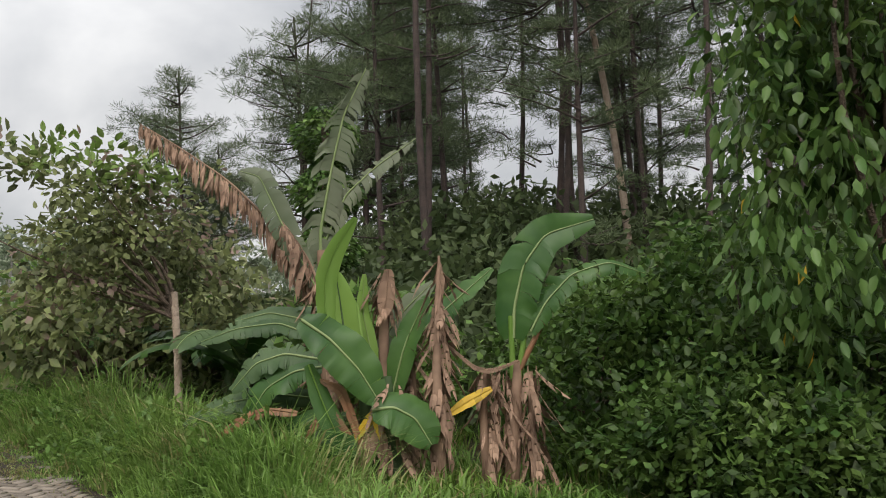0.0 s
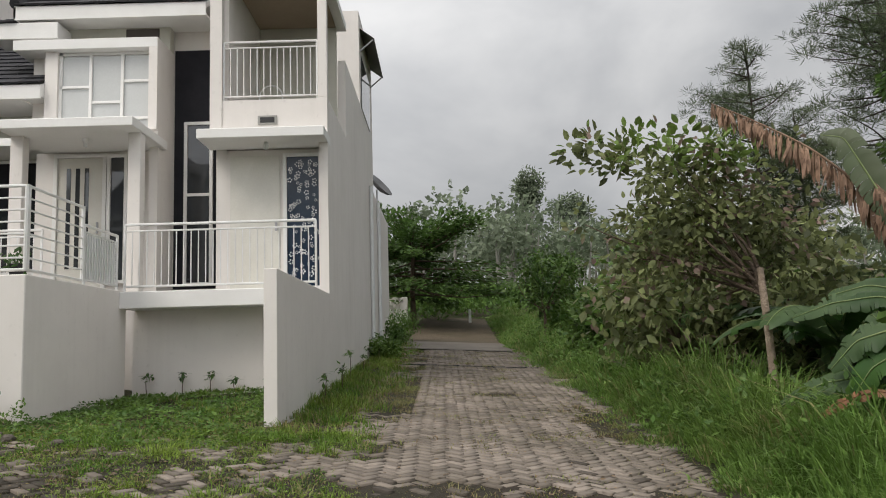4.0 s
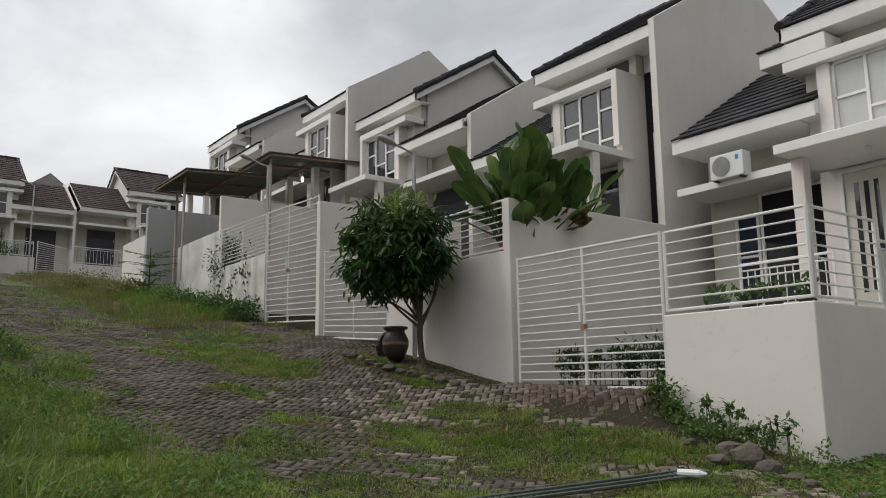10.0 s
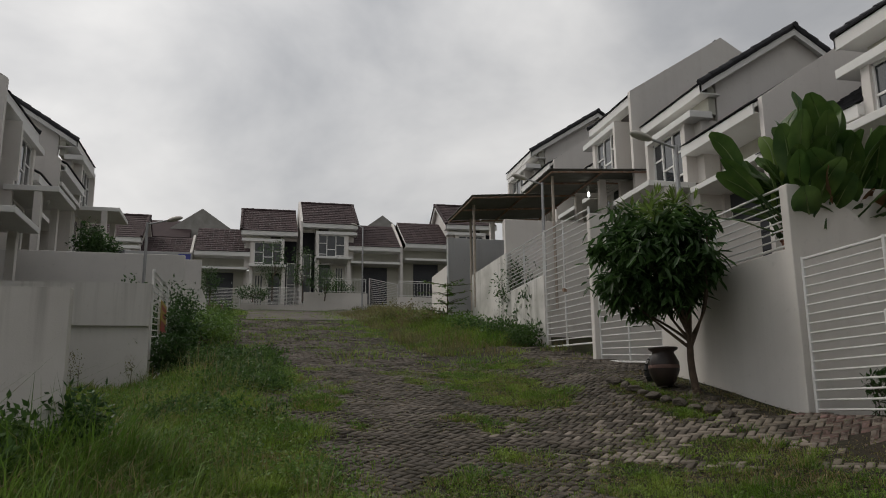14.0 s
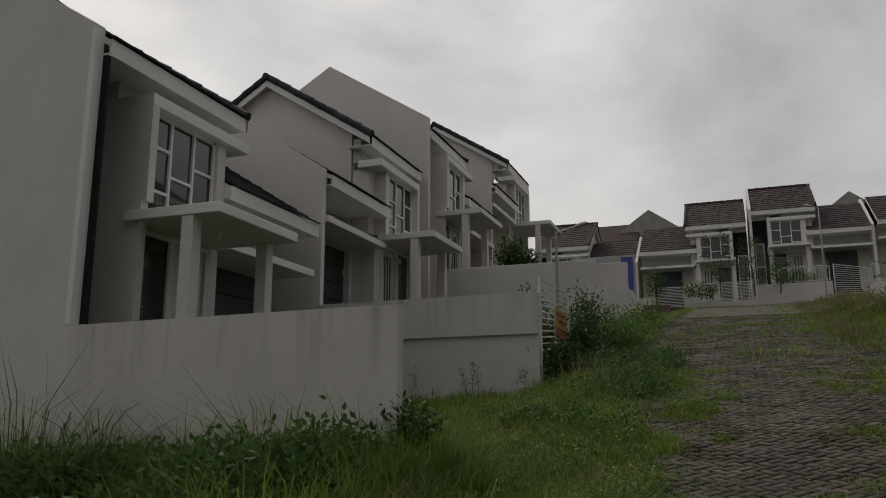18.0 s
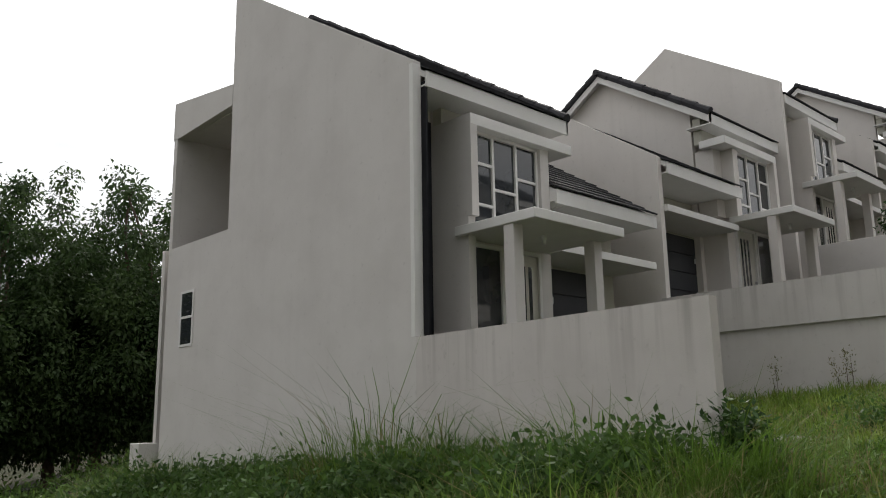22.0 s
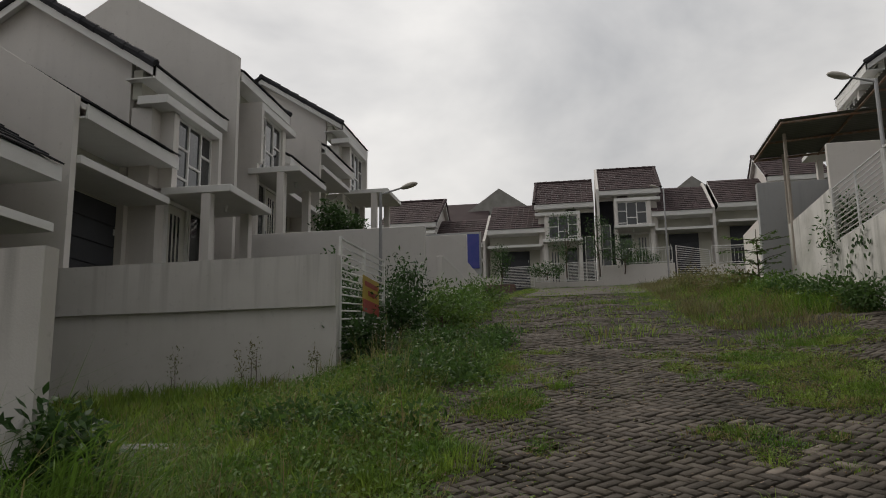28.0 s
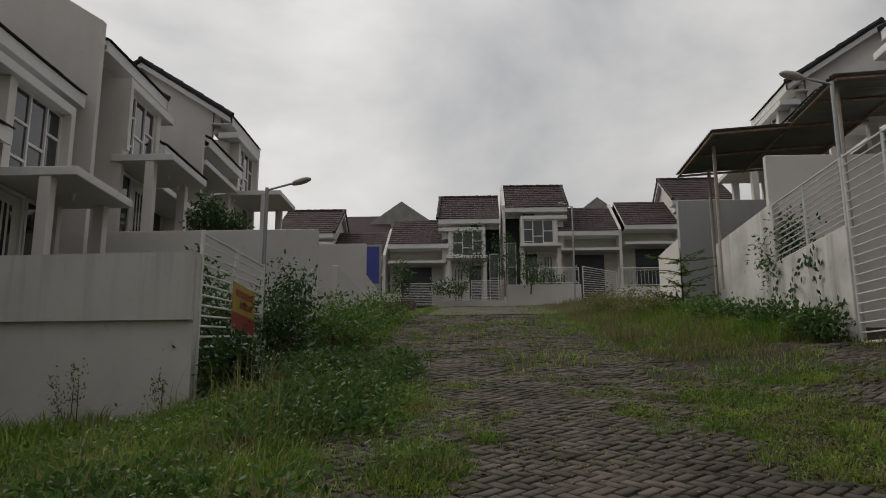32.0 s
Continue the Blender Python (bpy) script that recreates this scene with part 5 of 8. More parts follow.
def stem(x, a, b, r0, r1, mat="bark", name="stem"):
    v, f = limb_arrays([(bent(a, b, 7, 0.02), np.linspace(r0, r1, 7))], 10)
    mesh_of(name, v, f, mat, x, smooth=True)


def blade_along(x, pts, width, facing, mat, tatter=0.0, seed=0, rib="banana_rib", label="", n=20, hang=0.18):
    """A long leaf whose midrib runs through pts; facing is the way its upper side looks."""
    rng = np.random.default_rng(seed)
    pts = np.asarray(pts, float)
    t0, t = np.linspace(0, 1, len(pts)), np.linspace(0, 1, n + 1)
    fine = np.stack([np.interp(t, t0, pts[:, a]) for a in range(3)], -1)
    for _ in range(3):
        fine[1:-1] = (fine[:-2] + 2 * fine[1:-1] + fine[2:]) / 4
    way = unit(np.gradient(fine, axis=0))
    side = unit(np.cross(way, np.asarray(facing, float)))
    top = unit(np.cross(side, way))
    prof = width / 2 * np.clip(np.sin(np.pi * np.clip(t * 0.9 + 0.07, 0, 1)) ** 0.6, 0.06, 1)
    verts, faces = [], []
    for sgn in (1, -1):
        wave = np.convolve(rng.normal(0, 0.13, n + 5), np.ones(4) / 4, "same")
        fall, last = hang + tatter * 0.3 * rng.random(), None
        for i in range(n + 1):
            torn = last is not None and i < n and tatter and rng.random() < min(0.9, 0.05 + 1.0 * tatter)
            w = prof[i]
            if torn:
                gap = (fine[i] - fine[i - 1]) * rng.uniform(0.10, 0.35) * (0.5 + tatter)
            lost = torn and tatter > 0.5 and rng.random() < 0.25 * tatter
            for k in range(2 if torn else 1):
                if torn and k == 1:
                    fall, last = hang + tatter * rng.random() * 1.1, None
                p = fine[i]
                drop = np.array([0, 0, -fall])
                mid = p + side[i] * sgn * w * 0.5 + (top[i] * 0.14 + drop * 0.2) * w
                out = p + unit(side[i] * sgn + drop + top[i] * 0.1) * w + top[i] * wave[i] * w * 2
                if torn and k == 0:
                    mid, out = mid - gap * 0.3, out - gap
                b = len(verts)
                verts += [p, mid, out]
                if last is not None:
                    faces += [(last, b, b + 1, last + 1), (last + 1, b + 1, b + 2, last + 2)]
                last = None if lost else b
    ob = mesh_of("leaf", np.array(verts), np.array(faces), mat, x, label, smooth=True)
    rv, rf = limb_arrays([(fine + top * 0.006, np.linspace(0.016, 0.004, n + 1) * (width / 0.4))], 5)
    mesh_of("midrib", rv, rf, rib, ob)
    return fine


def fringe(x, pts, count, length, width, mat, seed, lift=(-1.5, -0.9), rib="dead", label=""):
    """A leaf torn to ribbons: narrow strips hanging from a bent midrib, as one leaf."""
    rng = np.random.default_rng(seed)
    pts = np.asarray(pts, float)
    t0, t = np.linspace(0, 1, len(pts)), np.linspace(0, 1, 30)
    fine = np.stack([np.interp(t, t0, pts[:, a]) for a in range(3)], -1)
    for _ in range(3):
        fine[1:-1] = (fine[:-2] + 2 * fine[1:-1] + fine[2:]) / 4
    verts, faces, b = [], [], 0
    for k in range(count):
        q = 0.12 + 0.88 * (k + rng.random()) / count
        foot = np.array([np.interp(q, t, fine[:, a]) for a in range(3)])
        side = 0.88 if k % 2 else -2.26
        size = length * (0.45 + 0.75 * rng.random()) * (1 - 0.55 * q ** 3)
        v, f, _ = arch_leaf(foot, side + rng.normal(0, 0.55), rng.uniform(*lift), size, width * rng.uniform(0.5, 1.3), rng.uniform(0.0, 0.9), 0.2, 5, seed * 90 + k)
        verts.append(v)
        faces.append(f + b)
        b += len(v)
    ob = mesh_of("leaf", np.concatenate(verts), np.concatenate(faces), mat, x, smooth=True)
    tagged(ob, label, kind="stuff")
    rv, rf = limb_arrays([(fine, np.linspace(0.020, 0.005, 30))], 5)
    mesh_of("midrib", rv, rf, rib, ob)


def bananas():
    """The banana clump: leaves are laid out in metres across (r), up (u) and behind (d) the clump's foot."""
    foot = np.array([5.15, 6.2, gy(5.15, 6.2)])
    across, behind = np.array([0.771, -0.637, 0]), np.array([0.637, 0.771, 0])
    def at(r, u, d=0.0):
        return foot + across * r + behind * d + np.array([0, 0, u])
    def leaf_of(x, line, width, mat, up=0.5, tatter=0.0, seed=0, d=0.0, rib="banana_rib", label="", n=20, hang=0.18, turn=0.0):
        face = -behind + across * turn + np.array([0, 0, up])
        return blade_along(x, [at(*p, d) for p in line], width, face, mat, tatter, seed, rib, label, n, hang)
    def plant(r, d, label):
        p = at(r, 0, d)
        return thing("banana_plant", (p[0], p[1], gy(p[0], p[1])), label, "banana plant")
    x = plant(0, 0, "banana clump with fresh upright and broad drooping leaves")
    stem(x, at(-0.05, -0.1), at(-0.12, 1.1), 0.10, 0.06, "banana_pale")
    stem(x, at(0.15, -0.1, -0.1), at(0.08, 0.85, -0.05), 0.09, 0.05, "banana_pale")
    leaf_of(x, [(-0.35, 0.9), (-0.46, 1.45), (-0.45, 1.75), (-0.34, 2.02), (-0.16, 2.28)], 0.23, "banana_young", 0.1, 0, 1, -0.05, "banana_young", turn=0.9)
    leaf_of(x, [(-0.25, 0.8), (-0.29, 1.25), (-0.32, 1.5), (-0.36, 1.80)], 0.34, "banana_young", 0.1, 0, 2, 0.02, "banana_pale", turn=-0.2)
    leaf_of(x, [(0.02, 0.5), (-0.05, 1.0), (-0.14, 1.45), (-0.11, 1.78)], 0.15, "banana_young", 0.1, 0.1, 3, 0.1, turn=0.6)
    stem(x, at(0.02, 0.55, -0.3), at(-0.16, 1.5, -0.1), 0.022, 0.014, "banana_young", "leaf_stalk")
    leaf_of(x, [(-0.62, 1.36), (-0.38, 1.19), (-0.14, 0.93), (0.05, 0.62)], 0.42, "banana", 0.55, 0.12, 4, -0.3, n=34, hang=0.05)
    leaf_of(x, [(-0.02, 0.58), (0.16, 0.60), (0.34, 0.50), (0.47, 0.28)], 0.44, "banana", 0.75, 0.10, 5, -0.38, n=28, hang=0.3)
    leaf_of(x, [(-0.24, 0.40), (-0.30, 0.24), (-0.38, 0.08), (-0.44, -0.08)], 0.34, "banana", 0.35, 0.03, 6, -0.38, n=22, hang=0.05)
    leaf_of(x, [(-0.58, 0.98), (-0.45, 0.62), (-0.33, 0.34), (-0.26, 0.16)], 0.22, "banana", 0.3, 0.0, 7, -0.22, "banana_young", turn=0.5)
    leaf_of(x, [(0.10, 0.6), (0.24, 1.12), (0.36, 1.36), (0.46, 1.56)], 0.28, "banana", 0.2, 0.15, 8, 0.1, turn=-0.5)
    leaf_of(x, [(0.40, 1.25), (0.62, 1.44), (0.86, 1.64), (1.08, 1.82)], 0.26, "banana", 0.9, 0.25, 9, 0.35, n=26, turn=-0.4)
    leaf_of(x, [(-0.10, 0.95), (0.12, 1.34), (0.32, 1.54), (0.52, 1.72)], 0.26, "banana_torn", 0.6, 0.3, 10, 0.45)
    leaf_of(x, [(-0.55, 1.02), (-0.85, 1.08), (-1.12, 1.0), (-1.34, 0.76)], 0.34, "banana_pale", 0.9, 0.45, 11, 0.15, n=30)
    leaf_of(x, [(-0.6, 0.66), (-1.0, 0.72), (-1.45, 0.64), (-1.82, 0.46)], 0.27, "banana_pale", 0.75, 0.4, 12, 0.3, n=34)
    leaf_of(x, [(-0.6, 1.22), (-1.0, 1.38), (-1.4, 1.34), (-1.75, 1.22)], 0.26, "banana_pale", 1.0, 0.5, 13, 0.6, n=30)
    leaf_of(x, [(-0.5, 1.15), (-0.8, 1.42), (-1.15, 1.50), (-1.5, 1.42)], 0.30, "banana_pale", 0.9, 0.4, 18, 0.9, n=30)
    leaf_of(x, [(-0.5, 0.95), (-0.75, 0.92), (-1.0, 0.78), (-1.15, 0.55)], 0.32, "banana", 0.7, 0.35, 19, 0.05, n=26)
    leaf_of(x, [(-0.3, 0.5), (-0.6, 0.50), (-0.85, 0.30), (-1.0, 0.05)], 0.26, "banana", 1.0, 0.35, 14, 0.1)
    leaf_of(x, [(-0.3, 0.3), (-0.5, 0.35), (-0.72, 0.22), (-0.85, 0.02)], 0.26, "banana_pale", 1.2, 0.2, 15, -0.15)
    leaf_of(x, [(-0.70, 0.56), (-0.95, 0.60), (-1.2, 0.52), (-1.42, 0.36)], 0.13, "bronze", 1.0, 0.5, 16, -0.1, "bronze", "dry orange-brown leaf", 30)
    # the withered stub of a cut stem
    stem(x, at(0.05, 0.4, 0.2), at(0.07, 1.6, 0.2), 0.045, 0.05, "dead")
    dry_skirt(x, at(0.08, 1.80, 0.2), 0.5, 0.045, 26, 8)
    leaf_of(x, [(0.11, 1.82), (0.09, 1.6), (0.06, 1.38)], 0.17, "dead", 0.2, 0.2, 17, 0.12, "dead")
    for k, line in enumerate(([(-0.2, 0.3), (-0.42, 0.6), (-0.62, 0.35)], [(-0.1, 0.2), (-0.3, 0.75), (-0.5, 0.85)], [(0.05, 0.3), (-0.02, 0.55), (-0.25, 0.25)])):
        leaf_of(x, line, 0.09, "yellow" if k == 2 else "bronze", 0.4, 0.4, 20 + k, -0.2, "bronze")
    dry_skirt(x, at(-0.05, 0.75, -0.05), 0.8, 0.12, 46, 3)
    dry_skirt(x, at(0.12, 0.8, -0.15), 0.8, 0.10, 36, 4)
    # tall old plant behind, with a dead hanging leaf and torn upright ones
    x = plant(-0.5, 0.8, "tall old banana plant with torn leaves and one dead brown leaf")
    stem(x, at(-0.55, -0.1, 0.8), at(-0.60, 2.1, 0.8), 0.11, 0.05, "dead")
    fringe(x, [at(*p, 0.75) for p in ((-0.62, 1.7), (-0.82, 2.0), (-1.12, 2.42), (-1.52, 2.84), (-2.08, 3.24), (-2.43, 3.46))], 150, 0.30, 0.045, "dead", 31, label="dead brown leaf torn to a fringe")
    leaf_of(x, [(-0.62, 1.8), (-0.62, 2.3), (-0.50, 2.93), (-0.36, 3.52), (-0.12, 4.0)], 0.50, "banana_torn", 0.0, 0.8, 32, 0.85, "banana_rib", n=40, hang=0.5, turn=0.4)
    leaf_of(x, [(-0.66, 1.75), (-0.90, 2.2), (-1.08, 2.6), (-1.20, 2.86), (-1.40, 2.92)], 0.30, "banana_torn", 0.3, 0.35, 33, 0.7, n=34)
    leaf_of(x, [(-0.62, 2.1), (-0.36, 2.68), (-0.05, 2.96), (0.38, 3.25)], 0.32, "banana_torn", 0.5, 0.9, 34, 0.9, "banana_rib", n=34, hang=0.5)
    fringe(x, [at(*p, 0.7) for p in ((-0.60, 1.7), (-0.72, 2.0), (-0.86, 2.25), (-0.98, 2.4))], 40, 0.40, 0.09, "dead", 35)
    dry_skirt(x, at(-0.58, 2.0, 0.78), 1.9, 0.10, 70, 5)
    # dry stems
    for n, (r, d, h) in enumerate(((0.22, 0.30, 1.35), (0.52, -0.1, 1.9))):
        p = at(r, 0, d)
        x = thing("dry_banana_stem", (p[0], p[1], gy(p[0], p[1])), "dead banana stem wrapped in dry brown sheaths", "banana plant", "dead banana stems")
        stem(x, at(r, -0.1, d), at(r + 0.06, h, d), 0.075, 0.012, "dead")
        for q in np.linspace(0.25, 0.98, 7):
            dry_skirt(x, at(r + 0.06 * q, h * q, d), 0.3, 0.085 * (1.06 - q), 16, 11 + 20 * n + int(q * 30))
    x = plant(1.2, 0.0, "banana plant with two broad leaves above a skirt of dry leaves")
    stem(x, at(1.15, -0.1), at(1.24, 0.95), 0.07, 0.04, "dead")
    stem(x, at(1.2, 0.8), at(1.20, 1.35), 0.03, 0.022, "banana_young", "leaf_stalk")
    stem(x, at(1.25, 0.8), at(1.35, 1.3), 0.03, 0.022, "banana_young", "leaf_stalk")
    stem(x, at(1.25, 0.85), at(1.55, 1.38), 0.03, 0.02, "bronze", "leaf_stalk")
    leaf_of(x, [(1.22, 1.15), (1.24, 1.42), (1.34, 1.80), (1.55, 2.08), (2.00, 2.20)], 0.46, "banana", 0.05, 0.16, 41, 0.0, n=34, hang=0.3, turn=-0.35)
    leaf_of(x, [(1.37, 1.2), (1.52, 1.46), (1.76, 1.70), (2.10, 1.80), (2.42, 1.68)], 0.28, "banana", 0.7, 0.55, 42, -0.05, n=34, hang=0.35)
    leaf_of(x, [(1.25, 0.95), (1.0, 0.86), (0.85, 0.90), (0.62, 1.12)], 0.05, "dead", 0.4, 0.5, 43, -0.1, "dead")
    leaf_of(x, [(1.0, 0.72), (0.80, 0.62), (0.60, 0.50)], 0.11, "yellow", 0.6, 0.1, 44, -0.15, "yellow", "yellow withered leaf")
    for r, h, q in ((1.12, 0.92, 51), (1.15, 0.5, 52), (0.97, 0.9, 53), (0.97, 0.45, 54), (1.36, 0.92, 55), (1.36, 0.5, 56)):
        dry_skirt(x, at(r, h, -0.05), 0.6, 0.05, 20, q)
    for r, h in ((0.95, 0.85), (1.36, 0.85)):
        stem(x, at(r, -0.1), at(r, h), 0.05, 0.02, "dead")
    # young pale leaves farther along the verge
    for n, (bx, by) in enumerate(((5.3, 9.2), (6.2, 11.5), (5.8, 13.5))):
        g = gy(bx, by)
        x = thing("banana_plant", (bx, by, g), "low banana plant among the verge weeds", "banana plant", "verge banana plants")
        stem(x, (bx, by, g - 0.1), (bx, by, g + 0.9), 0.08, 0.05, "banana_pale")
        for k in range(9):
            add_leaf(x, (bx, by, g + 0.6 + 0.05 * k), k * 0.75 + n, radians(35 + 5 * (k % 4)), 1.5, 0.5, 1.5, "banana_pale" if k % 2 else "banana", 0.25, 500 + 20 * n + k)


bananas()

# dull-leaved tree on the verge, with a slim pale trunk
def verge_trees():
    bx, by = 4.35, 8.75
    g = gy(bx, by)
    rng = np.random.default_rng(5)
    x = thing("tree", (bx, by, g), "small dull-leaved tree with a slim pale trunk", "tree")
    c, feet, off = crown_points((bx - 0.32, by + 0.75, g + 2.25), (1.28, 0.9, 1.0), 150, 24, 0.27, rng, 0.3, -0.9)
    paths = [(bent((bx, by, g - 0.1), (bx - 0.02, by + 0.1, g + 1.6), 6, 0.015, rng), np.linspace(0.05, 0.04, 6))]
    for q in c[:18]:
        paths.append((bent((bx - 0.02, by + 0.1, g + rng.uniform(1.25, 1.6)), q, 6, 0.07, rng), np.linspace(0.024, 0.006, 6)))
    v, f = limb_arrays(paths[:1], 8)
    mesh_of("trunk", v, f, "bark_pale", x, smooth=True)
    v, f = limb_arrays(paths[1:], 6)
    mesh_of("limb_work", v, f, "bark", x, smooth=True)
    leaf_mesh("crown", feet, unit(off) + rng.normal(size=feet.shape) * 0.5 + [0, 0, -0.3], rng.normal(size=feet.shape) * 0.6 + [0, 0, 1.0], rng.uniform(0.07, 0.13, len(feet)), rng.uniform(0.045, 0.08, len(feet)), "teak", x, rich=True)
    c, feet, off = crown_points((bx - 0.45, by + 0.6, g + 3.05), (0.9, 0.6, 0.25), 16, 14, 0.2, rng)
    tagged(leaf_mesh("young_growth", feet, unit(off) + np.array([0, 0, 0.5]), rng.normal(size=feet.shape) + [0, 0, 1], 0.13, 0.07, "young", x, rich=True), kind="stuff")
    c, feet, off = crown_points((bx - 1.55, by + 1.2, g + 3.15), (0.5, 0.3, 0.15), 10, 12, 0.18, rng)
    tagged(leaf_mesh("upper_crown", feet, unit(off) + np.array([-0.3, 0, 0.4]), rng.normal(size=feet.shape) + [0, 0, 1], 0.15, 0.085, "teak", x, rich=True), kind="stuff")
    tagged(leaf_mesh("fresh_tips", feet[::4] + [0, 0, 0.08], unit(off[::4]) + np.array([-0.3, 0, 0.6]), rng.normal(size=feet[::4].shape) + [0, 0, 1], 0.12, 0.06, "young", x, rich=True), kind="stuff")
    spots = ((4.6, 13.0, 2.4, 1.5), (5.6, 15.5, 2.8, 1.9), (4.9, 18.5, 1.5, 1.2), (6.4, 12.6, 2.6, 1.6), (6.9, 19.5, 2.8, 1.9), (5.4, 22.0, 1.5, 1.3), (7.6, 24.0, 2.6, 1.9), (5.3, 26.5, 1.2, 1.2), (6.8, 30.5, 1.8, 1.6), (8.5, 28.0, 2.4, 2.0), (7.5, 9.6, 2.2, 1.5))
    for n, (a, b, h, w) in enumerate(spots):
        g = gy(a, b)
        broad_tree("bush", (a, b, g - 0.1), h, (a, b, g + h * 0.5), (w * 0.85, w * 0.85, h * 0.5), 190, 13, 0.40, 0.20, 0.11, "teak" if n % 3 == 0 else ("weed" if n % 3 == 1 else "hedge"), "leafy roadside bush on the grassy verge", 0.05, "bark", 0.2, low=-0.95, seed=40 + n, category="bush", limbs=8)
    for n, (a, b, h) in enumerate(((4.1, 25.5, 2.5), (5.6, 33.0, 2.9))):
        g = gy(a, b)
        broad_tree("tree", (a, b, g - 0.1), h, (a, b, g + h * 0.75), (1.1, 1.1, 0.8), 90, 14, 0.35, 0.2, 0.1, "hedge", "slender roadside tree with a bare lower trunk", 0.05, "bark", 0.2, seed=70 + n, limbs=8)


verge_trees()


def feathery_tree():
    """The layered tree that hangs over the end of the side road."""
    a, b = -0.25, 34.6
    g = gy(a, b)
    rng = np.random.default_rng(9)
    x = thing("tree", (a, b, g), "spreading feathery tree over the end of the lane", "tree")
    paths, feet, ways = [(bent((a, b, g - 0.1), (a, b, g + 3.2), 7, 0.03, rng), np.linspace(0.16, 0.08, 7))], [], []
    for k in range(46):
        z = g + rng.uniform(1.2, 5.2)
        r = 3.1 * (1 - ((z - g - 2.2) / 4.0) ** 2 * 0.8)
        ang = rng.random() * 6.283
        end = np.array([a + 0.7 + r * math.cos(ang), b + r * math.sin(ang), z - 0.35])
        p = bent((a, b, min(z, g + 3.2)), end, 6, 0.05, rng)
        paths.append((p, np.linspace(0.05, 0.01, 6)))
        t = rng.uniform(0.25, 1.05, 260)[:, None]
        q = p[0] + (p[-1] - p[0]) * t + rng.normal(0, 1, (260, 3)) * [0.32, 0.32, 0.10]
        feet.append(q)
        ways.append(np.tile((p[-1] - p[0]) / np.linalg.norm(p[-1] - p[0]), (260, 1)) + rng.normal(0, 0.7, (260, 3)) * [1, 1, 0.3])
    v, f = limb_arrays(paths)
    mesh_of("trunk", v, f, "bark", x, smooth=True)
    feet, ways = np.concatenate(feet), np.concatenate(ways)
    leaf_mesh("crown", feet, ways, rng.normal(size=feet.shape) * 0.3 + [0, 0, 1], 0.26, 0.12, "feathery", x)


MAT["feathery"] = leaf("feathery_leaves", (0.055, 0.105, 0.026), (0.095, 0.160, 0.040), 0.8)
feathery_tree()

# glossy shrubs and the leafy tree to the right of the first view
def right_thicket():
    spots = ((8.1, 5.6, 2.3, 1.3), (8.9, 4.6, 2.9, 1.7), (9.9, 5.6, 3.2, 1.7), (10.6, 4.2, 3.1, 1.8), (7.9, 4.5, 1.5, 1.1), (8.7, 3.3, 2.0, 1.2), (11.4, 6.6, 3.2, 1.8), (9.2, 7.2, 2.4, 1.5), (12.5, 4.6, 3.4, 2.0), (10.2, 2.6, 2.6, 1.6))
    for n, (a, b, h, w) in enumerate(spots):
        g = gy(a, b)
        broad_tree("bush", (a, b, g - 0.1), h, (a, b, g + h * 0.48), (w, w, h * 0.52), 120, 40, 0.30, 0.11, 0.07, "hedge", "dense glossy-leaved shrub beside the banana plants", 0.05, "bark", 0.0, seed=90 + n, category="bush", limbs=8, shell=0.72, rich=True)
    a, b = 7.6, 2.7
    g = gy(a, b)
    x = broad_tree("tree", (a, b, g - 0.1), 6, (a + 0.1, b + 0.15, g + 4.4), (1.15, 1.15, 2.2), 330, 15, 0.42, 0.15, 0.072, "hedge", "leafy tree with drooping oval leaves and a few orange ones", 0.07, "bark", 0.9, seed=131, shell=0.3, rich=True)
    rng = np.random.default_rng(6)
    c, feet, off = crown_points((a - 0.2, b + 0.45, g + 3.0), (0.85, 0.85, 1.9), 90, 12, 0.3, rng)
    leaf_mesh("bright_leaves", feet, unit(off) * 0.5 + [0, 0, -0.9], rng.normal(size=feet.shape) + [0, 0, 0.6], 0.15, 0.07, "fresh", x, rich=True)
    leaf_mesh("orange_leaves", feet[::61], unit(off[::61]) * 0.5 + [0, 0, -0.9], rng.normal(size=feet[::61].shape), 0.16, 0.07, "yellow", x)
    for n, (a, b) in enumerate(((6.9, 3.4), (7.4, 3.0), (8.2, 2.2), (7.0, 4.2))):
        g = gy(a, b)
        broad_tree("bush", (a, b, g - 0.1), 1.2, (a, b, g + 0.55), (0.7, 0.7, 0.6), 90, 34, 0.24, 0.10, 0.06, "hedge", "low glossy shrub under the leafy tree", 0.02, "bark", 0.1, seed=150 + n, category="bush", limbs=6)


right_thicket()


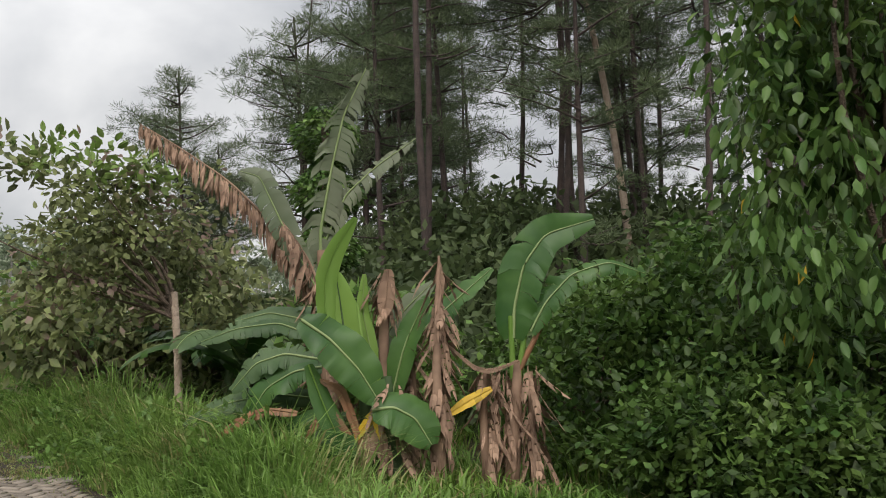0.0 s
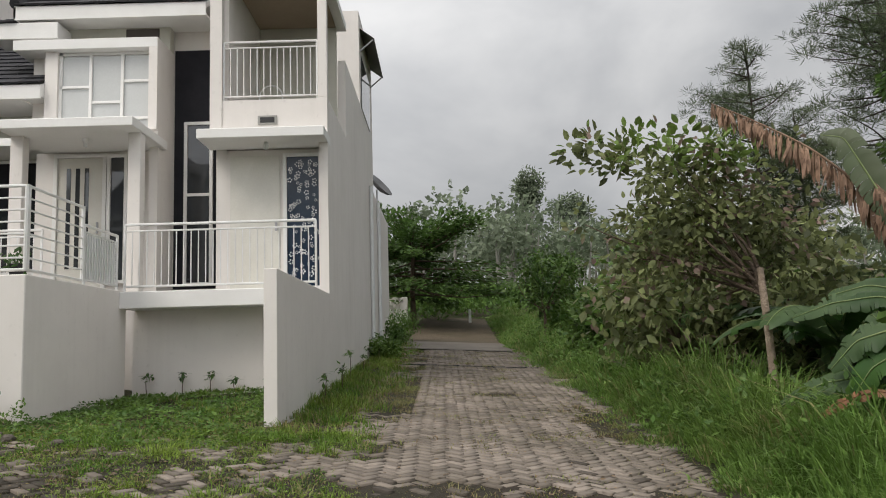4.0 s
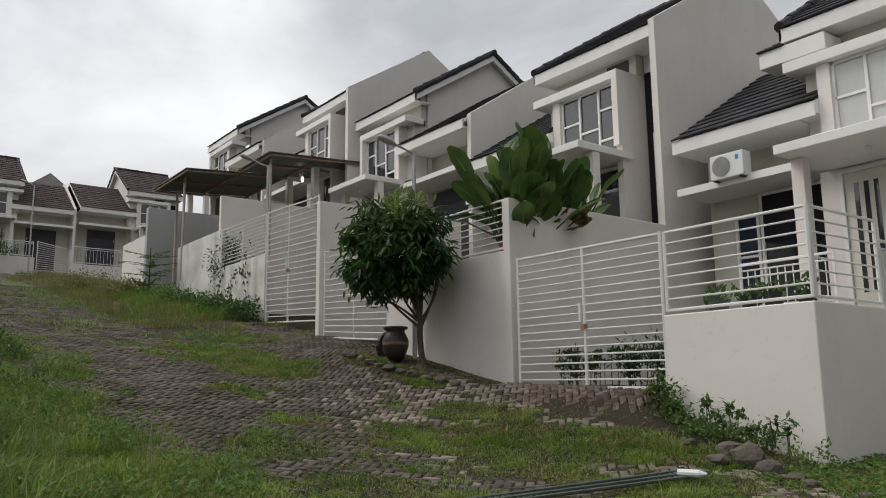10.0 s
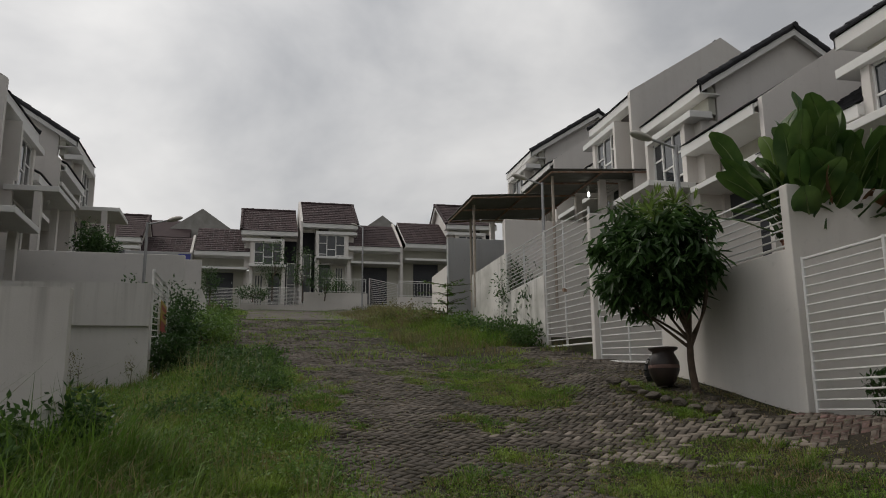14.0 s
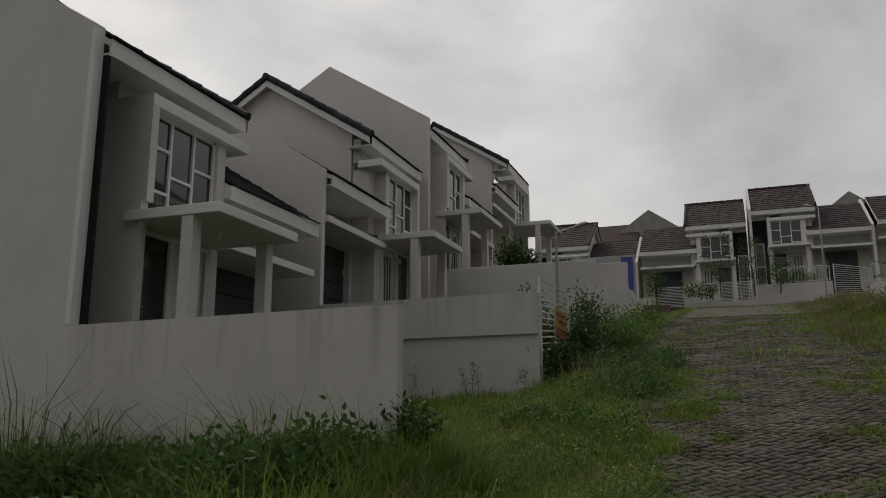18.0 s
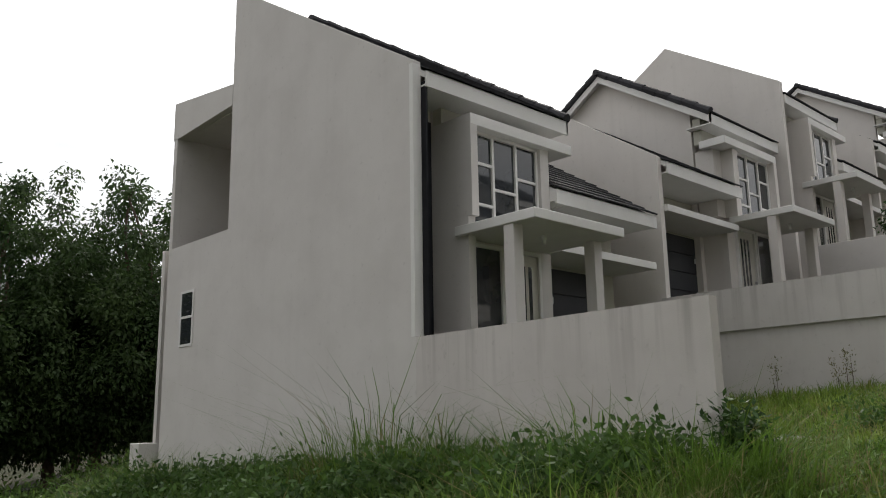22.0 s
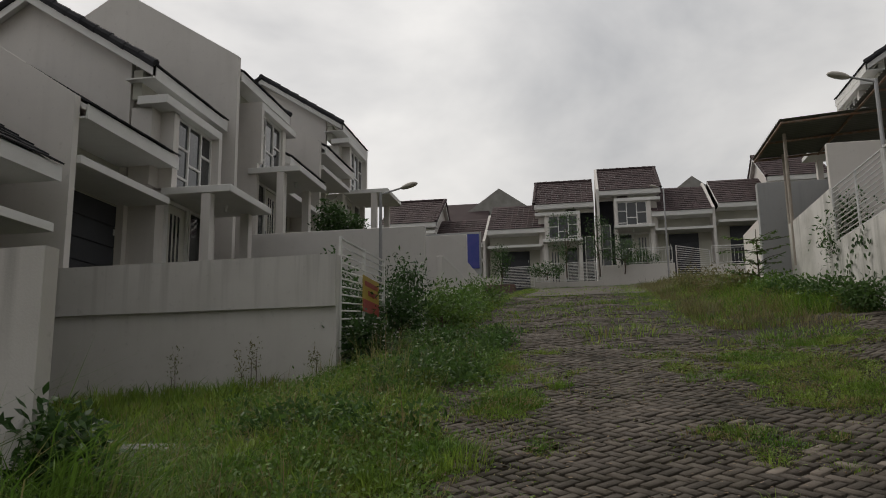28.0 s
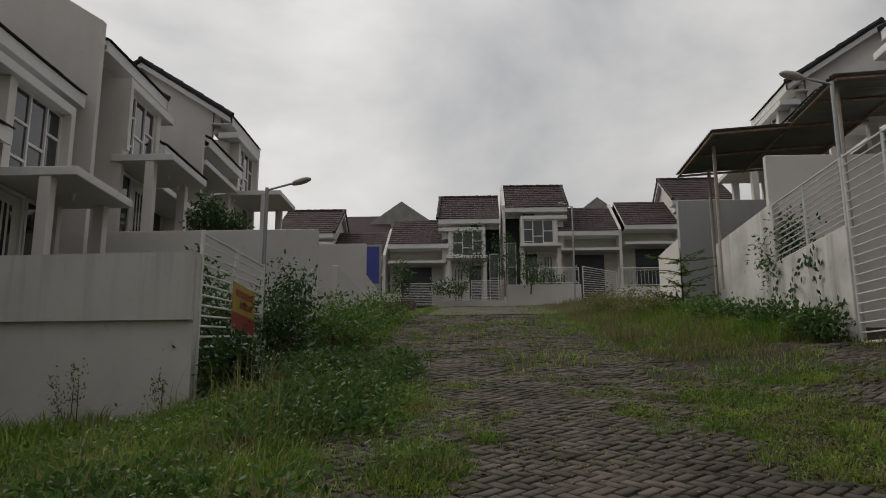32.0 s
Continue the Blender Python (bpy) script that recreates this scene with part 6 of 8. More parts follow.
# --- pines ---
def pine(seed, height, lean, full=False):
    rng = np.random.default_rng(seed)
    x = thing("pine_tree", (0, 0, -200 - 30 * seed), "tall dark pine with a bare lower trunk", "tree", "pines behind the lane")
    o = np.array(origin_of(x))
    top = np.array([lean, lean * 0.4, height])
    paths = [(o + bent((0, 0, -0.5), top, 10, 0.012, rng), np.linspace(0.13, 0.03, 10))]
    feet, ways = [], []
    for k in range(60 if full else 38):
        s = 1 - 0.50 * rng.random() ** 1.15 if k > 4 else rng.uniform(0.3, 0.5)
        p0 = top * s
        r = (0.5 + 4.3 * (1 - s) ** 0.75) * rng.uniform(0.5, 1.1) * (1.0 if k > 4 else 0.4)
        if full:
            s = 1 - 0.62 * rng.random() ** 0.9
            p0, r = top * s, (0.4 + 4.6 * (1 - s) ** 0.7) * rng.uniform(0.6, 1.1)
        a = rng.random() * 6.283
        p1 = p0 + np.array([r * math.cos(a), r * math.sin(a), r * rng.uniform(0.05, 0.4)])
        paths.append((o + bent(p0, p1, 5, 0.06, rng), np.linspace(0.035, 0.008, 5)))
        tufts = max(2, int(2 + 3.2 * r))
        t = rng.uniform(0.3, 1.05, (tufts, 1))
        c = p0 + (p1 - p0) * t + rng.normal(0, 1, (tufts, 3)) * np.array([0.22, 0.22, 0.05]) * min(r, 1.6)
        m = 40
        off = unit(rng.normal(size=(tufts, m, 3))) * np.array([0.42, 0.42, 0.20]) * rng.random((tufts, m, 1)) ** 0.6
        feet.append((o + c[:, None] + off * 0.6).reshape(-1, 3))
        ways.append((off + rng.normal(0, 0.12, off.shape) + np.array([0, 0, 0.12])).reshape(-1, 3))
    v, f = limb_arrays(paths, 7)
    mesh_of("trunk", v, f, "bark_red", x, smooth=True)
    feet, ways = np.concatenate(feet), np.concatenate(ways)
    leaf_mesh("crown", feet, ways, rng.normal(size=feet.shape), rng.uniform(0.22, 0.36, len(feet)), 0.020, "pine", x, fold=0.02)
    return x


def pines():
    rng = np.random.default_rng(77)
    kinds = [pine(1, 20.0, 0.5), pine(2, 15.0, -0.4), pine(3, 23.0, 0.9), pine(4, 12.5, 0.3, True)]
    used = [False] * 4
    def put(a, b, k, turn, s=1.0):
        m = Matrix.Translation((a, b, gy(a, b) - 0.3)) @ Matrix.Rotation(turn, 4, "Z") @ Matrix.Scale(s, 4)
        if not used[k]:
            kinds[k].matrix_basis = m
            used[k] = True
        else:
            copy_thing(kinds[k], m)
    # loose stand at the left edge, then the dense rows
    for a, b, k, s in ((20.5, 27.5, 0, 1.0), (22.5, 28.0, 2, 1.0), (13.2, 30.8, 3, 0.98), (16.8, 35.0, 3, 0.85), (17.6, 29.0, 3, 1.25), (15.4, 33.8, 3, 0.72), (24.5, 18.5, 2, 1.0), (20.5, 14.2, 0, 1.0), (23.0, 16.5, 0, 1.05), (19.0, 12.0, 2, 0.9), (27.0, 19.0, 2, 1.0), (21.5, 34.0, 2, 0.95), (20.5, 30.0, 1, 1.0), (24.0, 30.5, 2, 1.0), (18.9, 26.6, 3, 1.45)):
        put(a, b, k, rng.random() * 6.283, s)
    for n in range(44):
        az = radians(rng.uniform(34.5, 72))
        d = rng.uniform(21, 48)
        put(0.9 + d * math.sin(az), d * math.cos(az), (0, 2, 2, 0, 1)[n % 5], rng.random() * 6.283)


pines()


def pale_trunk():
    """A lone pale leaning trunk among the dark pines."""
    a, b = 21.6, 15.9
    g = gy(a, b)
    rng = np.random.default_rng(55)
    x = thing("pale_tree", (a, b, g), "tall pale smooth leaning trunk among the pines", "tree")
    v, f = limb_arrays([(bent((a, b, g - 0.3), (a - 1.0, b + 0.9, g + 15), 8, 0.01, rng), np.linspace(0.14, 0.09, 8))], 9)
    mesh_of("trunk", v, f, "bark_pale", x, smooth=True)
    c, feet, off = crown_points((a - 1.0, b + 0.9, g + 15.5), (2.0, 2.0, 1.6), 60, 30, 0.6, rng)
    leaf_mesh("crown", feet, unit(off) + rng.normal(0, 0.4, off.shape), rng.normal(size=feet.shape) + [0, 0, 1], 0.22, 0.09, "willow", x)


# distant bark: the haze of the air is painted in as a pale grey
MAT["bark_haze_tinted"] = surface("haze_tinted_trunk", (0.26, 0.25, 0.22), (0.18, 0.17, 0.15), 2, 20, 0.9)
pale_trunk()


def backwoods():
    """Distant woods, undergrowth and the wooded rise, each a joined mass of leaves."""
    rng = np.random.default_rng(12)
    # undergrowth at the pines' feet
    n = 2100
    az, d = np.radians(rng.uniform(22, 84, n)), rng.uniform(14, 46, n)
    c = np.stack([0.9 + d * np.sin(az), d * np.cos(az)], -1)
    z = gz(c[:, 0], c[:, 1])
    h = rng.uniform(0.05, 1.0, n) ** 0.7 * np.interp(d, [14, 18, 24, 46], [0.9, 3.1, 7.0, 11.0]) * np.interp(np.degrees(az), [22, 31, 36], [0.22, 0.34, 1.0])
    centre = np.stack([c[:, 0], c[:, 1], z + h * 0.85], -1)
    feet = (centre[:, None] + ball(rng, n, 64, 3) * np.array([1.0, 1.0, 0.65])).reshape(-1, 3)
    ob = leaf_mesh("undergrowth", feet, rng.normal(size=feet.shape), rng.normal(size=feet.shape) + [0, 0, 1], 0.34, 0.17, "forest")
    tagged(ob, "tangled dark undergrowth beneath the pines", "undergrowth", kind="stuff")
    # a trunk smothered in creeper among the pines
    p = np.array([9.75, 14.7, 0])
    x = thing("creeper_covered_tree", (p[0], p[1], gy(p[0], p[1])), "tree trunk smothered in dense green creeper", "tree")
    v, f = limb_arrays([(bent((p[0], p[1], 0.5), (p[0] + 0.1, p[1], 6.8), 6, 0.02, rng), np.linspace(0.16, 0.08, 6))], 7)
    mesh_of("trunk", v, f, "bark", x, smooth=True)
    q = rng.random(3600)
    a, rad = rng.random(3600) * 6.283, (0.55 + 0.25 * np.sin(q * 17)) * (1 - 0.4 * (q - 0.45) ** 2) * rng.random(3600) ** 0.3
    feet = np.stack([p[0] + 0.1 + rad * np.cos(a), p[1] + rad * np.sin(a), 3.6 + 3.4 * q], -1)
    leaf_mesh("creeper_leaves", feet, np.stack([np.cos(a), np.sin(a), -0.6 + 0 * a], -1) + rng.normal(0, 0.4, feet.shape), rng.normal(size=feet.shape) * 0.4 + [0, 0, 1], 0.13, 0.085, "hedge", x, rich=True)
    # hillside woods beyond the lane
    n = 500
    x0, y0 = rng.uniform(-45, 45, n), rng.uniform(48, 115, n)
    z = gz(x0, y0)
    h = rng.uniform(2.2, 6.2, n)
    s = rng.uniform(1.0, 2.0, n)
    centre = np.stack([x0, y0, z + h], -1)
    feet = (centre[:, None] + ball(rng, n, 130, 3) * np.stack([s * 0.8, s * 0.8, s * 0.55], -1)[:, None]).reshape(-1, 3)
    ob = leaf_mesh("far_wood", feet, rng.normal(size=feet.shape), rng.normal(size=feet.shape) + [0, 0, 1], 0.46, 0.27, "forest_haze_tinted")
    tagged(ob, "green woodland on the rise beyond the lane, coloured paler for haze", "woodland", kind="stuff")
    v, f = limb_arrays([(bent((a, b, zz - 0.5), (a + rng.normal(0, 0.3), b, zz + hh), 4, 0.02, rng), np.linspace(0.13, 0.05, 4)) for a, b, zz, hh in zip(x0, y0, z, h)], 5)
    tagged(mesh_of("far_trunks", v, f, "bark_haze_tinted"), "thin trunks of the far woodland, coloured paler for haze", "woodland", kind="stuff")
    # grassy clearing scrub at the lane's end
    n = 260
    x0, y0 = rng.uniform(-8, 14, n), rng.uniform(38, 52, n)
    z = gz(x0, y0)
    centre = np.stack([x0, y0, z + 0.6], -1)
    feet = (centre[:, None] + ball(rng, n, 60, 3) * np.array([0.7, 0.7, 0.45])).reshape(-1, 3)
    ob = leaf_mesh("scrub", feet, rng.normal(size=feet.shape) + [0, 0, 0.5], rng.normal(size=feet.shape), 0.3, 0.14, "weed")
    tagged(ob, "green scrub in the clearing at the lane's end", "scrub", kind="stuff")


# distant leaves: a whitened green stands in for haze over the far trees
MAT["forest_haze_tinted"] = leaf("haze_tinted_forest_leaves", (0.135, 0.175, 0.105), (0.205, 0.240, 0.165), 0.2, 0.7)
backwoods()


def tall_clearing_trees():
    for n, (a, b, h, w) in enumerate(((7.6, 60.0, 9.0, 0.9), (-3.6, 47.0, 7.0, 1.3), (11.5, 66.0, 8.0, 1.6))):
        g = gy(a, b)
        broad_tree("tree", (a, b, g - 0.3), h, (a, b, g + h * 0.88), (w, w, h * 0.14), 60, 30, 0.6, 0.34, 0.17, "forest_haze_tinted", "tall thin tree with a small flat crown", 0.12, "bark_haze_tinted", 0.1, seed=200 + n, limbs=10)


tall_clearing_trees()


def back_forest():
    """Large dark trees behind the end wall."""
    spots = ((-4.5, -24.0, 10.5, 4.0), (-9.5, -27.0, 12.5, 4.6), (-14.5, -25.0, 11.5, 4.4), (-1.5, -29.0, 9.5, 3.8), (-6.0, -23.0, 7.5, 3.0), (-12.2, -23.5, 8.0, 3.2), (-8.0, -31.0, 10.5, 4.4), (-14.0, -31.5, 11.0, 4.6), (-11.0, -24.5, 6.5, 3.4), (-16.5, -24.0, 7.0, 3.4))
    for n, (a, b, h, w) in enumerate(spots):
        g = gy(a, b)
        h *= 0.97
        broad_tree("tree", (a, b, g - 0.4), h, (a, b, g + h * 0.54), (w, w, h * 0.44), 210, 150, 0.62, 0.20, 0.10, "willow", "large dark leafy tree behind the end house", 0.2, "bark", 0.5, seed=230 + n, limbs=12)
    rng = np.random.default_rng(31)
    n = 420
    x0, y0 = rng.uniform(-20, 8, n), rng.uniform(-24, -14.5, n)
    keep = ~((np.abs(y0 + 18.9) < 1.2))
    x0, y0 = x0[keep], y0[keep]
    centre = np.stack([x0, y0, gz(x0, y0) + 0.15], -1)
    feet = (centre[:, None] + rng.normal(0, 1, (len(x0), 50, 3)) * np.array([0.5, 0.5, 0.22])).reshape(-1, 3)
    ob = leaf_mesh("weeds", feet, rng.normal(size=feet.shape) + [0, 0, 0.6], rng.normal(size=feet.shape), 0.16, 0.08, "weed")
    tagged(ob, "low green weeds beside the dirt track", "weeds", kind="stuff")


back_forest()


# --- garden plants along the street ---
def mango():
    a, b = -10.48, 9.20
    g = gy(a, b)
    rng = np.random.default_rng(15)
    x = thing("mango_tree", (a, b, g), "young mango tree with drooping dark leaves and a forked trunk", "tree")
    paths = [(bent((a, b, g - 0.1), (a - 0.12, b, g + 0.85), 6, 0.03, rng), np.linspace(0.058, 0.046, 6))]
    c, feet0, _ = crown_points((a - 0.42, b - 0.30, g + 1.95), (1.02, 0.88, 0.84), 120, 1, 0.1, rng, 0.45, -0.75)
    for q in c[:18]:
        paths.append((bent((a - 0.12, b, g + rng.uniform(0.6, 0.85)), q, 6, 0.06, rng), np.linspace(0.026, 0.008, 6)))
    v, f = limb_arrays(paths, 8)
    mesh_of("trunk", v, f, "bark", x, smooth=True)
    k = 36
    ang = rng.random((len(c), k, 1)) * 6.283
    way = np.concatenate([np.cos(ang), np.sin(ang), rng.uniform(-1.3, 0.15, (len(c), k, 1))], -1).reshape(-1, 3)
    feet = (c[:, None] + rng.normal(0, 0.10, (len(c), k, 3))).reshape(-1, 3)
    leaf_mesh("crown", feet, way, np.tile([0, 0, 1.0], (len(feet), 1)) + rng.normal(0, 0.2, feet.shape), rng.uniform(0.16, 0.28, len(feet)), rng.uniform(0.05, 0.075, len(feet)), "mango", x, fold=0.2, rich=True)
    c, feet, off = crown_points((a - 0.2, b - 0.3, g + 2.72), (0.5, 0.45, 0.16), 16, 16, 0.12, rng)
    leaf_mesh("young_growth", feet, unit(off) + [0, 0, 0.5], rng.normal(size=feet.shape) + [0, 0, 1], 0.2, 0.05, "young", x)


mango()


def wall_plant():
    """Big-leaved plants in pots on top of the dividing wall."""
    rng = np.random.default_rng(18)
    for n, (a, b, c) in enumerate(((-9.45, 10.3, 52), (-9.5, 10.95, 56), (-9.6, 11.7, 36))):
        x = thing("broad_leaved_plant", (a, b, 3.9), "lush plant with broad upright leaves spilling over the wall", "plant", "plants on the wall")
        part("pot", lathe(bmesh.new(), [(0.16, 0), (0.20, 0.25), (0.24, 0.42), (0.26, 0.45), (0.22, 0.45)], (a, b, 3.85), 16), "terracotta", x, "terracotta pot")
        for k in range(c):
            hd, lift = rng.random() * 6.283, radians(89 - 70 * rng.random() ** 1.35)
            foot = np.array((a + rng.normal(0, 0.14), b + rng.normal(0, 0.14), 4.35))
            st = np.array([math.cos(hd) * math.cos(lift), math.sin(hd) * math.cos(lift), math.sin(lift)])
            f2 = foot + st * rng.uniform(0.40, 1.50) * (0.25 + 0.75 * math.sin(lift) ** 2)
            stem(x, foot, f2, 0.018, 0.012, "banana_pale", "leaf_stalk")
            dry = rng.random() < 0.35 and lift < 0.75
            ln = rng.uniform(0.45, 0.85)
            bend = np.array([math.cos(hd), math.sin(hd), 0]) * 0.5 - np.array([0, 0, 0.25])
            line = [f2, f2 + st * ln * 0.5, f2 + st * ln * 0.95 + bend * ln * rng.uniform(0.0, 0.5)]
            face = np.array([-math.sin(lift) * math.cos(hd), -math.sin(lift) * math.sin(hd), math.cos(lift)]) + rng.normal(0, 0.35, 3)
            blade_along(x, line, ln * rng.uniform(0.44, 0.56), face, "bronze" if dry else ("young" if rng.random() < 0.08 else "ginger"), 0.3 if dry else 0.0, 700 + 40 * n + k, n=8, hang=0.05)


wall_plant()


def pot_and_clutter():
    a, b = -11.1, 9.02
    g = gy(a, b)
    x = thing("garden_pot", (a, b, g), "large dark glazed pot with a pale band beneath the mango tree", "pot")
    part("body", lathe(bmesh.new(), [(0.11, 0), (0.17, 0.08), (0.225, 0.22), (0.225, 0.34), (0.17, 0.45), (0.155, 0.49), (0.215, 0.53), (0.215, 0.56), (0.17, 0.56), (0.15, 0.48)], (a, b, g + 0.02), 24), "pot", x, smooth=True)
    part("band", lathe(bmesh.new(), [(0.226, 0.25), (0.230, 0.275), (0.226, 0.30)], (a, b, g + 0.02), 24), "paver_red", x)
    a, b = a - 0.05, b + 0.33
    x = thing("motor_tyre", (a - 0.45, b - 0.1, g), "old black tyre leaning by the pot", "tyre")
    bm = bmesh.new()
    for j in range(18):
        p, q = 2 * math.pi * j / 18, 2 * math.pi * (j + 1) / 18
        tube(bm, (a - 0.5, b - 0.1 + 0.22 * math.cos(p), g + 0.27 + 0.22 * math.sin(p)), (a - 0.5, b - 0.1 + 0.22 * math.cos(q), g + 0.27 + 0.22 * math.sin(q)), 0.06, sides=8)
    part("tread", bm, "black", x)
    rng = np.random.default_rng(3)
    # stones edging the tree's bed and heaped in the corner yard
    def rock(a, b, s, name="stone", z=None):
        g = gy(a, b) if z is None else z
        x = thing(name, (a, b, g), "rough brown field stone on the ground", "stone", "loose stones")
        bm = bmesh.new()
        bmesh.ops.create_icosphere(bm, subdivisions=2, radius=1)
        sc = np.array([s * rng.uniform(0.8, 1.4), s * rng.uniform(0.8, 1.2), s * rng.uniform(0.5, 0.8)])
        o = rng.random(3) * 50
        for v in bm.verts:
            k = 1 + 0.35 * noise.noise(v.co * 1.3 + Vector(o)) + 0.12 * noise.noise(v.co * 3.5 + Vector(o))
            v.co = Vector((v.co.x * sc[0] * k + a, v.co.y * sc[1] * k + b, v.co.z * sc[2] * k + g + s * 0.22))
        part("rock", bm, "stone", x)
    for a, b, s in ((-4.25, 8.75, 0.20), (-3.95, 8.6, 0.13), (-4.6, 8.95, 0.14), (-3.6, 8.45, 0.09), (-4.45, 8.5, 0.10), (-3.3, 8.2, 0.07), (-5.0, 8.8, 0.08), (-2.7, 7.95, 0.05), (-0.1, 9.2, 0.04)):
        rock(a, b, s)
    for k in range(11):
        t = k / 10
        rock(-12.1 + 2.9 * t, 8.62 - 0.15 * math.sin(3 * t) + 0.25 * t, 0.085 + 0.025 * (k % 2))
    # drain channel with its steel grating
    x = thing("drain_grating", (-4.3, 6.5, 0.95), "green-grey steel channel grating across the paving", "grating")
    p0, p1 = Vector((-4.2, 7.82)), Vector((-4.45, 5.3))
    d = (p1 - p0).normalized()
    nrm = Vector((-d.y, d.x))
    def lift(p):
        return Vector((p.x, p.y, gy(p.x, p.y) + 0.05))
    for s in (-0.12, 0, 0.12):
        part("bar", tube(bmesh.new(), lift(p0 + nrm * s), lift(p1 + nrm * s), 0.016, sides=6), "grate", x)
    for k in range(40):
        q = p0.lerp(p1, k / 39)
        part("rung", tube(bmesh.new(), lift(q - nrm * 0.12), lift(q + nrm * 0.12), 0.008, sides=4), "grate", x)
    x = thing("plastic_bottle", (-4.35, 7.6, 1.05), "crushed clear plastic bottle on the ground", "bottle")
    q = lift(Vector((-4.2, 7.55))) + Vector((0, 0, 0.03))
    part("body", tube(bmesh.new(), q, q + Vector((0.2, 0.05, 0)), 0.035, sides=10), "plastic_white", x)
    part("neck", tube(bmesh.new(), q + Vector((0.2, 0.05, 0)), q + Vector((0.26, 0.065, 0)), 0.03, 0.012, sides=10), "plastic_white", x)
    # broken concrete block in the grass before the end house
    a, b = -11.27, 0.8
    g = gy(a, b)
    x = thing("concrete_block", (a, b, g), "broken white concrete kerb half buried in grass", "block")
    part("block", boxed((-11.35, 0.35, g - 0.1), (-11.18, 1.2, g + 0.10), 0.04), "concrete", x)
    a, b = -9.3, -12.3
    x = thing("gate_pillar", (a, b, gy(a, b)), "low white pillar beside the dirt track", "pillar")
    part("pillar", boxed((-9.1, -12.3, 0.2), (-8.65, -11.85, 1.75), 0.01), "grey_white", x)
    q = (2.15, 37.0, gy(2.15, 37.0))
    x = thing("marker_post", q, "small white marker post at the end of the lane", "post")
    part("post", boxed((2.08, 36.95, q[2] - 0.1), (2.2, 37.07, q[2] + 0.62), 0.01), "plastic_white", x)
    x = thing("garden_wall", (-2.2, 39, 2.0), "curved white wall at the end of the lane", "wall")
    part("wall", boxed((-3.2, 33.5, 1.5), (-0.5, 33.7, 3.9), 0.02), "white", x)
    part("wall", boxed((-1.25, 33.702, 1.5), (-1.1, 37.0, 3.9), 0.02), "white", x)


MAT["grate"] = surface("green_grey_steel", (0.065, 0.085, 0.072), (0.14, 0.15, 0.135), 8, 60, 0.6, 0.2)
pot_and_clutter()


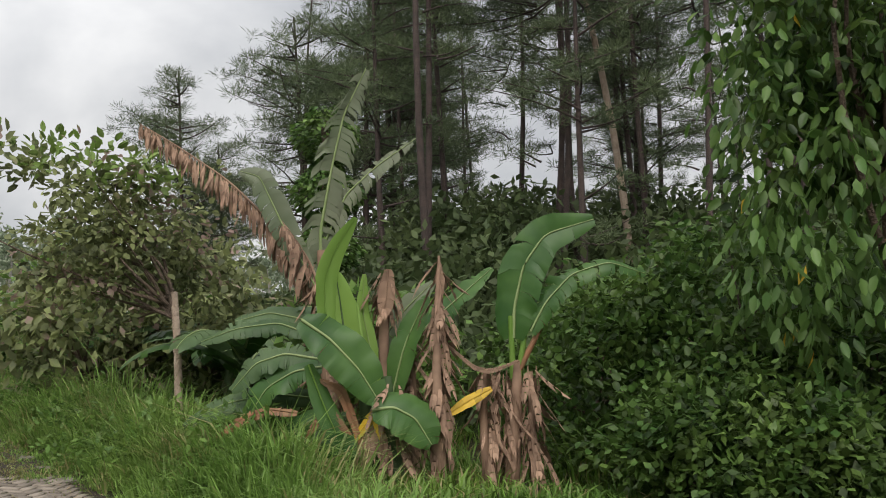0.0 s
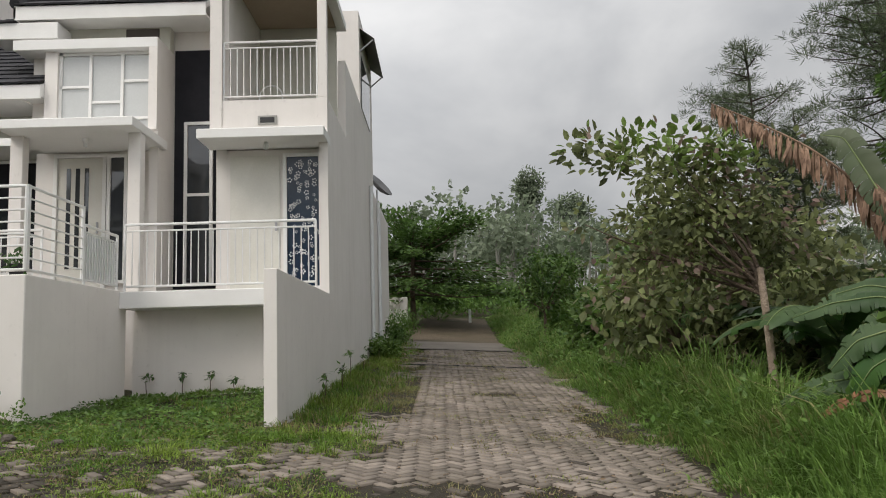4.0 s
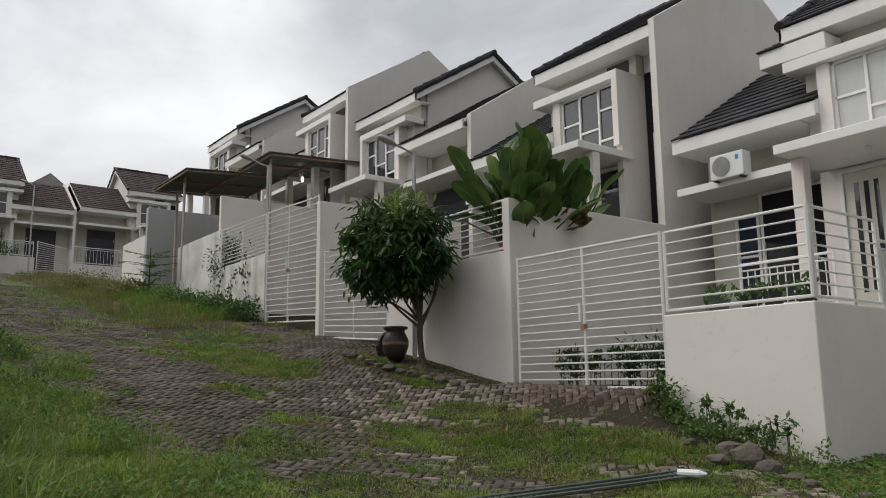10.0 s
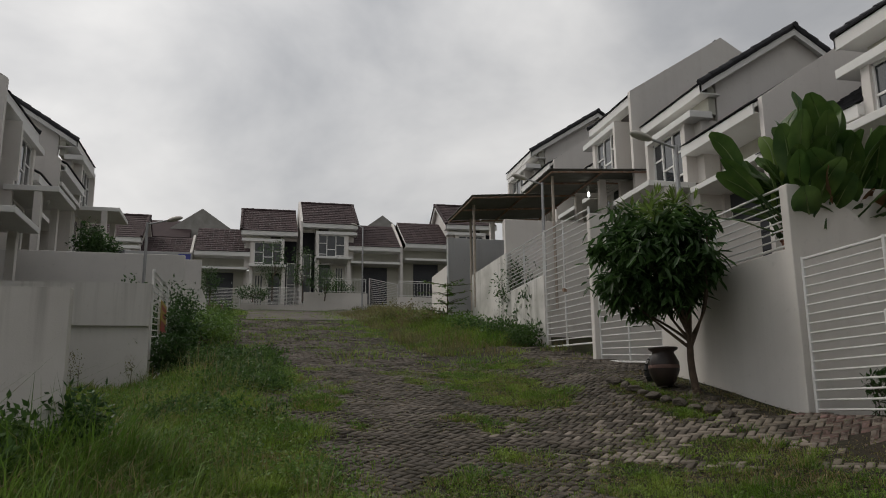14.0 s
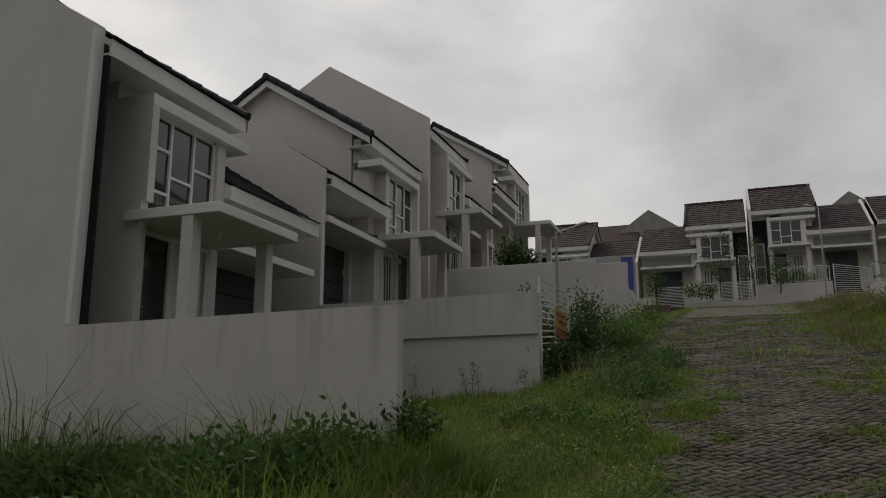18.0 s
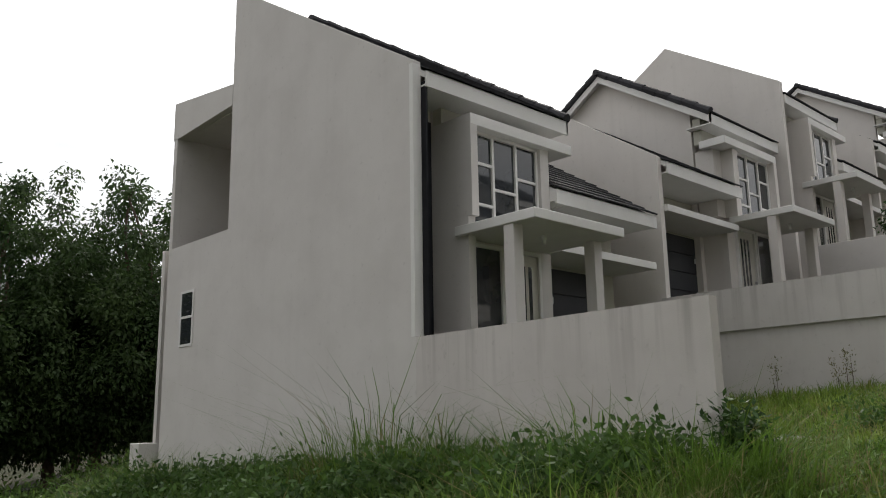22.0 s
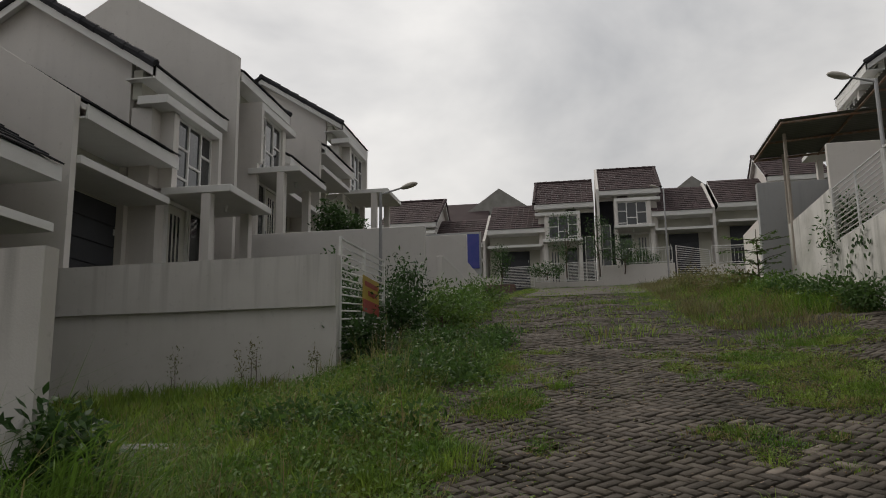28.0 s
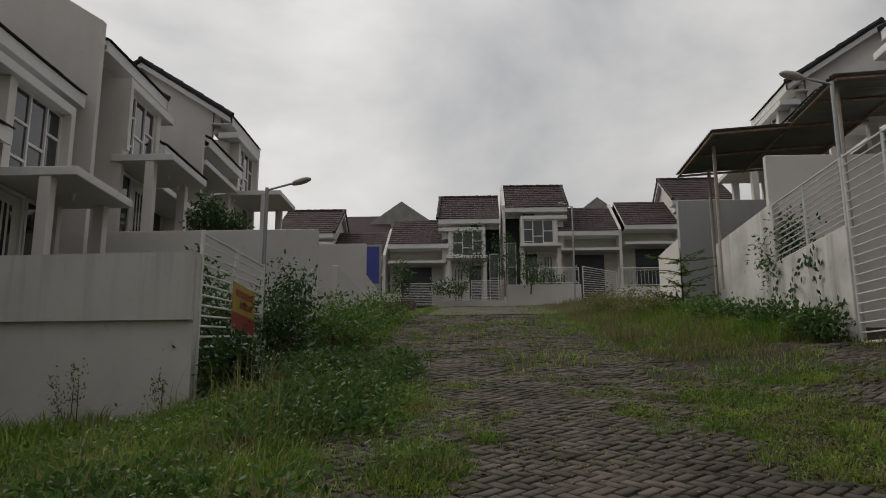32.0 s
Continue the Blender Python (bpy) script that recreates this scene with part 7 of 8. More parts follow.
def small_plants():
    """Seedling rows, weeds by walls and bushes at gates."""
    rng = np.random.default_rng(44)
    def seedling(a, b, h, z=None, mat="weed", name="seedling", label="dark seedling with a rosette of leaves"):
        g = gy(a, b) if z is None else z
        x = thing(name, (a, b, g), label, "plant", "seedlings by the porch")
        v, f = limb_arrays([(bent((a, b, g - 0.02), (a + rng.normal(0, 0.02), b, g + h), 4, 0.03, rng), np.linspace(0.008, 0.005, 4))], 5)
        mesh_of("stem", v, f, "bark", x)
        n = 22
        feet = np.array([a, b, g + h]) + rng.normal(0, 0.03, (n, 3))
        way = rng.normal(size=(n, 3)) * [1, 1, 0.4] + [0, 0, -0.1]
        leaf_mesh("leaves", feet, way, np.tile([0, 0, 1.0], (n, 1)), rng.uniform(0.08, 0.14, n), 0.05, mat, x, fold=0.25)
    for k in range(20):
        seedling(-6.0 + 2.0 * (k / 20) ** 1.4 + rng.normal(0, 0.06), 9.45 + rng.normal(0, 0.12), rng.uniform(0.14, 0.38), None, "weed_dark")
    for k in range(6):
        seedling(-3.7 + 0.48 * k + rng.normal(0, 0.06), 13.0, rng.uniform(0.15, 0.36), None, "weed_dark")
    for k in range(7):
        seedling(-0.72 + rng.normal(0, 0.04), 11.5 + 1.7 * k, rng.uniform(0.2, 0.5))
    for k in range(24):
        seedling(-8.6 + 0.105 * k, 10.5 + rng.normal(0, 0.06), rng.uniform(0.35, 0.55), 1.9, "mango", "potted_shrub", "dark leafy shrub behind the white gate")
    # bushes
    for n, (a, b, h, w, m) in enumerate(((-15.8, 0.85, 1.55, 0.6, "mango"), (-16.8, 0.75, 1.9, 0.7, "mango"), (-17.6, 0.9, 1.5, 0.6, "mango"), (-18.1, 1.55, 1.2, 0.5, "mango"), (-19.0, 1.4, 1.9, 0.65, "mango"), (-20.3, 1.9, 0.85, 0.9, "weed"), (-21.5, 1.9, 0.8, 1.0, "weed"), (-24, 1.7, 0.9, 1.2, "weed"), (-27, 1.9, 0.8, 1.1, "weed"),
                                         (-8.72, 1.42, 1.0, 0.24, "mango"), (-18.7, 9.45, 0.45, 0.5, "weed_dark"), (-20.2, 9.4, 0.5, 0.7, "weed_dark"), (-22.2, 9.3, 0.4, 0.8, "weed_dark"), (-24.0, 9.2, 0.4, 0.9, "weed"), (-21.6, 10.2, 1.6, 0.7, "mango"),
                                         (-15.5, 1.6, 0.8, 0.3, "mango"),  (-26.5, 8.6, 0.5, 1.1, "grass_dry"), (-29.5, 8.3, 0.6, 1.4, "grass_dry"), (-0.6, 20.5, 0.5, 0.5, "weed"), (-0.6, 26.0, 0.9, 0.6, "weed"), (-0.6, 29.0, 1.2, 0.7, "weed"))):
        g = gy(a, b)
        base_z = 4.7 if h == 1.6 else g - 0.05
        broad_tree("bush", (a, b, base_z), h, (a, b, base_z + h * 0.5), (w, w * 0.8, h * 0.5), 95, 15, 0.24, 0.10, 0.048, m, "straggly bush growing by the wall", 0.02, "bark", 0.1, seed=300 + n, category="bush", limbs=7, shell=0.3)
    # shrubs inside the white gate, and pots on the porch
    for n, (a, h, w) in enumerate(((-8.25, 0.62, 0.34), (-7.2, 0.75, 0.42), (-6.6, 0.85, 0.34))):
        broad_tree("shrub", (a, 10.45, 1.82), h, (a, 10.45, 1.86 + h * 0.55), (w, 0.3, h * 0.42), 26, 12, 0.12, 0.11, 0.03, "mango", "dark narrow-leaved shrub behind the white gate", 0.02, "bark", -0.3, seed=450 + n, category="bush", limbs=9, shell=0.3)
    for n, (a, b, r) in enumerate(((-5.55, 10.3, 0.15), (-5.05, 10.2, 0.11), (-4.75, 10.25, 0.13), (-4.4, 10.35, 0.10))):
        x = thing("potted_plant", (a, b, 2.78), "small leafy plant in a dark pot on the porch", "plant", "pots on the porch")
        part("pot", lathe(bmesh.new(), [(r * 0.7, 0), (r, 0.16), (r * 1.05, 0.18), (r * 0.9, 0.18), (r * 0.8, 0.12)], (a, b, 2.785), 14), "grate" if n == 0 else "black", x)
        feet = np.array([a, b, 2.98]) + rng.normal(0, 0.07, (60, 3)) * [1.2, 1.2, 1]
        leaf_mesh("leaves", feet, rng.normal(size=(60, 3)) + [0, 0, 0.5], rng.normal(size=(60, 3)) + [0, 0, 1], 0.12, 0.05, "weed_dark", x)
    # creeper hanging over the gate of the low wall
    c = np.stack([rng.uniform(-21.5, -18.5, 160), rng.uniform(9.78, 9.88, 160), rng.uniform(3.9, 5.3, 160)], -1)
    keep = noise_keep(c)
    ob = leaf_mesh("creeper", c[keep], rng.normal(size=c[keep].shape) * [1, 0.3, 1], np.tile([0, -1.0, 0], (keep.sum(), 1)), 0.13, 0.09, "mango")
    tagged(ob, "dark creeper clinging to the stained wall", "creeper", kind="stuff")
    # shrubs on the upper terraces
    for n, (a, b, z, h, w) in enumerate(((-22.6, -1.2, 6.0, 1.1, 0.4), (-23.6, -1.0, 6.1, 0.9, 0.35), (-18.8, -0.4, 4.2, 0.35, 0.25), (-44.0, 4.0, 8.2, 3.4, 0.9), (-44.2, 5.6, 8.2, 3.0, 0.8), (-44.6, 3.0, 8.2, 0.9, 1.0), (-44.3, 6.8, 8.3, 1.8, 0.9), (-45.9, 7.9, 8.6, 1.1, 0.8), (-43.7, 0.8, 7.9, 1.9, 0.5))):
        broad_tree("shrub", (a, b, z), h, (a, b, z + h * 0.62), (w, w, h * 0.40), 70, 14, 0.18, 0.13, 0.05, "mango", "dark garden shrub before a house", 0.03, "bark", 0.2, seed=400 + n, category="bush", limbs=6)
    # small conifer by the grey wall
    a, b = -25.6, 9.2
    g = gy(a, b)
    x = thing("small_conifer", (a, b, g), "small flat-branched conifer beside the grey wall", "tree")
    paths, feet, ways = [([(a, b, g), (a, b, g + 0.8), (a, b, g + 1.6)], [0.03, 0.02, 0.01])], [], []
    for k in range(16):
        z, ang = g + 0.4 + 0.3 * (k // 4), k * 1.7
        end = np.array([a + 0.9 * math.cos(ang), b + 0.9 * math.sin(ang), z + 0.1])
        paths.append((bent((a, b, z), end, 4, 0.03, rng), np.linspace(0.012, 0.004, 4)))
        t = rng.random((40, 1))
        feet.append(np.array([a, b, z]) + (end - np.array([a, b, z])) * t)
        ways.append(rng.normal(size=(40, 3)) * [1, 1, 0.15])
    v, f = limb_arrays(paths, 5)
    mesh_of("trunk", v, f, "bark", x)
    feet, ways = np.concatenate(feet), np.concatenate(ways)
    leaf_mesh("crown", feet, ways, np.tile([0, 0, 1.0], (len(feet), 1)), 0.16, 0.06, "weed", x)


def noise_keep(c):
    return np.array([noise.noise((p[0] * 1.3, p[1], p[2] * 1.3)) > -0.1 for p in c])


small_plants()

# ---- paving and grass ----
GRASS_SPOTS = [(-13.3, 7.1, 1.6, 0.85), (-12.2, 7.3, 1.1, 0.6), (-14.9, 7.0, 0.9, 0.5), (-10.45, 6.2, 0.22, 0.22), (-8.78, 5.9, 0.36, 0.24), (-7.55, 5.1, 0.6, 0.5), (-7.45, 6.8, 0.6, 0.45), (-8.1, 8.1, 0.45, 0.4),
               (-6.2, 8.0, 1.0, 0.75), (-5.3, 8.4, 0.7, 0.5), (-12.0, 3.95, 0.75, 0.3), (-10.35, 4.4, 0.3, 0.14), (-10.2, 6.1, 0.3, 0.2), (-10.65, 6.55, 0.2, 0.16), (-10.8, 5.95, 0.3, 0.35), (-12.9, 4.45, 0.25, 0.12),
               (-18.0, 8.0, 3.0, 0.9), (-25.0, 7.6, 5.0, 1.4), (-24.9, 4.1, 1.0, 0.5), (-7.9, 7.0, 0.6, 0.4), (-6.7, 7.4, 0.6, 0.4), (-5.2, 7.0, 0.9, 0.35), (-30.0, 7.8, 5.0, 1.5), (-36.0, 8.2, 5.0, 2.2),
               (-2.4, 10.6, 2.0, 2.7), (-5.0, 8.9, 1.2, 0.6), (-14.0, 5.9, 0.5, 0.2), (-16.5, 6.8, 0.9, 0.4), (-15.8, 3.4, 1.4, 0.5), (-1.0, 5.2, 1.0, 0.4), (-3.5, 4.4, 0.9, 0.5), (-4.6, 5.4, 0.8, 0.4),
               (-6.3, 3.9, 0.9, 0.6), (1.65, 13.0, 0.5, 0.2), (2.9, 10.0, 0.4, 1.5), (0.2, 12.6, 0.35, 2.2), (-10.6, 8.7, 1.6, 0.35), (-14.3, 3.5, 1.3, 0.32), (-16.7, 3.1, 1.4, 0.45), (-12.1, 4.2, 0.55, 0.16), (-21.0, 7.6, 2.6, 1.1)]
DRIVES = [(-8.9, -6.1, 8.75, 10.0), (-15.3, -12.8, 8.4, 10.1), (-18.3, -15.7, 8.9, 10.1)]


def rough(x, y, s, k=0.0):
    return np.array([noise.noise((a * s, b * s, k)) for a, b in zip(x, y)])


def grassiness(x, y):
    """0 on bare paving to 1 in thick grass; the edges are ragged at three scales."""
    x, y = np.asarray(x, float), np.asarray(y, float)
    n1, n2, n3 = rough(x, y, 0.9), rough(x, y, 3.1, 5), rough(x, y, 8.0, 11)
    wild = 0.34 * n1 + 0.42 * n2 + 0.34 * n3
    g = np.zeros_like(x)
    for a, b, rx, ry in GRASS_SPOTS:
        d = np.hypot((x - a) / rx, (y - b) / ry) + wild
        g = np.maximum(g, smoothstep((1.25 - d) / 0.55))
    edge = np.interp(x, [-46, -17.5, -15, -13, -11.2, -10, -8.5, -7.2, -6, -4.5, -3.4, -2.4], [2.6, 2.9, 3.1, 3.5, 3.6, 3.95, 4.35, 4.2, 3.6, 2.8, 0.5, -9.0])
    g = np.maximum(g, smoothstep((edge + 0.7 * wild - y) / 0.5))
    g = np.maximum(g, smoothstep((y - 8.95 + 0.7 * wild) / 0.5) * (x < -4.0))
    g = np.maximum(g, smoothstep((x - 3.12 + 0.5 * wild) / 0.4) * (y > 3.0))
    g = np.maximum(g, smoothstep((0.05 - 0.6 * wild - x) / 0.4) * (x > -1.2) * (y > 8.3))
    g = np.maximum(g, smoothstep((y - 44) / 2))
    for a, b, c, d in DRIVES:
        inside = (x > a) & (x < b) & (y > c) & (y < d)
        g = np.where(inside, 0.25 * (n2 > 0.25), g)
    return np.clip(np.maximum(g, thin_cover(x, y, n1, n2, n3)), 0, 1)


def thin_cover(x, y, n1, n2, n3):
    """Straggling growth that has crept over the joints."""
    creeping = 0.50 * smoothstep((n1 + 0.8 * n2 + 0.5 * n3 + 0.18) / 0.35)
    near = np.exp(-np.clip(y - 5.2, 0, 9) ** 2 / 3.0) * smoothstep((x + 9) / 4) + 0.8 * smoothstep((y - 6.1) / 1.2) * smoothstep((x + 8.6) / 1.5) * (x < 0.5) + 0.5 * smoothstep((-13 - x) / 5)
    return np.clip(creeping * (0.7 + 1.1 * near), 0, 0.68)


def paved(x, y):
    street = (x > -45.2) & (x < 3.15) & (y > 2.6) & (y < 9.3)
    lane = (x > -0.15) & (x < 3.2) & (y > -6) & (y < 44)
    near = (x > -6) & (x < 3.2) & (y > -6) & (y < 3)
    out = street | lane | near
    for a, b, c, d in DRIVES:
        out |= (x > a) & (x < b) & (y > c - 0.5) & (y < d + 0.3)
    return out


def pavers():
    L, W, H = 0.196, 0.098, 0.06
    c45 = math.sqrt(0.5)
    sites = []
    for k in range(-490, 490):
        for l in range(-276, 276):
            for lx, ly, turn in ((k + 4 * l + 1.0, k + 0.5, 0), (k + 4 * l + 0.5, k + 2.0, 1)):
                sites.append((lx * W, ly * W, turn))
    s = np.array(sites)
    X, Y = (s[:, 0] - s[:, 1]) * c45, (s[:, 0] + s[:, 1]) * c45
    ok = paved(X, Y) & (X > -31) & (Y < 27)
    X, Y, T = X[ok], Y[ok], s[ok, 2]
    g = grassiness(X, Y)
    keep = (g < 0.9) | (X > -0.4)
    X, Y, T = X[keep], Y[keep], T[keep]
    rng = np.random.default_rng(2)
    Z = gz(X, Y) + rng.normal(0, 0.0025, len(X)) + 0.016 * rough(X, Y, 1.7) - 0.03 * smoothstep((g[keep] - 0.3) / 0.6)
    e = 0.05
    sx, sy = (gz(X + e, Y) - gz(X - e, Y)) / (2 * e), (gz(X, Y + e) - gz(X, Y - e)) / (2 * e)
    mix = rng.normal(0, 0.9, len(X))
    lane = (Y > 5.6 + 1.0 * rough(X, Y, 0.7, 8) + mix) & (X > -1.6 + 0.5 * mix)
    lane |= (Y > 7.1 + 1.2 * rough(X, Y, 0.8, 13) + 0.8 * mix) & (X > -9.5 + mix)
    red = np.zeros(len(X), bool)
    for a, b, c, d in DRIVES[:1]:
        red |= (X > a) & (X < b) & (Y > c + 0.2) & (rough(X, Y, 1.1, 9) > -0.15)
    def outline(grow, h):
        return np.array([(-L / 2 + grow, -W / 2 + grow, h), (L / 2 - grow, -W / 2 + grow, h), (L / 2 - grow, W / 2 - grow, h), (-L / 2 + grow, W / 2 - grow, h)])
    block = np.concatenate([outline(0.012, -H), outline(0.012, -0.004), np.array([(sx_ * (L / 2 - 0.0145), sy_ * (W / 2 - 0.0145), 0.0) for sx_, sy_ in ((-1, -1), (1, -1), (1, 1), (-1, 1))])])
    quads = np.array([(8, 9, 10, 11)] + [(i, (i + 1) % 4, 4 + (i + 1) % 4, 4 + i) for i in range(4)] + [(4 + i, 4 + (i + 1) % 4, 8 + (i + 1) % 4, 8 + i) for i in range(4)])
    near = (X > -10.9) & (X < -8.9) & (Y > 4.0) & (Y < 6.6)
    chosen = np.where(near & ~red & ~lane)[0][:300]
    rest = np.ones(len(X), bool)
    rest[chosen] = False
    floor = thing("paving", (-9, 5, gy(-9, 5)), "worn grey herringbone concrete block paving with mossy joints", "pavement", kind="structure")
    for which, mat, name in ((rest & ~red & ~lane, "paver", "paving_field"), (rest & lane, "paver_lane", "lane_paving_field"), (rest & red, "paver_red", "reddish_paving_field")):
        i = np.where(which)[0]
        ang = np.pi / 4 + T[i] * np.pi / 2 + rng.normal(0, 0.012, len(i))
        ca, sa = np.cos(ang)[:, None], np.sin(ang)[:, None]
        px, py = block[None, :, 0] * ca - block[None, :, 1] * sa, block[None, :, 0] * sa + block[None, :, 1] * ca
        pz = Z[i][:, None] + block[None, :, 2] + px * sx[i][:, None] + py * sy[i][:, None]
        v = np.stack([X[i][:, None] + px, Y[i][:, None] + py, pz], -1).reshape(-1, 3)
        f = (np.arange(len(i))[:, None, None] * 12 + quads[None]).reshape(-1, 4)
        tagged(mesh_of(name, v, f, mat, floor), kind="stuff")
    me = None
    o = origin_of(floor)
    for i in chosen:
        if me is None:
            ob = mesh_of("paver", block, quads, "paver")
            me = ob.data
        else:
            ob = new("paver", me)
        ob.parent = floor
        n = Vector((-sx[i], -sy[i], 1)).normalized()
        q = n.to_track_quat("Z", "Y").to_matrix().to_4x4()
        up = Matrix.Rotation(math.pi / 4 + T[i] * math.pi / 2, 4, "Z")
        tilt = Vector((0, 0, 1)).rotation_difference(n).to_matrix().to_4x4()
        ob.matrix_basis = Matrix.Translation(Vector((X[i], Y[i], Z[i])) - o) @ tilt @ up
    # dark earth that fills the joints
    for x0, x1, y0, y1 in ((-31, 3.25, 2.45, 9.4), (-0.2, 3.25, 9.42, 27.0), (-6.0, 3.25, -6.0, 2.43)):
        nx, ny = int((x1 - x0) / 0.25) + 1, int((y1 - y0) / 0.25) + 1
        xs, ys = np.meshgrid(np.linspace(x0, x1, nx), np.linspace(y0, y1, ny))
        fx, fy = xs.ravel(), ys.ravel()
        v = np.stack([fx, fy, gz(fx, fy) + 0.016 * rough(fx, fy, 1.7) - 0.017], -1)
        f = [(a * nx + b, a * nx + b + 1, (a + 1) * nx + b + 1, (a + 1) * nx + b) for a in range(ny - 1) for b in range(nx - 1)]
        mesh_of("joint_earth", v, f, "joint_earth", floor, smooth=True)
    # far end of the paving, too distant to tell blocks apart
    for name, x0, x1, y0, y1, nx, ny in (("upper_street", -46, -30.9, 2.8, 8.0, 40, 14),):
        xs, ys = np.meshgrid(np.linspace(x0, x1, nx), np.linspace(y0, y1, ny))
        v = np.stack([xs, ys, gz(xs, ys) + 0.02], -1).reshape(-1, 3)
        f = [(a * nx + b, a * nx + b + 1, (a + 1) * nx + b + 1, (a + 1) * nx + b) for a in range(ny - 1) for b in range(nx - 1)]
        mesh_of(name, v, f, "paver_far", floor)
    # a concrete apron and bare earth where the lane ends
    for name, x0, x1, y0, y1, nx, ny, mat in (("concrete_apron", -0.35, 2.95, 24.2, 28.6, 10, 24, "apron"), ("bare_earth", -0.6, 2.9, 28.6, 39.0, 12, 40, "track_earth")):
        xs, ys = np.meshgrid(np.linspace(x0, x1, nx), np.linspace(y0, y1, ny))
        v = np.stack([xs, ys, gz(xs, ys) + 0.024], -1).reshape(-1, 3)
        f = [(a * nx + b, a * nx + b + 1, (a + 1) * nx + b + 1, (a + 1) * nx + b) for a in range(ny - 1) for b in range(nx - 1)]
        mesh_of(name, v, f, mat, floor)
    bm = bmesh.new()
    for k in range(12):
        x = 0.0 + 0.25 * k
        box(bm, (x, 18.3 + 0.01 * k, gy(x, 18.3) - 0.05), (x + 0.26, 18.36 + 0.01 * k, gy(x, 18.3) + 0.012))
    part("drain_joint", bm, "black", floor)
    # kerb stones at the verge
    for k in (0, 1, 3, 4, 5, 7, 8, 11, 12, 14, 18, 19, 22):
        y = 6.0 + 0.8 * k
        b = part("kerb_stone", boxed((3.12, y, gy(3.1, y) - 0.12), (3.26, y + 0.78, gy(3.1, y) + 0.012), 0.012), "kerb", floor)
    return floor


MAT["joint_earth"] = surface("dark_joint_earth", (0.030, 0.021, 0.013), (0.020, 0.021, 0.008), 2.5, 45, 0.95, bumps=0.7, dist=0.01, amount=0.9)
MAT["track_earth"] = surface("trodden_brown_earth", (0.105, 0.078, 0.052), (0.060, 0.050, 0.026), 0.9, 25, 0.95, bumps=0.6, dist=0.02, amount=0.9)
MAT["apron"] = surface("pale_worn_concrete", (0.175, 0.152, 0.128), (0.11, 0.095, 0.075), 0.9, 25, 0.9, bumps=0.4, amount=0.9)
MAT["paver_far"] = surface("distant_paving", (0.105, 0.090, 0.078), (0.055, 0.048, 0.032), 0.8, 6, 0.9, bumps=0.5, dist=0.02, amount=0.9)
pavers()


def blades(name, X, Y, height, width, lean, mat, label, rng, base=None, heading=None):
    """Grass blades, each a bent sliver of three faces."""
    n = len(X)
    Z = (gz(X, Y) if base is None else base) - 0.03
    a = rng.random(n) * 6.283 if heading is None else heading + rng.normal(0, 0.5, n)
    h = height * rng.uniform(0.5, 1.15, n)
    w = width * rng.uniform(0.7, 1.2, n)
    d = np.stack([np.cos(a), np.sin(a), np.zeros(n)], -1)
    turn = a + rng.normal(0, 0.6, n)
    s = np.stack([-np.sin(turn), np.cos(turn), np.zeros(n)], -1)
    o = np.stack([X, Y, Z], -1)
    l = (lean * rng.uniform(0.2, 1.3, n) * h)[:, None]
    up = np.array([0, 0, 1.0])
    m = o + d * l * 0.28 + up * (h * 0.58)[:, None]
    t = o + d * l + up * (h * (1.0 - 0.45 * lean * rng.random(n)))[:, None]
    w = w[:, None]
    v = np.stack([o - s * w / 2, o + s * w / 2, m + s * w * 0.42, m - s * w * 0.42, t], 1).reshape(-1, 3)
    i = np.arange(n)[:, None] * 5
    f = np.concatenate([i + [0, 1, 2], i + [0, 2, 3], i + [3, 2, 4]], 0)
    ob = mesh_of(name, v, f, mat)
    return tagged(ob, label, "grass", kind="stuff")


def tussocks(name, cx, cy, per, radius, height, width, lean, mat, label, rng, base=None):
    """Blades in clumps of uneven size that spread outward from each clump's middle."""
    cx, cy = np.asarray(cx), np.asarray(cy)
    size = np.exp(rng.normal(0, 0.45, len(cx)))
    count = np.maximum(3, (per * size ** 1.5).astype(int))
    k = np.repeat(np.arange(len(cx)), count)
    r = radius * size[k] * np.sqrt(rng.random(len(k)))
    a = rng.random(len(k)) * 6.283
    x, y = cx[k] + r * np.cos(a), cy[k] + r * np.sin(a)
    tall = (height * np.ones(len(cx)) * size ** 0.6 * rng.uniform(0.7, 1.25, len(cx)))[k] * (1 - 0.35 * (r / (radius * size[k])) ** 2)
    return blades(name, x, y, tall, width, lean, mat, label, rng, None if base is None else gz(x, y) + base, a)


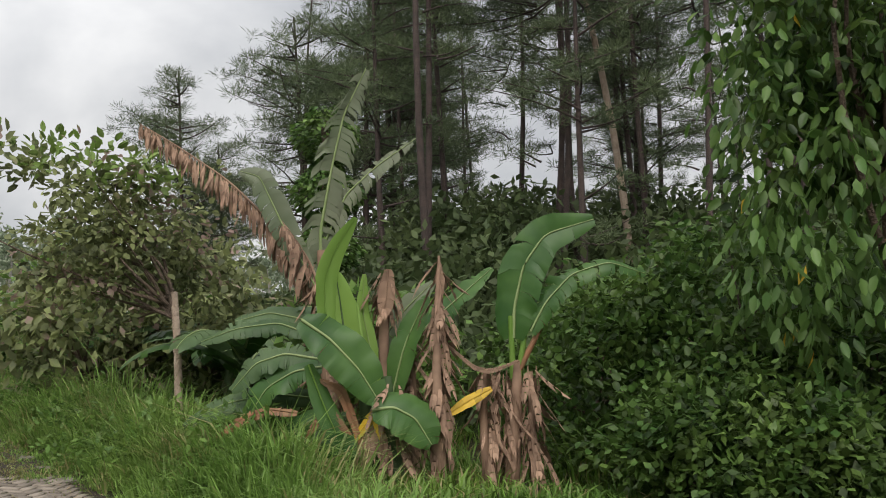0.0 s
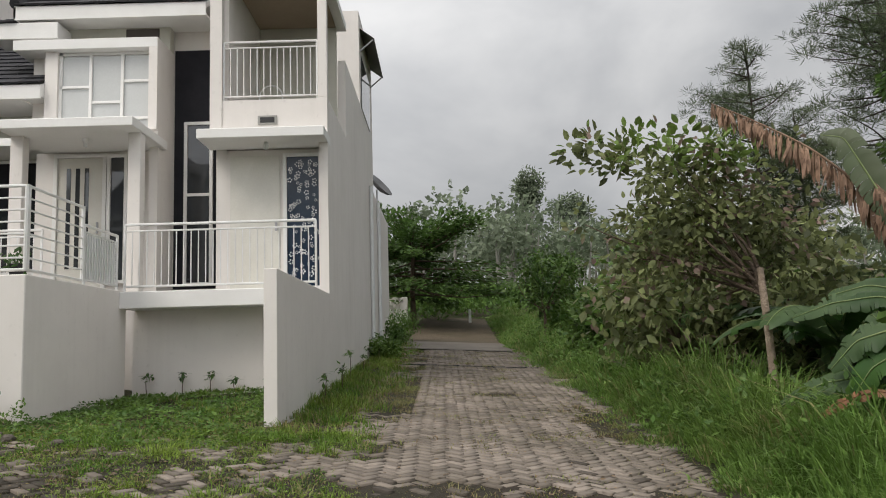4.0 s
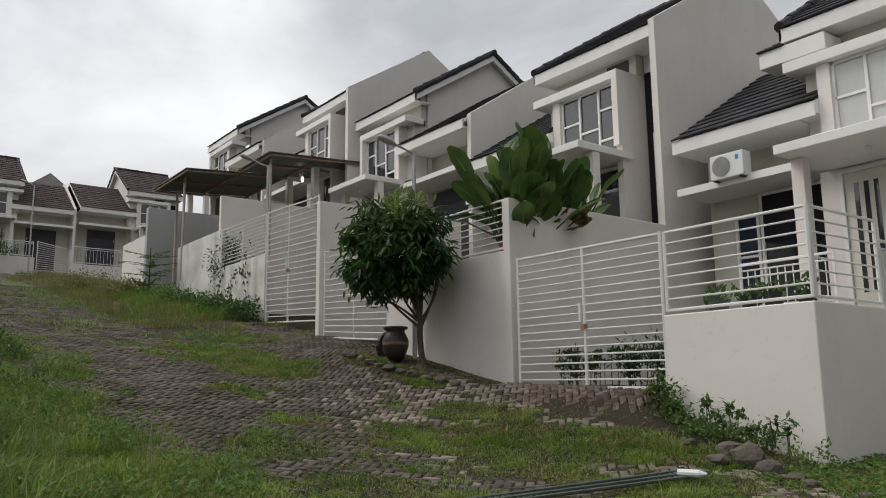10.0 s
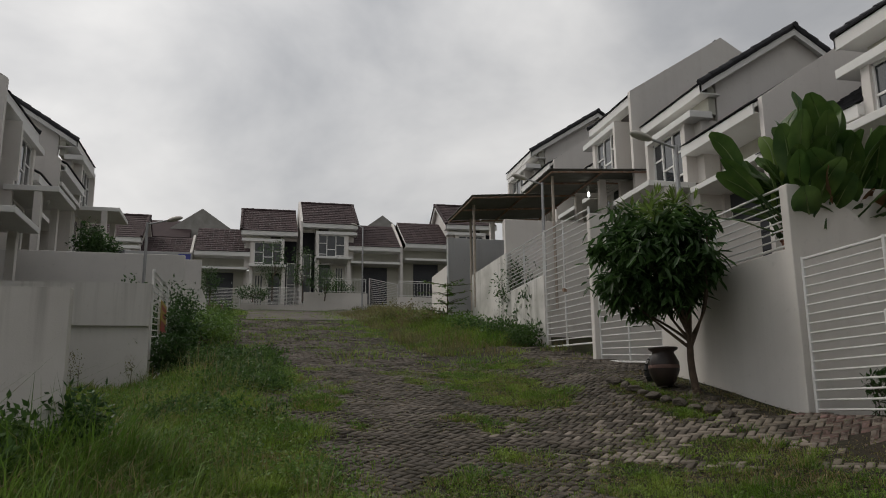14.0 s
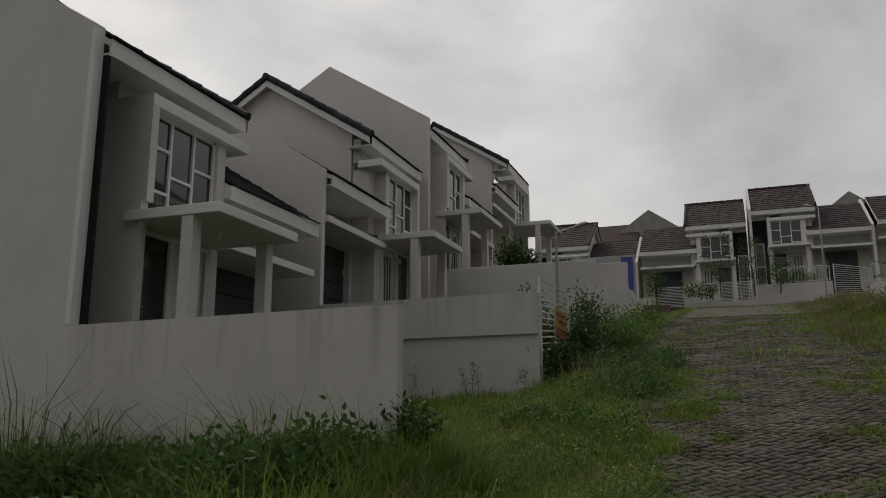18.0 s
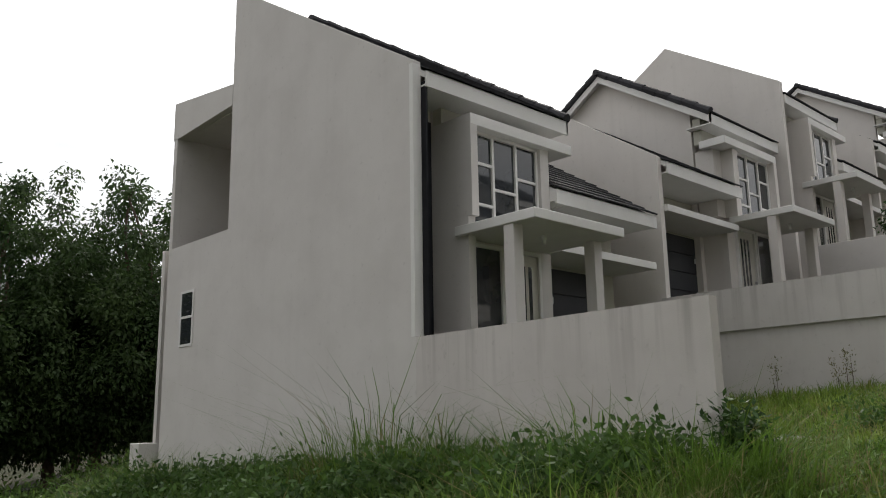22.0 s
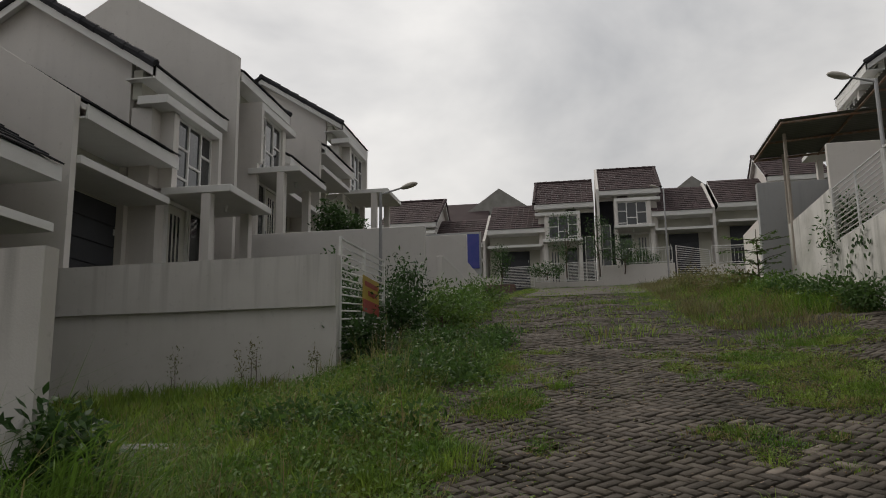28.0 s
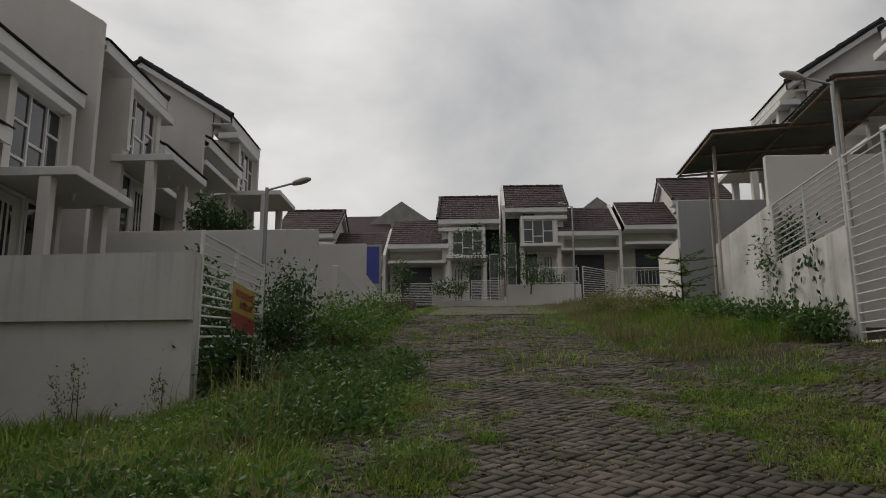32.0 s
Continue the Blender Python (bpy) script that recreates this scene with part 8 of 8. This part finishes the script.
def lawns():
    rng = np.random.default_rng(8)
    def scatter(n, x0, x1, y0, y1, power=1.0, least=0.0):
        x, y = rng.uniform(x0, x1, n), rng.uniform(y0, y1, n)
        g = grassiness(x, y)
        k = (rng.random(n) < g ** power) & (g > least)
        return x[k], y[k]
    def off_porch(x, y):
        ok = ~((x > -6.05) & (x < -4.0) & (y > 9.8)) & ~((y > 9.8) & (x < -4)) & ~((y < 1.2) & (x < -8.7))
        return x[ok], y[ok]
    # thick patches, in clumps
    x, y = off_porch(*scatter(19000, -16, 0.2, 2.0, 8.9, 1.4, 0.35))
    tussocks("short_grass", x, y, 15, 0.08, 0.045 + 0.05 * smoothstep(rough(x, y, 0.8, 2) + 0.4), 0.008, 1.25, "grass", "patchy short grass growing over the paving", rng)
    x, y = off_porch(*scatter(60000, -16, 0.2, 2.0, 8.9, 1.4, 0.3))
    lump = smoothstep(rough(x, y, 2.6, 66) + 0.45)
    feet = np.stack([x, y, gz(x, y) + rng.random(len(x)) * 0.055 * lump], -1)
    tagged(leaf_mesh("low_weeds", feet, rng.normal(size=feet.shape) * [1, 1, 0.45] + [0, 0, 0.25], np.tile([0, 0, 1.0], (len(x), 1)) + rng.normal(0, 0.5, feet.shape), rng.uniform(0.018, 0.042, len(x)), rng.uniform(0.010, 0.020, len(x)), "grass"), "low creeping weeds matted into the grass patches", "weeds", kind="stuff")
    # creeping growth along the joints
    x, y = off_porch(*scatter(36000, -16, 3.1, 1.0, 9.6, 1.0))
    tussocks("creeping_grass", x, y, 4, 0.06, 0.042, 0.011, 1.1, "grass_thin", "thin yellowish grass creeping over the paving", rng)
    x, y = scatter(4000, -46, -16, 2.0, 10.0, 1.3)
    tussocks("street_grass", x, y, 13, 0.16, 0.10, 0.014, 1.1, "grass", "grass patches on the upper street", rng)
    x, y = scatter(5000, -46, -16, 2.0, 10.0, 2.0)
    k = (rough(x, y, 0.35, 3) > -0.05) & (y > 6.9)
    tussocks("dry_grass", x[k], y[k], 9, 0.12, 0.25, 0.010, 0.6, "grass_dry", "dry seeding grass on the upper street", rng)
    x, y = scatter(9000, -0.3, 3.3, 8.6, 24.0, 1.0)
    tussocks("lane_grass", x, y, 7, 0.07, 0.05, 0.010, 1.2, "grass_thin", "thin grass creeping in from the lane's edges", rng)
    # loose tall tufts
    tx, ty = off_porch(*scatter(300, -16, -4, 3.0, 9.0, 1.2, 0.3))
    tussocks("grass_tufts", tx, ty, 60, 0.12, 0.11, 0.007, 0.8, "grass", "taller grass tufts between the paving", rng)
    # meadow before the end wall and its fence
    x, y = rng.uniform(-15, -3.2, 5600), rng.uniform(0.2, 4.4, 5600)
    g = grassiness(x, y)
    far = smoothstep((-4.2 - x + 0.8 * rough(x, y, 0.8, 21)) / 1.6)
    keep = (rng.random(len(x)) < g ** 2 * far) & ~((x < -8.7) & (y < 1.15))
    x, y, g = x[keep], y[keep], g[keep]
    deep = smoothstep((3.9 + 0.4 * rough(x, y, 1.2, 7) - y) / 1.4)
    tussocks("meadow_grass", x, y, 18, 0.12, 0.06 + 0.13 * deep, 0.010, 1.2, "grass", "thick clumpy meadow grass beside the street", rng)
    k = rng.random(len(x)) < 0.10 * deep
    tussocks("meadow_stalks", x[k], y[k], 6, 0.10, 0.42, 0.006, 0.6, "grass_thin", "thin seeding stalks in the meadow", rng)
    x, y = rng.uniform(-33, -18.8, 1500), 9.5 - np.abs(rng.normal(0, 1.0, 1500))
    tussocks("mound_grass", x, y, 16, 0.17, 0.13 + 0.16 * smoothstep((y - 7.4) / 1.4), 0.012, 1.1, "grass", "green grassy mound beside the upper street", rng)
    c = np.stack([rng.uniform(-17.5, -10.6, 420), rng.uniform(1.9, 3.5, 420)], -1)
    c = c[rough(c[:, 0], c[:, 1], 0.8, 61) > 0.0]
    feet = np.stack([c[:, 0], c[:, 1], gz(c[:, 0], c[:, 1]) + rng.uniform(0.05, 0.22, len(c))], -1)
    feet = (feet[:, None] + rng.normal(0, 1, (len(c), 34, 3)) * [0.14, 0.14, 0.06]).reshape(-1, 3)
    tagged(leaf_mesh("weeds", feet, rng.normal(size=feet.shape) + [0, 0, 0.3], rng.normal(size=feet.shape) + [0, 0, 1.2], 0.075, 0.036, "weed_dark"), "dark creeping weeds at the edge of the paving", "weeds", kind="stuff")
    x, y = rng.uniform(-15, -8.9, 800), rng.uniform(-3.0, 1.4, 800)
    tussocks("yard_grass", x, y, 18, 0.18, 0.20, 0.014, 0.85, "grass", "overgrown grass in the open front yard", rng)
    # leafy weeds in the meadow
    x, y = rng.uniform(-14.8, -5.0, 800), rng.uniform(0.6, 4.0, 800)
    k = (rough(x, y, 0.8, 31) > -0.1) & (grassiness(x, y) > 0.6)
    x, y = x[k], y[k]
    c = np.stack([x, y, gz(x, y) + rng.uniform(0.03, 0.20, len(x))], -1)
    feet = (c[:, None] + rng.normal(0, 1, (len(x), 30, 3)) * [0.12, 0.12, 0.06]).reshape(-1, 3)
    tagged(leaf_mesh("weeds", feet, rng.normal(size=feet.shape) + [0, 0, 0.3], rng.normal(size=feet.shape) + [0, 0, 1.5], 0.048, 0.024, "weed"), "low leafy weeds in the meadow grass", "weeds", kind="stuff")
    # tall grass along the end wall
    x = -8.62 + np.abs(rng.normal(0, 0.62, 2300))
    y = rng.uniform(-11.5, 1.7, 2300)
    tussocks("tall_grass", x, y, 20, 0.15, 0.58 + 0.32 * smoothstep(rough(x, y, 0.9, 6) + 0.35), 0.014, 1.1, "grass_tall", "tall rank grass along the foot of the white wall", rng)
    x = -8.2 + rng.exponential(1.9, 1750)
    y = rng.uniform(-7.5, 2.4, 1750)
    ok = x + 0.25 * np.clip(y, 0, 3) + 0.6 * rough(x, y, 0.9, 91) < -2.9
    x, y = x[ok], y[ok]
    fade = smoothstep((-3.2 - x) / 3.0)
    tussocks("rough_grass", x, y, 20, 0.17, 0.16 + 0.26 * fade, 0.012, 1.0, "grass_tall", "rough grass and weeds below the end wall", rng)
    x, y = rng.uniform(-8.6, -7.9, 260), rng.uniform(-8.0, 1.4, 260)
    k = rough(x, y, 1.1, 15) > -0.1
    blades("grass_stalks", x[k], y[k], 0.75, 0.010, 0.4, "grass_tall", "long arching grass stalks against the wall", rng)
    # leafy weeds within it, in uneven stands
    c = np.stack([-8.5 + np.abs(rng.normal(0, 1.15, 1900)), rng.uniform(-9.5, 1.2, 1900)], -1)
    stand = rough(c[:, 0], c[:, 1], 0.75, 17)
    c = c[stand > 0.02]
    stand = stand[stand > 0.02]
    z = gz(c[:, 0], c[:, 1]) + rng.uniform(0.2, 0.9, len(c)) * (0.5 + 0.95 * stand)
    feet = (np.concatenate([c, z[:, None]], -1)[:, None] + rng.normal(0, 0.13, (len(c), 44, 3))).reshape(-1, 3)
    tagged(leaf_mesh("weeds", feet, rng.normal(size=feet.shape) + [0, 0, 0.3], rng.normal(size=feet.shape) + [0, 0, 1], 0.10, 0.05, "weed_dark"), "dark leafy weeds among the tall grass", "weeds", kind="stuff")
    # dead weed stalks before the stepped wall, each with small seed heads
    n = 9
    x, y = rng.uniform(-14.95, -14.6, n), rng.choice([-1.2, 0.2, 0.9], n) + rng.normal(0, 0.22, n)
    high = rng.uniform(0.2, 0.62, n)
    blades("weed_stalks", x, y, high, 0.012, 0.15, "bark", "dry upright weed stalks against the wall", rng, gz(x, y) + 0.1)
    k = np.repeat(np.arange(n), 34)
    feet = np.stack([x[k], y[k], gz(x[k], y[k]) + 0.08 + high[k] * rng.uniform(0.3, 1.0, len(k))], -1) + rng.normal(0, 0.035, (len(k), 3))
    tagged(leaf_mesh("seed_heads", feet, rng.normal(size=feet.shape) + [0, 0, 1], rng.normal(size=feet.shape), 0.05, 0.016, "grass_dry"), "dry seed heads of the weed stalks", "weeds", kind="stuff")
    # verge of the lane
    x = 3.05 + np.abs(rng.normal(0, 0.85, 2900))
    y = rng.uniform(6.5, 40, 2900)
    ok = ((x < 5.0) | (y > 13)) & (rough(x, y, 1.0, 41) > -0.32)
    x, y = x[ok], y[ok]
    tussocks("verge_grass", x, y, 20, 0.15, 0.07 + 0.33 * smoothstep((x - 3.2) / 0.9), 0.013, 1.1, "grass_bright", "long bright grass on the verge of the lane", rng)
    c = np.stack([3.4 + np.abs(rng.normal(0, 0.9, 420)), rng.uniform(6.2, 34, 420)], -1)
    c = c[(rough(c[:, 0], c[:, 1], 0.9, 81) > -0.05) & ((c[:, 0] < 4.6) | (c[:, 1] > 10))]
    feet = np.stack([c[:, 0], c[:, 1], gz(c[:, 0], c[:, 1]) + rng.uniform(0.08, 0.5, len(c)) * smoothstep((c[:, 0] - 3.2) / 0.8)], -1)
    feet = (feet[:, None] + rng.normal(0, 0.12, (len(c), 26, 3)) * [1, 1, 0.6]).reshape(-1, 3)
    tagged(leaf_mesh("weeds", feet, rng.normal(size=feet.shape) + [0, 0, 0.3], rng.normal(size=feet.shape) + [0, 0, 1.2], 0.10, 0.05, "weed"), "leafy weeds among the verge grass", "weeds", kind="stuff")
    x, y = rng.uniform(3.45, 4.6, 420), rng.uniform(6.0, 12.5, 420)
    tussocks("verge_tall_grass", x, y, 22, 0.13, 0.18 + 0.30 * smoothstep((x - 3.3) / 0.8), 0.017, 1.25, "grass_bright", "tall arching grass before the banana plants", rng)
    x, y = 3.2 + np.abs(rng.normal(0, 0.75, 700)), rng.uniform(2.0, 6.9, 700)
    ok = (x < 4.5) & ((x - 5.15) * 0.771 - (y - 6.2) * 0.637 < 0.45)
    x, y = x[ok], y[ok]
    tussocks("clump_grass", x, y, 20, 0.15, 0.10 + 0.20 * smoothstep((x - 3.3) / 0.9), 0.015, 1.2, "grass_bright", "long grass at the foot of the banana plants", rng)
    x, y = rng.uniform(4.6, 7.2, 420), rng.uniform(3.5, 9.0, 420)
    tussocks("clump_undergrowth", x, y, 10, 0.18, 0.18, 0.02, 1.1, "grass_tall", "dark grass between the banana stems", rng)
    x, y = rng.uniform(6.8, 14, 450), rng.uniform(-2, 12, 450)
    tussocks("thicket_grass", x, y, 16, 0.2, 0.5, 0.02, 0.9, "grass_tall", "dark grass under the thicket", rng)
    # low ground cover in the corner yard, open over bare soil in places
    x, y = rng.uniform(-3.9, -0.95, 15000), rng.uniform(7.75, 13.0, 15000)
    bed = 8.15 - 0.42 * smoothstep((x + 3.4) / 1.6) + 0.4 * smoothstep((x + 1.1) / 0.6)
    bare = np.hypot((x + 2.4) / 0.8, (y - 11.8) / 0.6) + 0.4 * rough(x, y, 2.5, 51)
    k = (y > bed) & (rough(x, y, 1.6, 50) + 0.5 * rough(x, y, 5, 52) > -0.22) & (bare > 0.9)
    x, y = x[k], y[k]
    z = gz(x, y) - 0.03 + rng.random(len(x)) * (0.05 + 0.06 * smoothstep(rough(x, y, 1.3, 53) + 0.3))
    feet = np.stack([x, y, z], -1)
    tagged(leaf_mesh("ground_cover", feet, rng.normal(size=feet.shape) * [1, 1, 0.3] + [0, 0, 0.2], np.tile([0, 0, 1.0], (len(x), 1)) + rng.normal(0, 0.35, feet.shape), 0.055, 0.04, "weed"), "low broad-leaved ground cover in the corner yard", "ground cover", kind="stuff")
    x, y = rng.uniform(-3.9, -1.0, 500), rng.uniform(8.6, 13.0, 500)
    k = rough(x, y, 1.2, 55) > 0.02
    tussocks("yard_tufts", x[k], y[k], 12, 0.08, 0.10, 0.008, 0.9, "grass", "short grass in the corner yard", rng)
    x, y = rng.uniform(-0.9, 0.25, 1500), rng.uniform(8.5, 28, 1500)
    k = rng.random(1500) < smoothstep((0.3 - x + 0.5 * rough(x, y, 1.5, 57)) / 0.8)
    tussocks("wall_foot_grass", x[k], y[k], 13, 0.09, 0.12, 0.009, 0.9, "grass", "short grass along the foot of the side wall", rng)
    # weeds at the foot of the porch
    c = np.stack([rng.uniform(-6.1, -3.9, 120), rng.uniform(9.0, 9.72, 120)], -1)
    c = c[rough(c[:, 0], c[:, 1], 1.8, 71) > -0.08]
    feet = np.stack([c[:, 0], c[:, 1], gz(c[:, 0], c[:, 1]) + rng.uniform(0.0, 0.16, len(c))], -1)
    feet = (feet[:, None] + rng.normal(0, 0.06, (len(c), 22, 3))).reshape(-1, 3)
    tagged(leaf_mesh("weeds", feet, rng.normal(size=feet.shape) + [0, 0, 0.3], rng.normal(size=feet.shape) + [0, 0, 1.2], 0.06, 0.03, "weed"), "low weeds at the foot of the porch", "weeds", kind="stuff")
    # fallen leaves and dry bits on the paving and in the grass
    x, y = rng.uniform(-16, 3.2, 9000), rng.uniform(2.6, 13.0, 9000)
    k = (rough(x, y, 1.4, 61) > -0.05) & ~((y > 9.7) & (x < -0.95) & (x > -40) & ~((x > -3.9) & (y < 13)))
    x, y = x[k], y[k]
    feet = np.stack([x, y, gz(x, y) + 0.006 + 0.012 * rng.random(len(x))], -1)
    tagged(leaf_mesh("dry_litter", feet, rng.normal(size=feet.shape) * [1, 1, 0.12], np.tile([0, 0, 1.0], (len(x), 1)) + rng.normal(0, 0.2, feet.shape), rng.uniform(0.02, 0.06, len(x)), rng.uniform(0.01, 0.03, len(x)), "litter"), "dry leaf litter scattered over the paving", "litter", kind="stuff")
    # clods of earth that lie over the joints beside the patches
    x, y = scatter(7000, -16, -0.5, 2.8, 8.6, 1.0)
    feet = np.stack([x, y, gz(x, y) + 0.004], -1)
    size = rng.uniform(0.02, 0.065, len(x))
    tagged(leaf_mesh("loose_earth", feet, rng.normal(size=feet.shape) * [1, 1, 0.06], np.tile([0, 0, 1.0], (len(x), 1)) + rng.normal(0, 0.12, feet.shape), size, size * 0.8, "soil", rich=True), "crumbs of earth spread over the joints", "soil", kind="stuff")


lawns()
# dirt track behind the end house
xs, ss = np.meshgrid(np.linspace(-40, 14, 60), np.linspace(-0.9, 0.9, 5))
ys = -18.9 + ss
v = np.stack([xs, ys, gz(xs, ys) + 0.02], -1).reshape(-1, 3)
tagged(mesh_of("dirt_track", v, [(a * 60 + b, a * 60 + b + 1, (a + 1) * 60 + b + 1, (a + 1) * 60 + b) for a in range(4) for b in range(59)], "soil"), "bare earth track behind the end house", "track", kind="structure")
